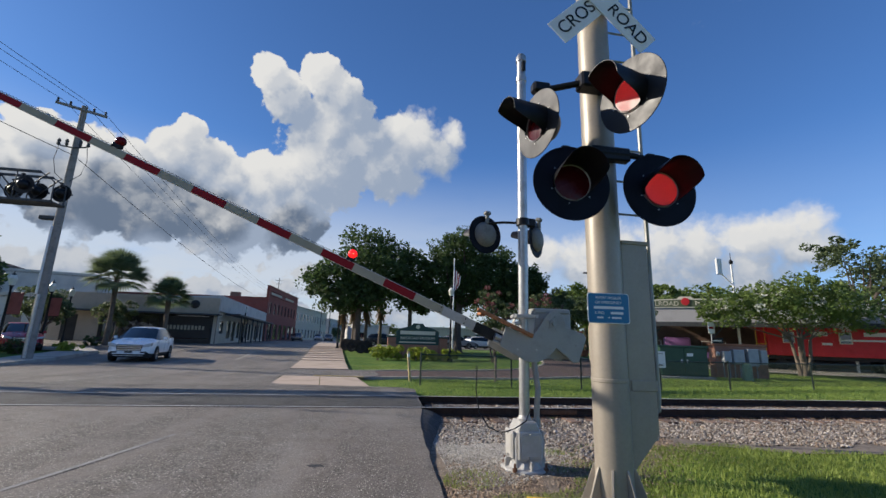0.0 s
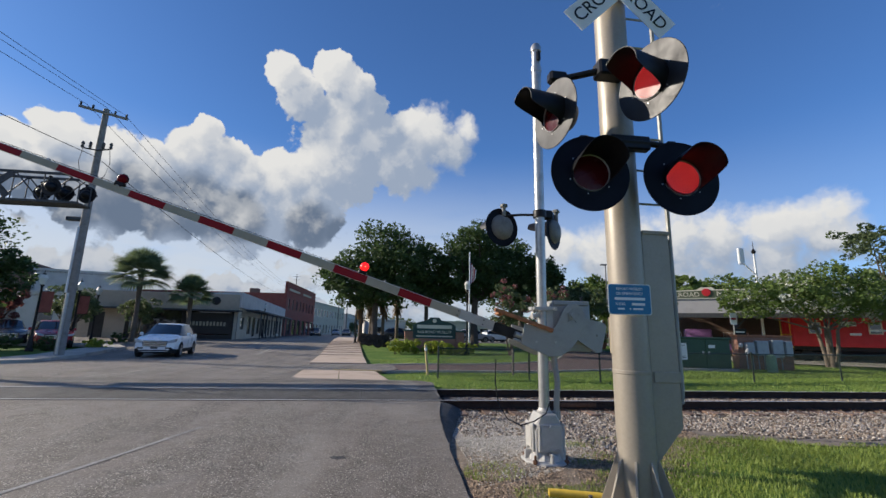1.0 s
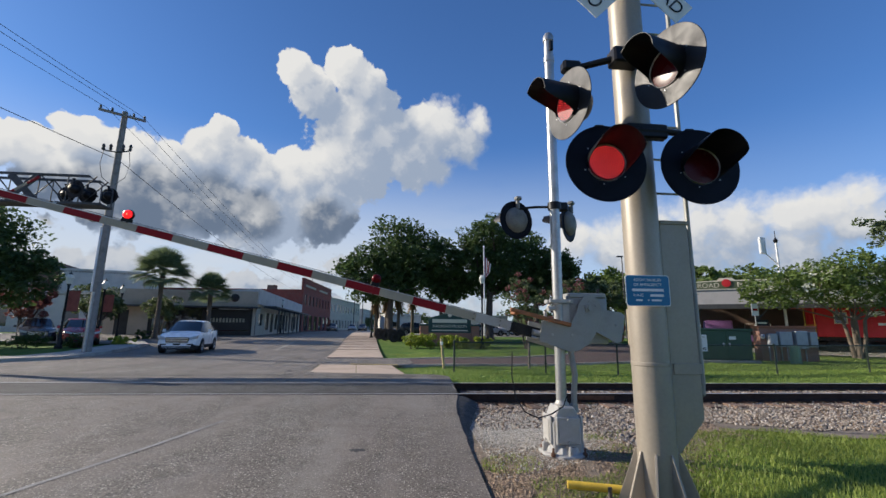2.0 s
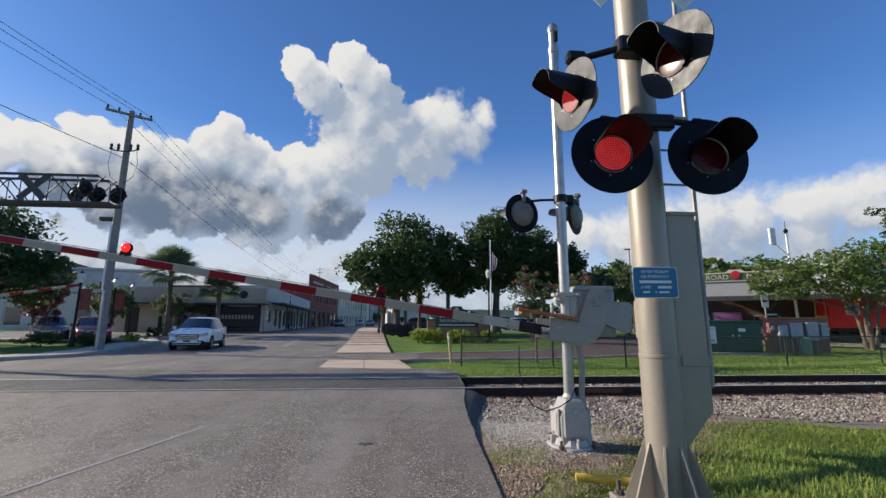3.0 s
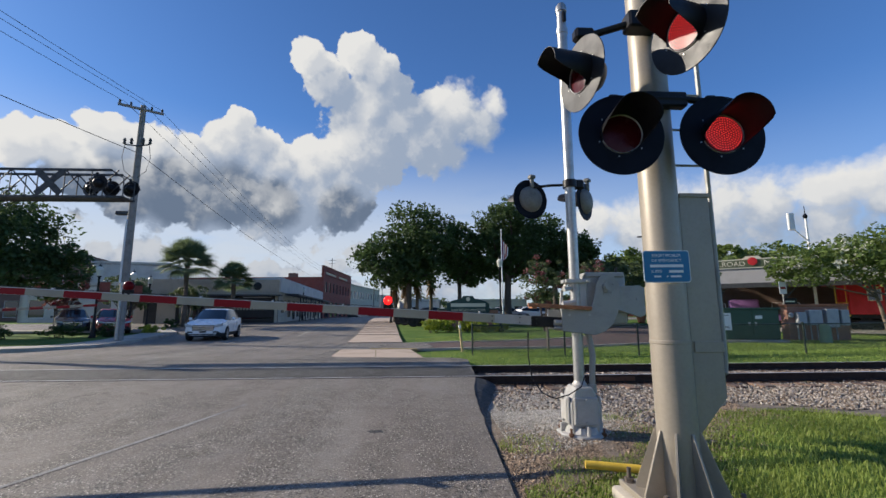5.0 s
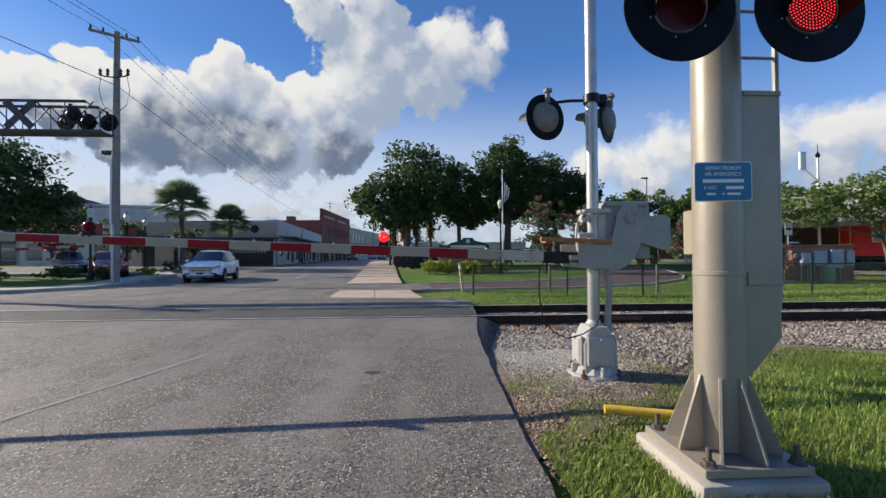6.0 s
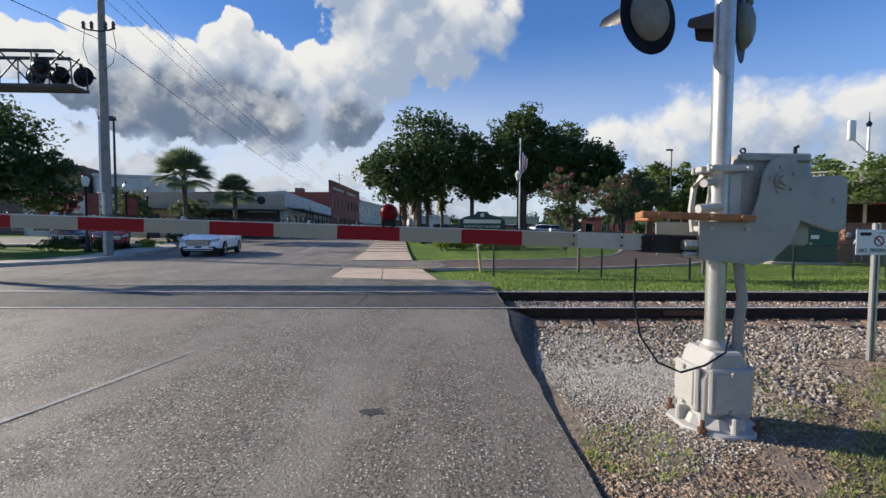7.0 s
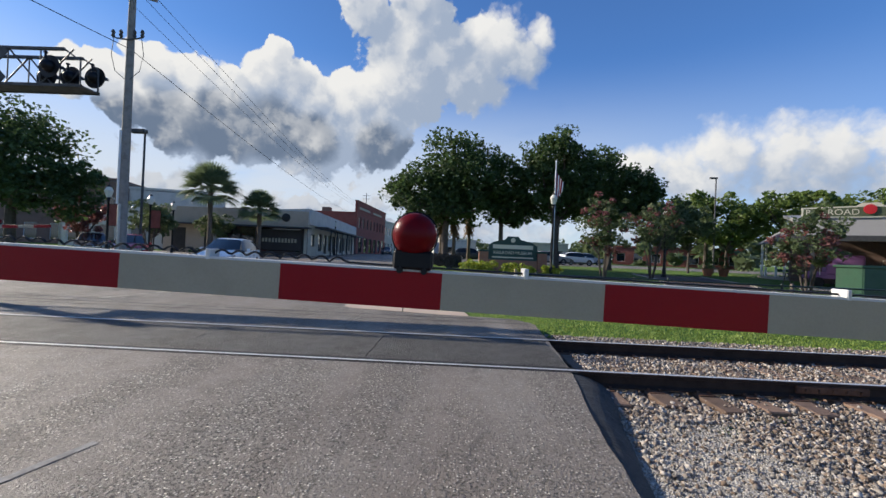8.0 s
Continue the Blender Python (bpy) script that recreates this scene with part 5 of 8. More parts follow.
def palm(at, h, r, label, seed, name="palm_tree", n=30, skirt=0.0):
    rnd = random.Random(seed)
    ob = thing(name, pose(*at), label, "palm tree")
    bm = bmesh.new()
    tube(bm, [(0, 0, -0.1), (0.03, 0, h * 0.1), (0.05, 0.02, h * 0.5), (0, 0, h)], [0.24, 0.19, 0.16, 0.20], 12)
    part("trunk", bm, PALM_BARK, ob)
    bm = bmesh.new()
    # one fan leaf: stalk and folded blades spread from its end, drooping at the tips
    tube(bm, [(0, 0, 0), (r * 0.25, 0, r * 0.06), (r * 0.5, 0, r * 0.06)], [0.02, 0.016, 0.012], 5)
    for i in range(17):
        a = radians(-80 + 10 * i)
        ln = r * 0.55 * (0.75 + 0.25 * math.cos(a))
        d, s = Vector((math.cos(a), math.sin(a), 0)), Vector((-math.sin(a), math.cos(a), 0)) * 0.06
        p0 = Vector((r * 0.48, 0, r * 0.06))
        p1 = p0 + d * ln * 0.55 + Vector((0, 0, 0.05 * r))
        p2 = p0 + d * ln - Vector((0, 0, 0.07 * r))
        vs = [bm.verts.new(p) for p in (p0 - s * 0.3, p0 + s * 0.3, p1 + s, p1 - s, p2)]
        bm.faces.new((vs[0], vs[1], vs[2], vs[3]))
        bm.faces.new((vs[3], vs[2], vs[4]))
    first = part("frond", bm, FROND, ob, smooth=None)
    k = 0
    for i in range(n):
        az = 137.5 * i + rnd.uniform(-15, 15)
        el = 84 - 112 * (i / n) + rnd.uniform(-10, 10)
        m = pose(0, 0, h, 0, 0, az) @ pose(0, 0, 0, rnd.uniform(-20, 20), -el, 0)
        if i == 0:
            first.matrix_basis = m
        else:
            again("frond", first, m, ob)
    if skirt:
        bm = bmesh.new()
        for i in range(40):
            a = rnd.uniform(0, 6.28)
            z = h - rnd.uniform(0.1, skirt)
            p = Vector((0.15 * math.cos(a), 0.15 * math.sin(a), z))
            q = p + Vector((0.45 * math.cos(a), 0.45 * math.sin(a), -0.9))
            s = Vector((-math.sin(a), math.cos(a), 0)) * 0.12
            bm.faces.new([bm.verts.new(c) for c in (p - s, p + s, q + s * 0.6, q - s * 0.6)])
        part("dead_fronds", bm, DEAD, ob, "brown hanging dead fronds", smooth=None)
    return ob


def shrub(name, at, size, n, leaf, material, label, seed):
    ob = thing(name, pose(*at), label, "shrub")
    sx, sy, sz = size
    rnd = random.Random(seed)
    blobs = [(rnd.uniform(-0.35, 0.35) * sx, rnd.uniform(-0.3, 0.3) * sy, sz * rnd.uniform(0.4, 0.55), sx * 0.32, sy * 0.35, sz * 0.5) for _ in range(max(3, int(sx * 1.5)))]
    leaves("foliage", blobs, n, leaf, material, ob, seed, 0.35)
    bm = bmesh.new()
    for i in range(5):
        tube(bm, [(rnd.uniform(-0.2, 0.2) * sx, rnd.uniform(-0.2, 0.2) * sy, -0.05), (rnd.uniform(-0.3, 0.3) * sx, rnd.uniform(-0.3, 0.3) * sy, sz * 0.7)], [0.02, 0.008], 5)
    part("stem", bm, BARK, ob)
    return ob


def G(x, y):
    return land(x, y)


def plants():
    oak = "tall live oak with a dark green crown"
    tree("oak_tree", (-1.3, 42.5, G(0, 42)), 0.36, 4.6, [(-2.2, 0, 6.4, 3.2, 3, 2.6), (0.3, 0.5, 8.6, 3.2, 3, 3.4), (2.2, 0, 7.4, 2.8, 3, 3.6), (-4.3, 0, 6.2, 1.4, 1.6, 1.0), (-0.3, 0, 5.4, 3.2, 2.6, 1.7)], 22950, 0.17, OAK, oak, 3)
    tree("oak_tree", (3.8, 44.5, G(3, 44)), 0.26, 4.2, [(0, 0, 7.2, 2.0, 2.2, 3.2), (1.2, 0, 5.6, 1.8, 2, 1.8)], 11050, 0.17, OAK, "slender live oak between larger trees", 5)
    tree("oak_tree", (8.7, 43.5, G(8, 43)), 0.42, 4.4, [(-0.6, 0, 9.6, 2.6, 2.6, 3.2), (-1.8, 0, 7.4, 2.4, 2.6, 2.6), (1.6, 0, 7.8, 2.4, 2.6, 3.0), (0.2, 0.6, 6.2, 3.0, 2.6, 1.9)], 21250, 0.17, OAK, oak, 8)
    tree("oak_tree", (14.0, 45.0, G(14, 45)), 0.34, 4.2, [(-0.8, 0, 8.4, 2.4, 2.6, 3.0), (1.8, 0, 7.4, 2.6, 2.6, 2.4), (3.6, 0, 6.2, 1.6, 1.8, 1.5), (0.4, 0.5, 5.8, 2.8, 2.5, 1.8)], 19550, 0.17, OAK, oak, 12)
    for i, (x, y, h) in enumerate(((-2.9, 45.5, 5.0), (-1.9, 47.0, 5.4), (-0.6, 45.0, 5.2), (0.9, 47.5, 5.6))):
        palm((x, y, G(x, y)), h, 1.7, "cabbage palm with brown hanging fronds under oaks", 40 + i, skirt=2.2, n=20)
    palm((-21.1, 39.6, G(-21, 39)), 5.4, 2.7, "tall green cabbage palm beside the street", 21, n=58)
    palm((-17.3, 40.5, G(-17, 40)), 4.0, 2.0, "shorter green cabbage palm beside the street", 22, n=52)
    # by the museum
    tree("crepe_myrtle", (8.6, 30.5, G(8, 30)), 0.05, 1.6, [(0, 0, 3.3, 1.6, 1.5, 1.3), (-0.5, 0, 4.2, 1.0, 1.0, 1.0), (0.7, 0, 3.9, 1.0, 1, 1.1), (0.2, 0, 2.3, 1.3, 1.2, 0.7)], 2600, 0.10, GREY_TREE, "slender crepe myrtle with reddish blossom", 31, stems=5, extra=(900, 0.10, RED_LEAF))
    tree("crepe_myrtle", (13.5, 35.0, G(13, 35)), 0.05, 1.8, [(0, 0, 3.6, 1.8, 1.7, 1.4), (0.6, 0, 4.9, 1.1, 1.1, 1.2)], 2600, 0.11, GREY_TREE, "slender crepe myrtle with reddish blossom", 33, stems=5, extra=(700, 0.10, RED_LEAF))
    tree("street_tree", (17.8, 42, G(17, 42)), 0.12, 2.0, [(0, 0, 4.4, 2.2, 2.2, 1.9), (1, 0, 5.2, 1.6, 1.6, 1.3)], 3400, 0.17, GREY_TREE, "round grey-green tree on the lawn", 34)
    tree("street_tree", (22.5, 47, G(22, 47)), 0.13, 2.2, [(0, 0, 4.6, 2.4, 2.2, 2.0), (-1.4, 0, 4.2, 1.6, 1.6, 1.5)], 3400, 0.18, GREY_TREE, "round grey-green tree on the lawn", 35)
    tree("street_tree", (28.0, 50, G(28, 50)), 0.14, 2.4, [(0, 0, 5.0, 2.8, 2.4, 2.2), (2.2, 0, 5.4, 2.0, 2, 1.9)], 3600, 0.2, MYRTLE, "green tree behind the museum lawn", 36)
    tree("crepe_myrtle", (26.8, 24.0, G(26, 24)), 0.12, 2.2, [(-2.2, 0, 4.2, 3.0, 2.6, 1.15), (1.4, 0, 4.3, 3.2, 2.6, 1.4), (0.2, 0, 5.2, 2.6, 2.2, 1.0), (-4.7, 0, 3.9, 1.9, 1.8, 0.95), (4.6, 0, 4.2, 2.4, 2, 1.3)], 15000, 0.11, MYRTLE, "broad crepe myrtle with white blossom", 37, stems=4, extra=(1500, 0.10, BLOSSOM), bark=PALM_BARK)
    tree("street_tree", (39.0, 29.0, G(39, 29)), 0.2, 4.5, [(0.6, 0, 8.8, 3.2, 3, 1.4), (-2.2, 0, 9.9, 2.0, 2, 0.8), (2.6, 0, 7.6, 3, 3, 1.6), (0.4, 0, 6.8, 2.4, 2.4, 1.0)], 4200, 0.16, GREY_TREE, "open-crowned tree with thin grey-green foliage", 38)
    tree("crepe_myrtle", (14.7, 23.2, G(15, 23)), 0.045, 1.3, [(0, 0, 2.5, 1.4, 1.4, 1.0), (0.5, 0, 3.3, 0.9, 0.9, 0.8), (-0.7, 0, 1.9, 0.9, 0.9, 0.7)], 2600, 0.09, GREY_TREE, "slender crepe myrtle with reddish blossom", 39, stems=5, extra=(800, 0.09, RED_LEAF))
    # behind the museum
    for i, (x, y, r) in enumerate(((27, 52, 4.6), (34, 49, 4.4), (41, 50, 5.0), (48, 47, 5.0), (56, 44, 5.0))):
        tree("shade_tree", (x, y, G(x, y)), 0.25, 3.5, [(0, 0, 5.6, r, r, 2.6), (1.5, 0, 7.2, r * 0.7, r * 0.7, 1.8), (-2, 0, 6.6, r * 0.6, r * 0.6, 1.8)], 4200, 0.26, MYRTLE, "green shade tree behind the museum roof", 50 + i)
    # west corner
    tree("oak_tree", (-29.0, 31.0, G(-29, 31)), 0.35, 3.4, [(0, 0, 6.6, 3.6, 3.4, 3.0), (2.6, 0, 4.6, 2.8, 2.6, 1.9), (-2.2, 0, 8.2, 3.2, 3, 2.6), (4.0, 0, 5.2, 1.6, 1.6, 1.0)], 17000, 0.15, OAK, "spreading dark oak beside the pavement", 61)
    tree("oak_tree", (-35.0, 29.0, G(-35, 29)), 0.35, 3.4, [(0, 0, 7.4, 4, 3.4, 3.4), (2.6, 0, 5, 2.8, 2.6, 2)], 9000, 0.16, OAK, "spreading dark oak beside the pavement", 62)
    for i, (x, y, s, mt) in enumerate(((-27.5, 34.5, 1.0, RED_LEAF), (-23.8, 36.5, 1.0, GREY_TREE), (-21.8, 41.5, 0.95, GREY_TREE), (-26.5, 40, 1.1, GREY_TREE))):
        tree("street_tree", (x, y, G(x, y)), 0.07, 1.5 * s, [(0, 0, 3.0 * s, 1.5 * s, 1.4 * s, 1.2 * s), (0.7, 0, 2.5 * s, 1.1, 1.1, 0.8)], 1900, 0.14, mt, "small street tree by the shop fronts", 70 + i, stems=3)
    for i, (x, y, sx, sz) in enumerate(((-17.6, 29.6, 1.7, 0.7), (-19.8, 29.0, 1.9, 0.8), (-22.5, 28.5, 2.2, 0.8), (-25.0, 27.5, 2.4, 0.9), (-21.3, 38.2, 1.0, 0.9), (-18.6, 39.0, 0.9, 0.8))):
        shrub("shrub", (x, y, G(x, y)), (sx, 1.2, sz), 900, 0.07, HEDGE if i == 0 else SHRUB, "low clipped shrub in a planting bed" if i else "low yellow-green shrub in a planting bed", 80 + i)
    for i in range(5):
        shrub("hedge_shrub", (0.7 + 1.15 * i, 30.4 + 0.1 * i, G(2, 30)), (1.5, 1.3, 0.95), 1500, 0.07, HEDGE, "yellow-green hedge shrub before the museum sign", 90 + i)
    for i, (x, y) in enumerate(((21.5, 42), (23.2, 42.6), (28.6, 40.5), (31.0, 41.5))):
        ob = thing("potted_shrub", pose(x, y, G(x, y)), "cone-clipped shrub in a terracotta pot", "potted plant", "pots on the lawn")
        bm = bmesh.new()
        lathe(bm, [(0, 0), (0.3, 0), (0.42, 0.55), (0.46, 0.55), (0.46, 0.65), (0.38, 0.65), (0.36, 0.5), (0, 0.5)], 18)
        part("pot", bm, TERRACOTTA, ob)
        leaves("foliage", [(0, 0, 1.0, 0.42, 0.42, 0.5), (0, 0, 1.5, 0.28, 0.28, 0.5), (0, 0, 1.9, 0.14, 0.14, 0.3)], 700, 0.06, SHRUB, ob, 100 + i, 0.4)
    # woods that close the view
    rnd = random.Random(9)
    blobs = []
    for i in range(150):
        a = radians(-75 + 150 * i / 149)
        d = rnd.uniform(170, 230)
        blobs.append((d * math.sin(a), d * math.cos(a), 3.0 + rnd.uniform(0, 1.5), 7, 7, rnd.uniform(3.0, 6.0)))
    for i in range(40):
        blobs.append((rnd.uniform(18, 75), rnd.uniform(72, 95), 3.0, 4, 4, rnd.uniform(2.5, 4.5)))
    w, _ = leaves("distant_woods", blobs, 26000, 0.85, GREY_TREE, None, 77, 0.4)
    tagged(w, "hazy green woods on the horizon", "woods", kind="stuff")


TERRACOTTA = mat("terracotta", (0.32, 0.13, 0.07), 0.8, var=0.2)
plants()


# ---- vehicles ----
TYRE = mat("tyre_rubber", (0.015, 0.015, 0.015), 0.85, var=0.2, bump=0.1)
RIM = mat("alloy_rim", (0.5, 0.5, 0.5), 0.35, 0.8, var=0.1)
CAR_GLASS = mat("car_glass", (0.012, 0.015, 0.018), 0.12, var=0.0, bump=0.0, spec=0.35)
CHROME = mat("chrome_trim", (0.6, 0.6, 0.62), 0.15, 1.0, var=0.05, bump=0.0)
LAMP_GLASS = glass_mat("headlamp_glass", (0.45, 0.47, 0.5), 0.08)


def paint(name, col):
    m = mat(name, col, 0.3, 0.0, var=0.05, scale=2, bump=0.0)
    for n in m.node_tree.nodes:
        if n.type == "BSDF_PRINCIPLED":
            n.inputs["Coat Weight"].default_value, n.inputs["Coat Roughness"].default_value = 0.25, 0.06
    return m


def car(name, m, body_mat, label, length=4.68, width=1.93, height=1.70, hood=0.62, boxy=0.0, group=""):
    """A car that faces -y; its origin lies on the ground under its middle."""
    ob = thing(name, m, label, "car", group)
    L, W, H = length / 2, width / 2, height
    # stations along the length: place, half width, belt height, roof height, roof half width, sill height
    st = [(-L, 0.72, 0.62, 0.62, 0.70, 0.30), (-L + 0.10, 0.88, 0.78, 0.80, 0.80, 0.22), (-L + 0.45, 0.97, 0.93, 0.97, 0.82, 0.20), (-L + 0.95, 1.0, 1.02, 1.06, 0.80, 0.22), (-L + 1.25, 1.0, 1.05, 1.12, 0.80, 0.22),
          (-L + 1.95, 1.0, 1.07, H - 0.06, 0.66, 0.22), (-L + 2.35, 1.0, 1.09, H, 0.68, 0.22), (-L + 3.2, 1.0, 1.12, H - 0.01, 0.68, 0.22), (L - 0.62, 0.99, 1.15, H - 0.06, 0.66, 0.22), (L - 0.18, 0.95, 1.16, 1.34, 0.70, 0.26), (L, 0.86, 0.95, 1.0, 0.72, 0.36)]
    bm = bmesh.new()
    rings = []
    for y, w, zb, zr, wr, zs in st:
        w, wr = w * W, wr * W
        rings.append([bm.verts.new(p) for p in ((-w * 0.9, y, zs), (-w, y, zs + 0.2), (-w, y, zb * 0.8), (-w * 0.97, y, zb), (-wr, y, zr - 0.05), (-wr * 0.85, y, zr), (0, y, zr + 0.015), (wr * 0.85, y, zr), (wr, y, zr - 0.05), (w * 0.97, y, zb), (w, y, zb * 0.8), (w, y, zs + 0.2), (w * 0.9, y, zs))])
    for i, (a, b) in enumerate(zip(rings, rings[1:])):
        n = len(a)
        for k in range(n):
            f = bm.faces.new((a[k], b[k], b[(k + 1) % n], a[(k + 1) % n]))
            side = k in (3, 8) and 4 <= i <= 8
            screen = (k in (4, 5, 6, 7) and i == 4) or (k in (5, 6) and i == 8)
            f.material_index = 1 if side or screen else (2 if k == 12 or (k in (0, 11)) else 0)
    bm.faces.new(rings[0][::-1])
    bm.faces.new(rings[-1])
    bmesh.ops.recalc_face_normals(bm, faces=bm.faces)
    part("body", bm, [body_mat, CAR_GLASS, BLACK_MATT], ob, smooth=28)
    r = 0.36
    for sy in (-L + 0.93, L - 0.95):
        for sx in (-1, 1):
            bm = bmesh.new()
            turn = pose(0, 0, 0, 0, 90, 0)
            lathe(bm, [(r - 0.13, -0.11), (r - 0.02, -0.12), (r, -0.09), (r, 0.09), (r - 0.02, 0.12), (r - 0.13, 0.11)], 26, turn)
            wh = part("wheel", bm, TYRE, ob)
            wh.matrix_basis = pose(sx * (W - 0.10), sy, r)
            bm = bmesh.new()
            lathe(bm, [(0, 0.09 * sx), (0.06, 0.10 * sx), (0.07, 0.07 * sx), (r - 0.15, 0.085 * sx), (r - 0.125, 0.115 * sx), (r - 0.12, 0.0)], 26, turn)
            for k in range(5):
                a = radians(72 * k)
                box(bm, (-0.012 + 0.095 * sx, -0.03, 0.05), (0.012 + 0.095 * sx, 0.03, r - 0.14), 0, m=Matrix.Rotation(a, 4, "X"))
            part("rim", bm, RIM, wh)
            bm = bmesh.new()
            pts = [(sy + (r + 0.05) * math.cos(radians(12 * k)), r + (r + 0.05) * math.sin(radians(12 * k))) for k in range(16)]
            slab(bm, pts + [(sy - r - 0.05, 0.24), (sy + r + 0.05, 0.24)], sx * (W - 0.16), sx * (W + 0.004), "x")
            part("wheel_arch", bm, BLACK_MATT, ob)
    for sx in (-1, 1):
        bm = bmesh.new()
        slab(bm, [(sx * W * 0.50, 0.80), (sx * W * 0.93, 0.92), (sx * W * 0.90, 0.76), (sx * W * 0.55, 0.70)], -L + 0.02, -L + 0.30, "y", bevel=0.01)
        part("headlight", bm, LAMP_GLASS, ob, "clear headlight")
        bm = bmesh.new()
        box(bm, (sx * (W + 0.13) - 0.10, -L + 1.62, 1.06), (sx * (W + 0.13) + 0.06, -L + 1.74, 1.22), 0.03, seg=2)
        part("mirror", bm, body_mat, ob)
        bm = bmesh.new()
        box(bm, (sx * W * 0.97 - 0.02, -L + 2.5, 1.02), (sx * W * 0.97 + 0.03, -L + 2.7, 1.05), 0.006)
        part("door_handle", bm, CHROME, ob)
        bm = bmesh.new()
        box(bm, (sx * W * 0.62 - 0.14, -L - 0.005, 0.42), (sx * W * 0.62 + 0.14, -L + 0.1, 0.52), 0.02)
        part("fog_lamp", bm, BLACK, ob)
    for i, z in enumerate((0.56, 0.65, 0.74)):
        bm = bmesh.new()
        box(bm, (-W * 0.52, -L - 0.02, z), (W * 0.52, -L + 0.04, z + 0.055), 0.01)
        part("grille_bar", bm, CHROME, ob, "chrome grille bar")
    bm = bmesh.new()
    box(bm, (-W * 0.55, -L - 0.008, 0.52), (W * 0.55, -L + 0.1, 0.83), 0.03)
    part("grille", bm, BLACK, ob)
    bm = bmesh.new()
    box(bm, (-W * 0.7, -L - 0.004, 0.30), (W * 0.7, -L + 0.1, 0.40), 0.02)
    part("air_intake", bm, BLACK_MATT, ob)
    bm = bmesh.new()
    box(bm, (-0.16, -L - 0.026, 0.44), (0.16, -L - 0.006, 0.52), 0.004)
    part("number_plate", bm, BLACK, ob)
    return ob


CAR_WHITE = paint("white_car_paint", (0.90, 0.90, 0.88))
CAR_RED = paint("red_car_paint", (0.35, 0.015, 0.02))
CAR_DARK = paint("dark_car_paint", (0.03, 0.035, 0.045))
CAR_GREY = paint("silver_car_paint", (0.35, 0.36, 0.38))
car("suv", pose(-11.9, 26.1, 0.03, 0, 0, 11), CAR_WHITE, "white crossover car waiting on the street")
car("pickup", pose(-22.2, 32.5, G(-22, 32) + 0.02, 0, 0, 40), CAR_RED, "red car with black grille parked by shops")
car("parked_car", pose(-25.6, 33.4, G(-25, 33) + 0.02, 0, 0, 40), CAR_DARK, "dark car parked by the shops")
car("parked_car", pose(-14.6, 92, G(-14, 92), 0, 0, 5), CAR_DARK, "dark car parked before the red building")
car("parked_car", pose(-13.6, 118, G(-14, 118), 0, 0, 5), CAR_GREY, "silver car further down the street")
car("parked_car", pose(-9.6, 104, G(-10, 104), 0, 0, 5), CAR_DARK, "dark car further down the street")
for i, (x, y, c) in enumerate(((7.5, 58, CAR_DARK), (12.0, 60, CAR_GREY), (15.5, 61, CAR_WHITE), (10, 66, CAR_WHITE), (1.8, 62, CAR_DARK), (19, 68, CAR_GREY))):
    car("parked_car", pose(x, y, G(x, y), 0, 0, 70 + 20 * (i % 3)), c, "car parked in the lot behind the trees", group="cars in the lot")


# ---- west side and the street ----
CEDAR = mat("weathered_pole", (0.30, 0.27, 0.24), 0.85, var=0.3, scale=5, grain=40, bump=0.4)
DARK_STEEL = mat("dark_steel", (0.085, 0.085, 0.088), 0.6, 0.3, var=0.3, scale=6, bump=0.1)
STUCCO = mat("beige_stucco", (0.56, 0.46, 0.34), 0.9, var=0.2, scale=0.8, grain=25, bump=0.2)
STUCCO_LIGHT = mat("grey_stucco", (0.60, 0.58, 0.54), 0.9, var=0.2, scale=0.7, grain=25, bump=0.2)
STUCCO_BROWN = mat("brown_stucco", (0.20, 0.13, 0.10), 0.9, var=0.2, scale=0.8, grain=25, bump=0.2)
CREAM = mat("cream_wall", (0.55, 0.50, 0.40), 0.9, var=0.15, scale=0.8, grain=25, bump=0.2)
SHOP_DARK = mat("dark_shop_front", (0.025, 0.024, 0.024), 0.5, var=0.3, scale=1.5, bump=0.1)
WINDOW = glass_mat("window_glass", (0.02, 0.025, 0.03), 0.06)
ROOF_GREY = mat("grey_roof", (0.22, 0.22, 0.21), 0.85, var=0.2, scale=0.7, bump=0.2)
LANTERN = mat("lantern_glass", (0.72, 0.70, 0.60), 0.35, var=0.1, bump=0.0)
LETTER = mat("pale_letters", (0.42, 0.38, 0.28), 0.6, var=0.1, bump=0.0)
BANNER = mat("red_banner", (0.28, 0.07, 0.05), 0.8, var=0.3, scale=3, bump=0.1)


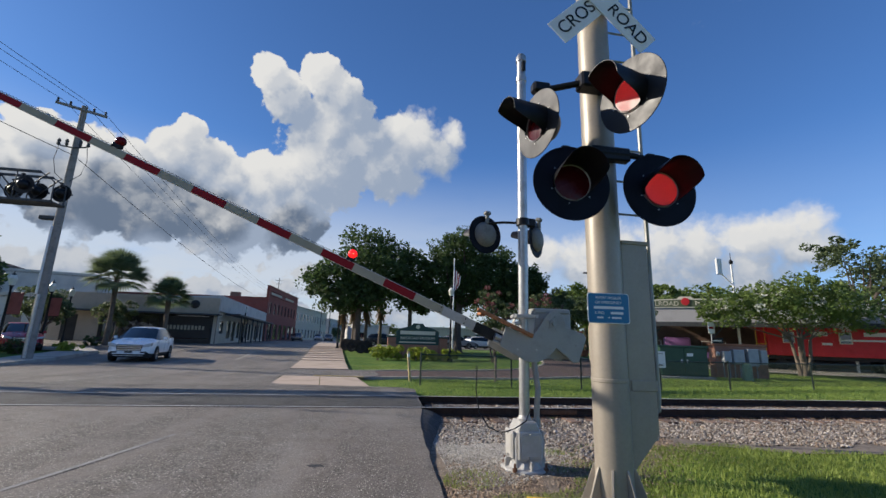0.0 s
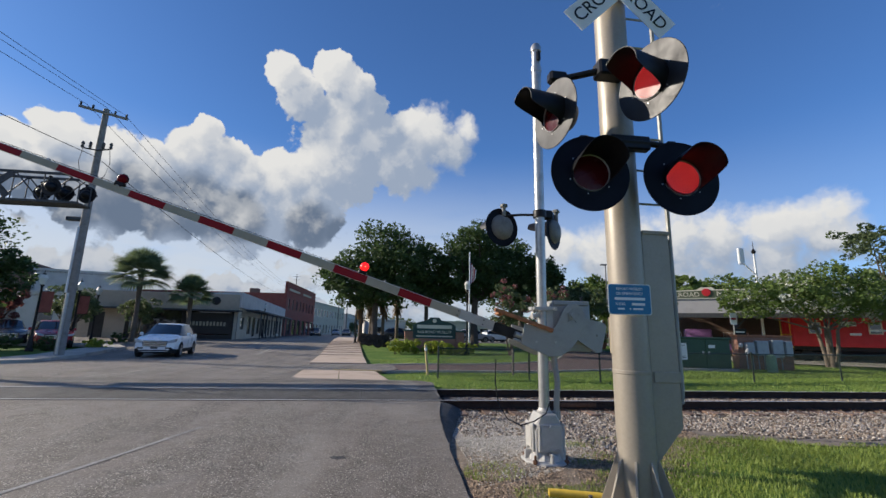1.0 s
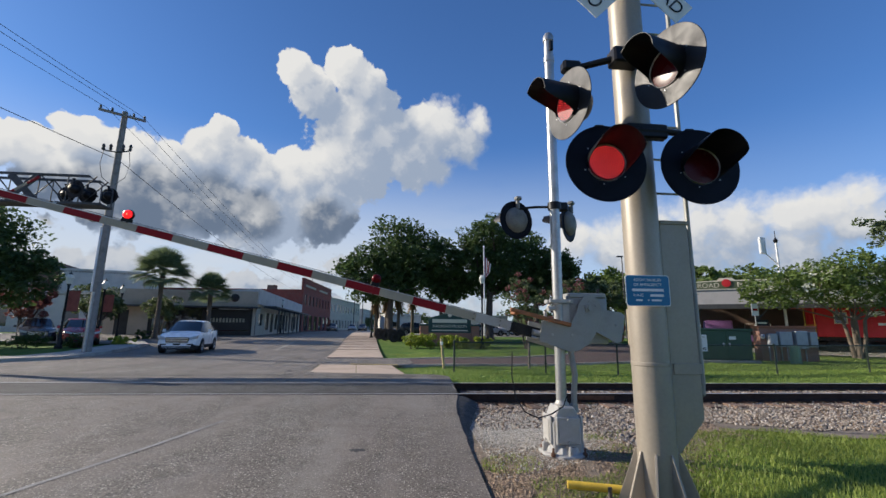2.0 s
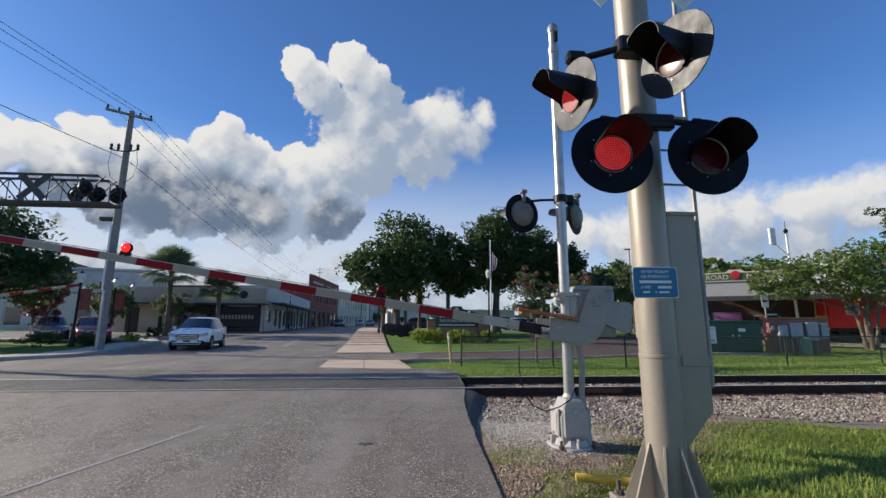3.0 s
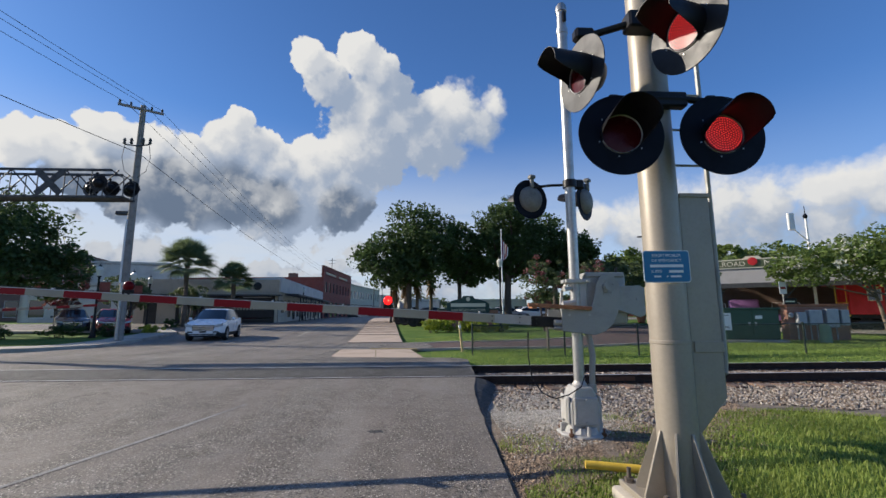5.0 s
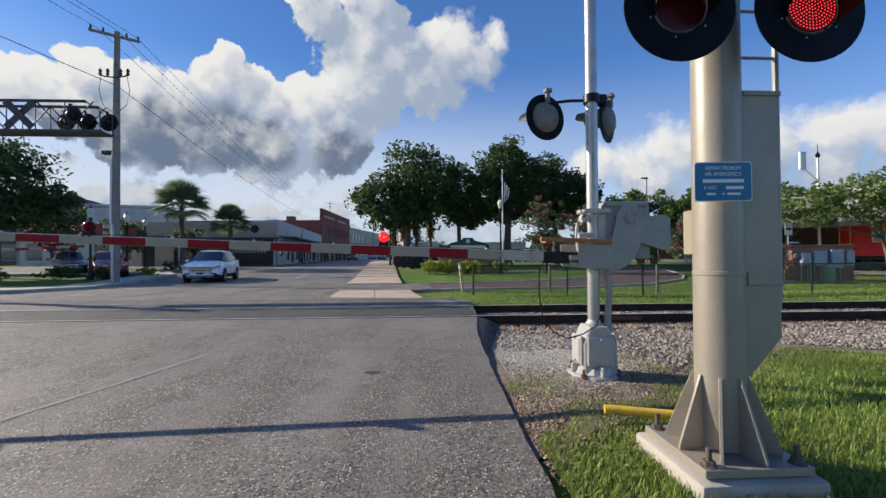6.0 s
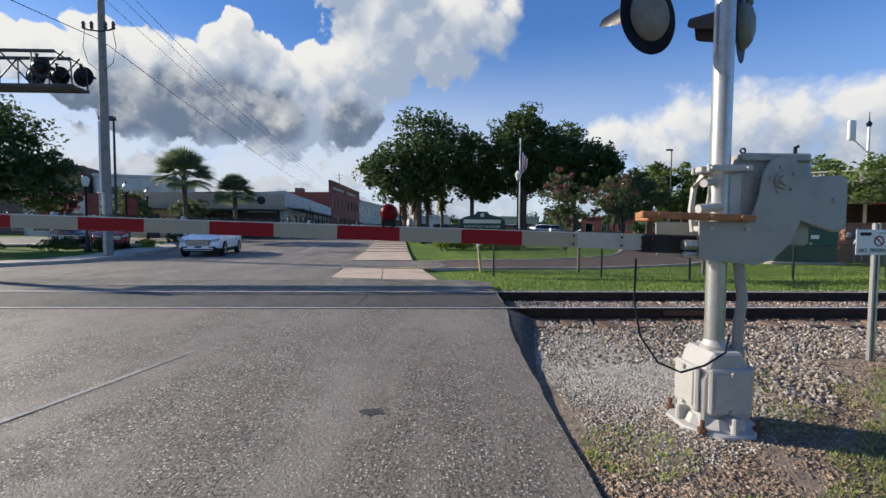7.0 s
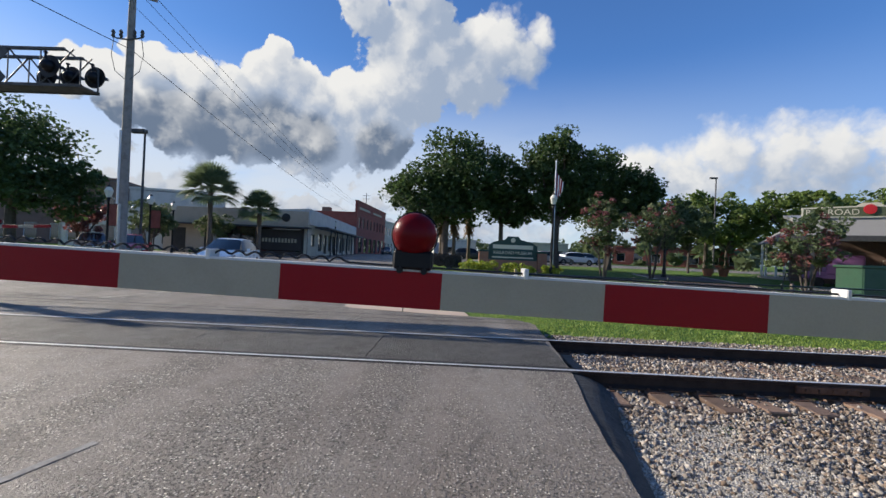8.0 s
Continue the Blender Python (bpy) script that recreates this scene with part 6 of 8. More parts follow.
def brick_mat(name, a, b, mortar):
    m = bpy.data.materials.new(name)
    m.use_nodes = True
    n = Nodes(m.node_tree)
    m.node_tree.nodes.clear()
    at = n.add("ShaderNodeTexCoord").outputs["Object"]
    x, y, z = n.add("ShaderNodeSeparateXYZ", {0: at}).outputs[:3]
    uv = n.add("ShaderNodeCombineXYZ", {0: n.math("ADD", x, y), 1: z}).outputs[0]
    br = n.add("ShaderNodeTexBrick", {"Vector": uv, "Color1": (*a, 1), "Color2": (*b, 1), "Mortar": (*mortar, 1), "Scale": 1.0, "Mortar Size": 0.01, "Brick Width": 0.215, "Row Height": 0.075})
    c = n.mix(n.ramp(n.noise(at, 0.9, 4.0), 0.4, 0.7, 0, 0.45), br.outputs[0], (*[v * 0.6 for v in a], 1))
    bump = n.add("ShaderNodeBump", {"Strength": 0.4, "Distance": 0.01, "Height": br.outputs[1]}, invert=True)
    n.add("ShaderNodeOutputMaterial", {0: n.add("ShaderNodeBsdfPrincipled", {"Base Color": c, "Roughness": 0.88, "Normal": bump.outputs[0]}).outputs[0]})
    return m


RED_BRICK = brick_mat("red_brick", (0.30, 0.075, 0.055), (0.24, 0.055, 0.045), (0.20, 0.10, 0.08))
METER_BRICK = brick_mat("tan_brick", (0.36, 0.16, 0.10), (0.30, 0.13, 0.09), (0.30, 0.22, 0.18))


def utility_pole(at, h, label, arms):
    ob = thing("utility_pole", pose(*at), label, "utility pole")
    bm = bmesh.new()
    tube(bm, [(0, 0, -0.2), (0, 0, h * 0.5), (0, 0, h)], [0.20, 0.175, 0.13], 16)
    part("pole", bm, CEDAR, ob)
    for z, w, rz in arms:
        bm = bmesh.new()
        box(bm, (-w, -0.05, z - 0.06), (w, 0.05, z + 0.06), 0.01)
        arm = part("cross_arm", bm, CEDAR, ob)
        arm.matrix_basis = pose(0, -0.15, 0, 0, 0, rz)
        for u in (-0.92, -0.45, 0.45, 0.92):
            bm = bmesh.new()
            lathe(bm, [(0, 0), (0.03, 0), (0.06, 0.06), (0.035, 0.09), (0.06, 0.14), (0.03, 0.2), (0, 0.21)], 10, Matrix.Translation((u * w, 0, z + 0.06)))
            part("insulator", bm, DARK_STEEL, arm)
    return ob


def wire(a, b, sag, r=0.011, name="overhead_wire", label="thin black overhead power line"):
    bm = bmesh.new()
    a, b = Vector(a), Vector(b)
    pts = []
    for i in range(25):
        u = i / 24
        p = a.lerp(b, u)
        p.z -= sag * 4 * u * (1 - u)
        pts.append(p)
    tube(bm, pts, r, 5)
    tagged(link(name, bm, BLACK_MATT), label, "power line", "overhead lines")


PX, PY = -14.93, 22.74
pole = utility_pole((PX, PY, G(PX, PY)), 12.45, "grey weathered utility pole with crossarms beside the kerb", [(12.2, 1.0, 35)])
bm = bmesh.new()
for s in (-1, 1):
    tube(bm, [(0, -0.15, 10.15), (0.5 * s, -0.18, 10.2), (0.72 * s, -0.18, 10.3)], 0.035, 7)
    tube(bm, [(0.62 * s, -0.18, 10.2), (0.72 * s, -0.15, 9.5), (0.55 * s, -0.12, 8.8), (0.12 * s, -0.1, 8.45)], 0.014, 6)
part("cutout_bracket", bm, DARK_STEEL, pole)
for s in (-1, 1):
    for u in (0.3, 0.65):
        bm = bmesh.new()
        lathe(bm, [(0, 0), (0.04, 0), (0.08, 0.1), (0.05, 0.16), (0.08, 0.24), (0.04, 0.34), (0, 0.36)], 9, Matrix.Translation((u * s, -0.18, 10.22)))
        part("insulator", bm, DARK_STEEL, pole)
bm = bmesh.new()
tube(bm, [(0.02, -0.21, 0.2), (0.02, -0.21, 3.0)], 0.06, 8)
part("conduit", bm, GALV, pole)
bm = bmesh.new()
tube(bm, [(-0.1, -0.19, 3.0), (-0.1, -0.18, 6.2)], 0.05, 8)
part("conduit", bm, WHITE, pole)
far_pole = utility_pole((-24.0, 118, G(-24, 118)), 12.0, "grey utility pole far down the street", [(11.6, 1.1, 20)])
for u, z in ((-0.8, 12.42), (0.0, 12.55), (0.8, 12.42)):
    wire((PX + 0.8 * u, PY + 0.55 * u, z), (-17.5 + u, -22, 12.0), 0.7)
    wire((PX + 0.8 * u, PY + 0.55 * u, z), (-24.0 + u, 118, 11.8), 1.6)
wire((PX, PY, 9.8), (-17.5, -22, 9.4), 0.8, 0.016)
wire((PX, PY, 9.8), (-24, 118, 9.8), 1.6, 0.016)


def cantilever():
    ob = thing("cantilever_signal", pose(-18.6, 15.9, G(-18, 16)), "dark steel cantilever truss with crossbuck and signal lights", "railway signal")
    bm = bmesh.new()
    tube(bm, [(0, 0, -0.1), (0, 0, 6.9)], 0.17, 18)
    part("mast", bm, DARK_STEEL, ob)
    z0, z1, x1 = 5.45, 6.42, 8.15
    for y in (-0.28, 0.28):
        for z in (z0, z1):
            bm = bmesh.new()
            box(bm, (-0.3, y - 0.035, z - 0.04), (x1 - (0.5 if z == z1 else 0), y + 0.035, z + 0.04), 0.004)
            part("chord", bm, DARK_STEEL, ob)
        for i in range(9):
            bm = bmesh.new()
            a = -0.2 + 0.9 * i
            tube(bm, [(a, y, z0), (a + 0.9, y, z1)] if i % 2 == 0 else [(a, y, z1), (a + 0.9, y, z0)], 0.022, 6)
            tube(bm, [(a, y, z0), (a, y, z1)], 0.018, 6)
            part("brace", bm, DARK_STEEL, ob)
        bm = bmesh.new()
        tube(bm, [(x1 - 0.5, y, z1), (x1 - 0.05, y, z1 - 0.3), (x1 - 0.03, y, z0)], 0.022, 6)
        part("end_rail", bm, DARK_STEEL, ob)
    bm = bmesh.new()
    box(bm, (1.5, -0.3, z0 - 0.02), (x1, 0.3, z0 + 0.02))
    part("walkway_grating", bm, DARK_STEEL, ob)
    for s in (-1, 1):
        bm = bmesh.new()
        box(bm, (-0.6, -0.012, -0.11), (0.6, 0.012, 0.11), 0.002)
        p = part("crossbuck_blade", bm, DARK_STEEL, ob, "back of a crossbuck blade")
        p.matrix_basis = pose(5.65, -0.34 - 0.02 * s, 5.95, 0, 45 * s, 0)
    for x, y in ((6.55, 0.35), (7.25, 0.35), (7.32, -0.36), (7.95, 0.35)):
        signal_head(ob, pose(x, y, 5.92, 0, 0, 180 if y > 0 else 178), None, 0.6, BLACK, plate=BLACK)


cantilever()


def far_gate():
    base = thing("gate_mast", pose(-18.6, 14.9, G(-18, 15)), "grey gate post across the track", "railway signal")
    bm = bmesh.new()
    tube(bm, [(0, 0, 0), (0, 0, 4.2)], 0.065, 12)
    box(bm, (-0.2, -0.2, -0.02), (0.2, 0.2, 0.5), 0.03)
    box(bm, (-0.35, 0.06, 1.1), (0.25, 0.4, 1.7), 0.03)
    part("pole", bm, GALV, base)
    ob = thing("crossing_gate", pose(-18.6, 14.9, 1.35), "red and white striped gate arm across the track", "crossing gate")
    bm = bmesh.new()
    box(bm, (-0.5, -0.04, -0.06), (0.5, 0.04, 0.06), 0.01)
    box(bm, (-0.9, -0.05, -0.2), (-0.4, 0.05, 0.15), 0.02)
    part("bracket", bm, GREY_PAINT, ob)
    for i in range(19):
        bm = bmesh.new()
        a = 0.5 + 0.406 * i
        h = 0.055 - 0.001 * i
        box(bm, (a, -0.02, -h), (a + 0.406, 0.02, h), 0.003)
        part("stripe", bm, WHITE_SHEET if i % 2 else RED_SHEET, ob, "greyish white stripe" if i % 2 else "red stripe")
    for x in (3.0, 6.9):
        bm = bmesh.new()
        box(bm, (x - 0.04, -0.03, 0.05), (x + 0.04, 0.03, 0.09), 0.004)
        ball(bm, (x, 0, 0.13), 0.055, 12, 1)
        part("lamp", bm, [BLACK, RED_LENS], ob, "small red gate lamp")
    return ob


FAR_GATE = far_gate()


def street_lamp(at, h, label, banner=False):
    ob = thing("street_lamp", pose(*at), label, "street lamp", "lantern posts")
    bm = bmesh.new()
    lathe(bm, [(0, 0), (0.2, 0), (0.2, 0.12), (0.13, 0.2), (0.11, 0.6), (0.07, 0.75), (0.055, h - 0.9), (0.08, h - 0.86), (0.06, h - 0.8), (0.12, h - 0.72), (0.12, h - 0.7), (0, h - 0.7)], 14)
    part("post", bm, BLACK, ob)
    bm = bmesh.new()
    lathe(bm, [(0, h - 0.7), (0.12, h - 0.7), (0.22, h - 0.32), (0.10, h - 0.1), (0, h - 0.08)], 8)
    part("lantern", bm, LANTERN, ob, "pale glass lantern")
    bm = bmesh.new()
    lathe(bm, [(0.11, h - 0.12), (0.09, h - 0.04), (0.02, h), (0.015, h + 0.12), (0, h + 0.14)], 8)
    part("finial", bm, BLACK, ob)
    if banner:
        bm = bmesh.new()
        box(bm, (0.08, -0.01, h - 2.3), (0.72, 0.01, h - 1.1))
        part("banner", bm, BANNER, ob, "faded red street banner")
        bm = bmesh.new()
        for z in (h - 1.08, h - 2.32):
            tube(bm, [(0, 0, z), (0.75, 0, z)], 0.015, 6)
        part("banner_arm", bm, BLACK, ob)


for x, y, b in ((-20.2, 28.2, True), (-21.3, 33.0, True), (-23.8, 39.0, False), (-26.4, 47.0, False), (-16.3, 60, False), (-2.55, 43.0, False), (-3.2, 44.5, False), (5.45, 30.4, False), (15.8, 38, False)):
    lab = "black street lamp post with pale lantern" + (" and red banner" if b else "")
    street_lamp((x, y, G(x, y)), 5.2 if x > 0 else 4.5, lab, b)
ob = thing("parking_lot_light", pose(-23.3, 34.8, G(-23, 34)), "tall dark light pole with box lamp", "street light")
bm = bmesh.new()
tube(bm, [(0, 0, -0.05), (0, 0, 9.2)], [0.10, 0.07], 10)
part("pole", bm, DARK_STEEL, ob)
bm = bmesh.new()
box(bm, (-1.0, -0.22, 9.1), (0.08, 0.22, 9.4), 0.05)
part("lamp_head", bm, DARK_STEEL, ob)
for x, y, h in ((25.5, 48, 9.6),):
    ob = thing("parking_lot_light", pose(x, y, G(x, y)), "slim grey light pole behind trees", "street light")
    bm = bmesh.new()
    tube(bm, [(0, 0, 0), (0, 0, h)], [0.09, 0.06], 8)
    part("pole", bm, DARK_STEEL, ob)
    bm = bmesh.new()
    box(bm, (-0.6, -0.15, h - 0.1), (0.1, 0.15, h + 0.05), 0.02)
    part("lamp_head", bm, DARK_STEEL, ob)
for x, y, h, w in ((-13.5, 120, 11, 4), (-12, 128, 9.5, 5)):
    ob = thing("street_light", pose(x, y, G(x, y)), "tall street light with a long arm", "street light")
    bm = bmesh.new()
    tube(bm, [(0, 0, 0), (0, 0, h), (0.3, 0, h + 0.1), (w, 0, h + 0.2)], 0.11, 8)
    part("pole", bm, DARK_STEEL, ob)
    bm = bmesh.new()
    box(bm, (w - 0.2, -0.2, h), (w + 0.8, 0.2, h + 0.25), 0.04)
    part("lamp_head", bm, DARK_STEEL, ob)


# ---- buildings ----
def wall(ob, a, b, z0, z1, material, holes=(), thick=0.3, name="wall", frame=None, depth=0.14):
    """A wall from a to b (plan), outside on its right hand, with rectangular openings (from, to, sill, head); returns nothing."""
    a, b = Vector(a), Vector(b)
    t = (b - a).normalized()
    ln = (b - a).length
    ang = math.degrees(math.atan2(t.y, t.x))
    us = sorted({0.0, ln, *[h[0] for h in holes], *[h[1] for h in holes]})
    zs = sorted({z0, z1, *[h[2] for h in holes], *[h[3] for h in holes]})
    bm = bmesh.new()
    for i in range(len(us) - 1):
        for j in range(len(zs) - 1):
            cu, cz = (us[i] + us[i + 1]) / 2, (zs[j] + zs[j + 1]) / 2
            if any(h[0] < cu < h[1] and h[2] < cz < h[3] for h in holes):
                continue
            box(bm, (us[i], 0, zs[j]), (us[i + 1], thick, zs[j + 1]))
    w = part(name, bm, material, ob, smooth=None)
    w.matrix_basis = pose(a.x, a.y, 0, 0, 0, ang)
    for h in holes:
        bm = bmesh.new()
        box(bm, (h[0], depth, h[2]), (h[1], depth + 0.03, h[3]))
        p = part("window", bm, WINDOW, ob, "dark window pane")
        p.matrix_basis = w.matrix_basis
        bm = bmesh.new()
        e = 0.06
        for lo, hi in (((h[0], h[2]), (h[1], h[2] + e)), ((h[0], h[3] - e), (h[1], h[3])), ((h[0], h[2] + e), (h[0] + e, h[3] - e)), ((h[1] - e, h[2] + e), (h[1], h[3] - e))):
            box(bm, (lo[0], depth - 0.05, lo[1]), (hi[0], depth + 0.0, hi[1]))
        p = part("window_frame", bm, frame or DARK_STEEL, ob)
        p.matrix_basis = w.matrix_basis


def roof_slab(ob, pts, z, material, t=0.2):
    bm = bmesh.new()
    slab(bm, pts, z, z + t, "z")
    part("roof", bm, material, ob, smooth=None)


def shop():
    ob = thing("corner_shop", None, "single-storey beige corner shop with dark windows", "building")
    g = 0.45
    A, B, C = (-29.5, 46.0), (-15.4, 47.0), (-18.6, 80.0)
    D = (-34, 78)
    holes = [(1.0, 2.2, g + 0.3, 3.0), (4.2, 9.0, g + 0.4, 3.4), (9.4, 13.6, g + 0.4, 3.4)]
    wall(ob, A, B, g - 0.3, 3.9, SHOP_DARK, [h for h in holes if h[0] > 4], name="shop_front")
    bm = bmesh.new()
    box(bm, (0, -0.06, g), (4.0, -0.004, 3.9))
    p = part("wall", bm, STUCCO, ob, "tan wall panel")
    p.matrix_basis = pose(*A, 0, 0, 0, 4.05)
    bm = bmesh.new()
    box(bm, (1.0, -0.09, g), (2.2, -0.065, 2.9), 0.01)
    p = part("door", bm, SHOP_DARK, ob, "dark door")
    p.matrix_basis = pose(*A, 0, 0, 0, 4.05)
    bm = bmesh.new()
    box(bm, (-0.2, -0.35, 3.4), (14.3, 0.3, 5.0), 0.02)
    p = part("fascia", bm, STUCCO, ob, "beige fascia above the shop front")
    p.matrix_basis = pose(*A, 0, 0, 0, 4.05)
    bm = bmesh.new()
    slab(bm, [(7.5, 4.9), (14.4, 5.3), (14.4, 4.9)], -0.3, 0.3, "y")
    p = part("parapet", bm, STUCCO_LIGHT, ob)
    p.matrix_basis = pose(*A, 0, 0, 0, 4.05)
    bm = bmesh.new()
    box(bm, (-0.3, -1.1, 3.25), (14.6, 0.0, 3.40), 0.02)
    p = part("canopy", bm, DARK_STEEL, ob, "thin dark canopy")
    p.matrix_basis = pose(*A, 0, 0, 0, 4.05)
    bm = bmesh.new()
    box(bm, (9.2, -0.14, 1.0), (13.7, -0.02, 3.1), 0.01)
    p = part("sign_board", bm, SHOP_DARK, ob, "black shop sign board with pale lettering")
    p.matrix_basis = pose(*A, 0, 0, 0, 4.05)
    for i in range(11):
        bm = bmesh.new()
        x = 9.75 + 0.32 * i
        hgt = 0.42 - 0.012 * abs(i - 5)
        box(bm, (x, -0.17, 2.0 - hgt / 2), (x + 0.2, -0.145, 2.0 + hgt / 2 + 0.03 * (i % 2)), 0.005)
        q = part("sign_bar", bm, LETTER, ob)
        q.matrix_basis = pose(*A, 0, 0, 0, 4.05)
    bm = bmesh.new()
    lathe(bm, [(0, 0.0), (0.42, 0.0), (0.42, 0.06), (0.3, 0.1), (0, 0.1)], 20, pose(12.1, -0.36, 4.3, 90))
    q = part("round_emblem", bm, SHOP_DARK, ob, "dark round emblem")
    q.matrix_basis = pose(*A, 0, 0, 0, 4.05)
    # street side
    n = 10
    L = (Vector(C) - Vector(B)).length
    holes = [(1.6, 3.4, 1.5, 2.8)] + [(5.0 + 2.7 * i, 6.9 + 2.7 * i, g + 0.25 if i % 2 else 1.0, 3.0) for i in range(n)]
    wall(ob, B, C, g - 0.3, 4.0, CREAM, holes, name="street_wall")
    bm = bmesh.new()
    box(bm, (-0.3, -0.3, 3.7), (L, 0.3, 5.3), 0.02)
    p = part("fascia", bm, STUCCO_LIGHT, ob, "grey fascia along the street")
    ang = math.degrees(math.atan2(C[1] - B[1], C[0] - B[0]))
    p.matrix_basis = pose(*B, 0, 0, 0, ang)
    bm = bmesh.new()
    box(bm, (2, -1.7, 3.45), (L - 0.5, -0.3, 3.62), 0.02)
    p = part("canopy", bm, DARK_STEEL, ob)
    p.matrix_basis = pose(*B, 0, 0, 0, ang)
    for i in range(8):
        bm = bmesh.new()
        cyl(bm, (4 + 3.8 * i, -1.6, g - 0.2), (4 + 3.8 * i, -1.6, 3.5), 0.07, n=8)
        p = part("canopy_post", bm, DARK_STEEL, ob)
        p.matrix_basis = pose(*B, 0, 0, 0, ang)
    wall(ob, D, A, g - 0.3, 5.0, STUCCO, name="wall")
    wall(ob, C, D, g - 0.3, 5.0, STUCCO, name="wall")
    roof_slab(ob, [A, B, C, D], 4.75, ROOF_GREY)


def red_building():
    ob = thing("brick_building", None, "two-storey red brick building with a tall parapet", "building")
    g = 0.5
    A, B = (-18.5, 81.0), (-17.6, 106.0)
    D, E = (-48, 83), (-47, 108)
    L = (Vector(B) - Vector(A)).length
    holes = [(1.5 + 2.9 * i, 2.7 + 2.9 * i, 5.4, 7.4) for i in range(8)] + [(1.4 + 4.0 * i, 4.0 + 4.0 * i, g + 0.2, 3.6) for i in range(6)]
    wall(ob, A, B, g - 0.3, 10.2, RED_BRICK, holes, 0.4, "front_wall")
    bm = bmesh.new()
    for z in (8.6, 9.4, 10.2):
        box(bm, (-0.1, -0.12, z), (L + 0.1, 0.45, z + 0.16))
    p = part("cornice", bm, RED_BRICK, ob)
    p.matrix_basis = pose(*A, 0, 0, 0, math.degrees(math.atan2(B[1] - A[1], B[0] - A[0])))
    for i in range(2):
        bm = bmesh.new()
        box(bm, (1.5 + 11 * i, -0.05, 8.85), (9.5 + 11 * i, -0.004, 9.25))
        p = part("sign_bar", bm, LETTER, ob, "faded painted wall sign")
        p.matrix_basis = pose(*A, 0, 0, 0, math.degrees(math.atan2(B[1] - A[1], B[0] - A[0])))
    wall(ob, D, A, g - 0.3, 8.2, RED_BRICK, name="side_wall")
    wall(ob, B, E, g - 0.3, 8.2, RED_BRICK, name="side_wall")
    roof_slab(ob, [(-48, 83.3), (-18.9, 81.4), (-18, 105.6), (-47, 107.6)], 7.9, ROOF_GREY)
    bm = bmesh.new()
    box(bm, (-26, 84, 8.0), (-24.5, 85.5, 9.2), 0.05)
    part("roof_vent", bm, STUCCO_BROWN, ob)
    bm = bmesh.new()
    tube(bm, [(-20, 95, 8), (-20, 95, 13.5)], 0.07, 6)
    tube(bm, [(-20.8, 95, 13), (-19.2, 95, 13)], 0.04, 6)
    tube(bm, [(-20.6, 95, 12.3), (-19.4, 95, 12.3)], 0.04, 6)
    part("antenna_mast", bm, DARK_STEEL, ob)


def row_building(name, A, B, depth, z0, z1, material, label, rows, seed, arch=0):
    """A further block: a street front with storeys of windows, plain sides and a flat roof."""
    ob = thing(name, None, label, "building")
    a, b = Vector(A), Vector(B)
    t = (b - a).normalized()
    s = Vector((-t.y, t.x)) * depth
    L = (b - a).length
    n = max(2, int(L / 3))
    holes = [(L * (i + 0.25) / n, L * (i + 0.75) / n, lo, hi) for lo, hi in rows for i in range(n)]
    wall(ob, a, b, z0, z1, material, holes, name="front_wall", frame=WHITE)
    wall(ob, a + s, a, z0, z1, material, name="side_wall")
    wall(ob, b, b + s, z0, z1, material, name="side_wall")
    wall(ob, b + s, a + s, z0, z1, material, name="back_wall")
    roof_slab(ob, [tuple(a), tuple(b), tuple(b + s), tuple(a + s)], z1 - 0.4, ROOF_GREY)
    bm = bmesh.new()
    box(bm, (-0.1, -0.15, z1 - 0.25), (L + 0.1, 0.3, z1 + 0.1))
    p = part("cornice", bm, material, ob)
    p.matrix_basis = pose(*A, 0, 0, 0, math.degrees(math.atan2(t.y, t.x)))
    return ob


shop()
red_building()
row_building("shop_row", (-20, 113), (-15.0, 150), 18, 0.3, 9.2, CREAM, "cream two-storey building with a balcony", [(1.0, 3.4), (5.4, 7.6)], 1)
row_building("shop_row", (-14.5, 158), (-12.0, 190), 18, 0.3, 8, STUCCO_LIGHT, "pale building far down the street", [(1.0, 3.2), (4.8, 6.6)], 2)
row_building("shop_block", (-80, 60), (-52, 68), 15, 0.2, 10.6, STUCCO_BROWN, "brown shop block behind street trees", [(1.0, 3.4), (5.6, 7.8)], 3)
row_building("shop_block", (-51.5, 69), (-41, 72), 12, 0.2, 9.6, STUCCO_LIGHT, "white shop block behind street trees", [(1.0, 3.2)], 4)
row_building("shop_block", (-48, 54), (-34, 56), 8, 0.2, 5.2, STUCCO_LIGHT, "low white shop behind street trees", [(1.0, 3.2)], 5)


# ---- east side: lawn, fence, museum ----
GREEN_STEEL = mat("green_enamel", (0.028, 0.075, 0.045), 0.45, var=0.15, scale=3, bump=0.05)
FENCE = mat("dark_green_fence", (0.03, 0.045, 0.035), 0.5, 0.2, var=0.2, bump=0.05)
SIGN_GREEN = mat("dark_green_board", (0.02, 0.06, 0.05), 0.5, var=0.1, scale=3, bump=0.03)
OLIVE = mat("olive_sign_field", (0.10, 0.12, 0.06), 0.6, var=0.15, scale=3, bump=0.0)
GOLD = mat("cream_lettering", (0.72, 0.67, 0.52), 0.5, var=0.05, bump=0.0)
CABOOSE_RED = mat("caboose_red", (0.62, 0.02, 0.025), 0.5, var=0.15, scale=2, bump=0.05)
PURPLE = mat("purple_enamel", (0.22, 0.10, 0.26), 0.5, var=0.15, scale=2, bump=0.05)
ROOF_METAL = mat("grey_metal_roof", (0.33, 0.32, 0.30), 0.6, 0.2, var=0.15, scale=1.2, bump=0.1)
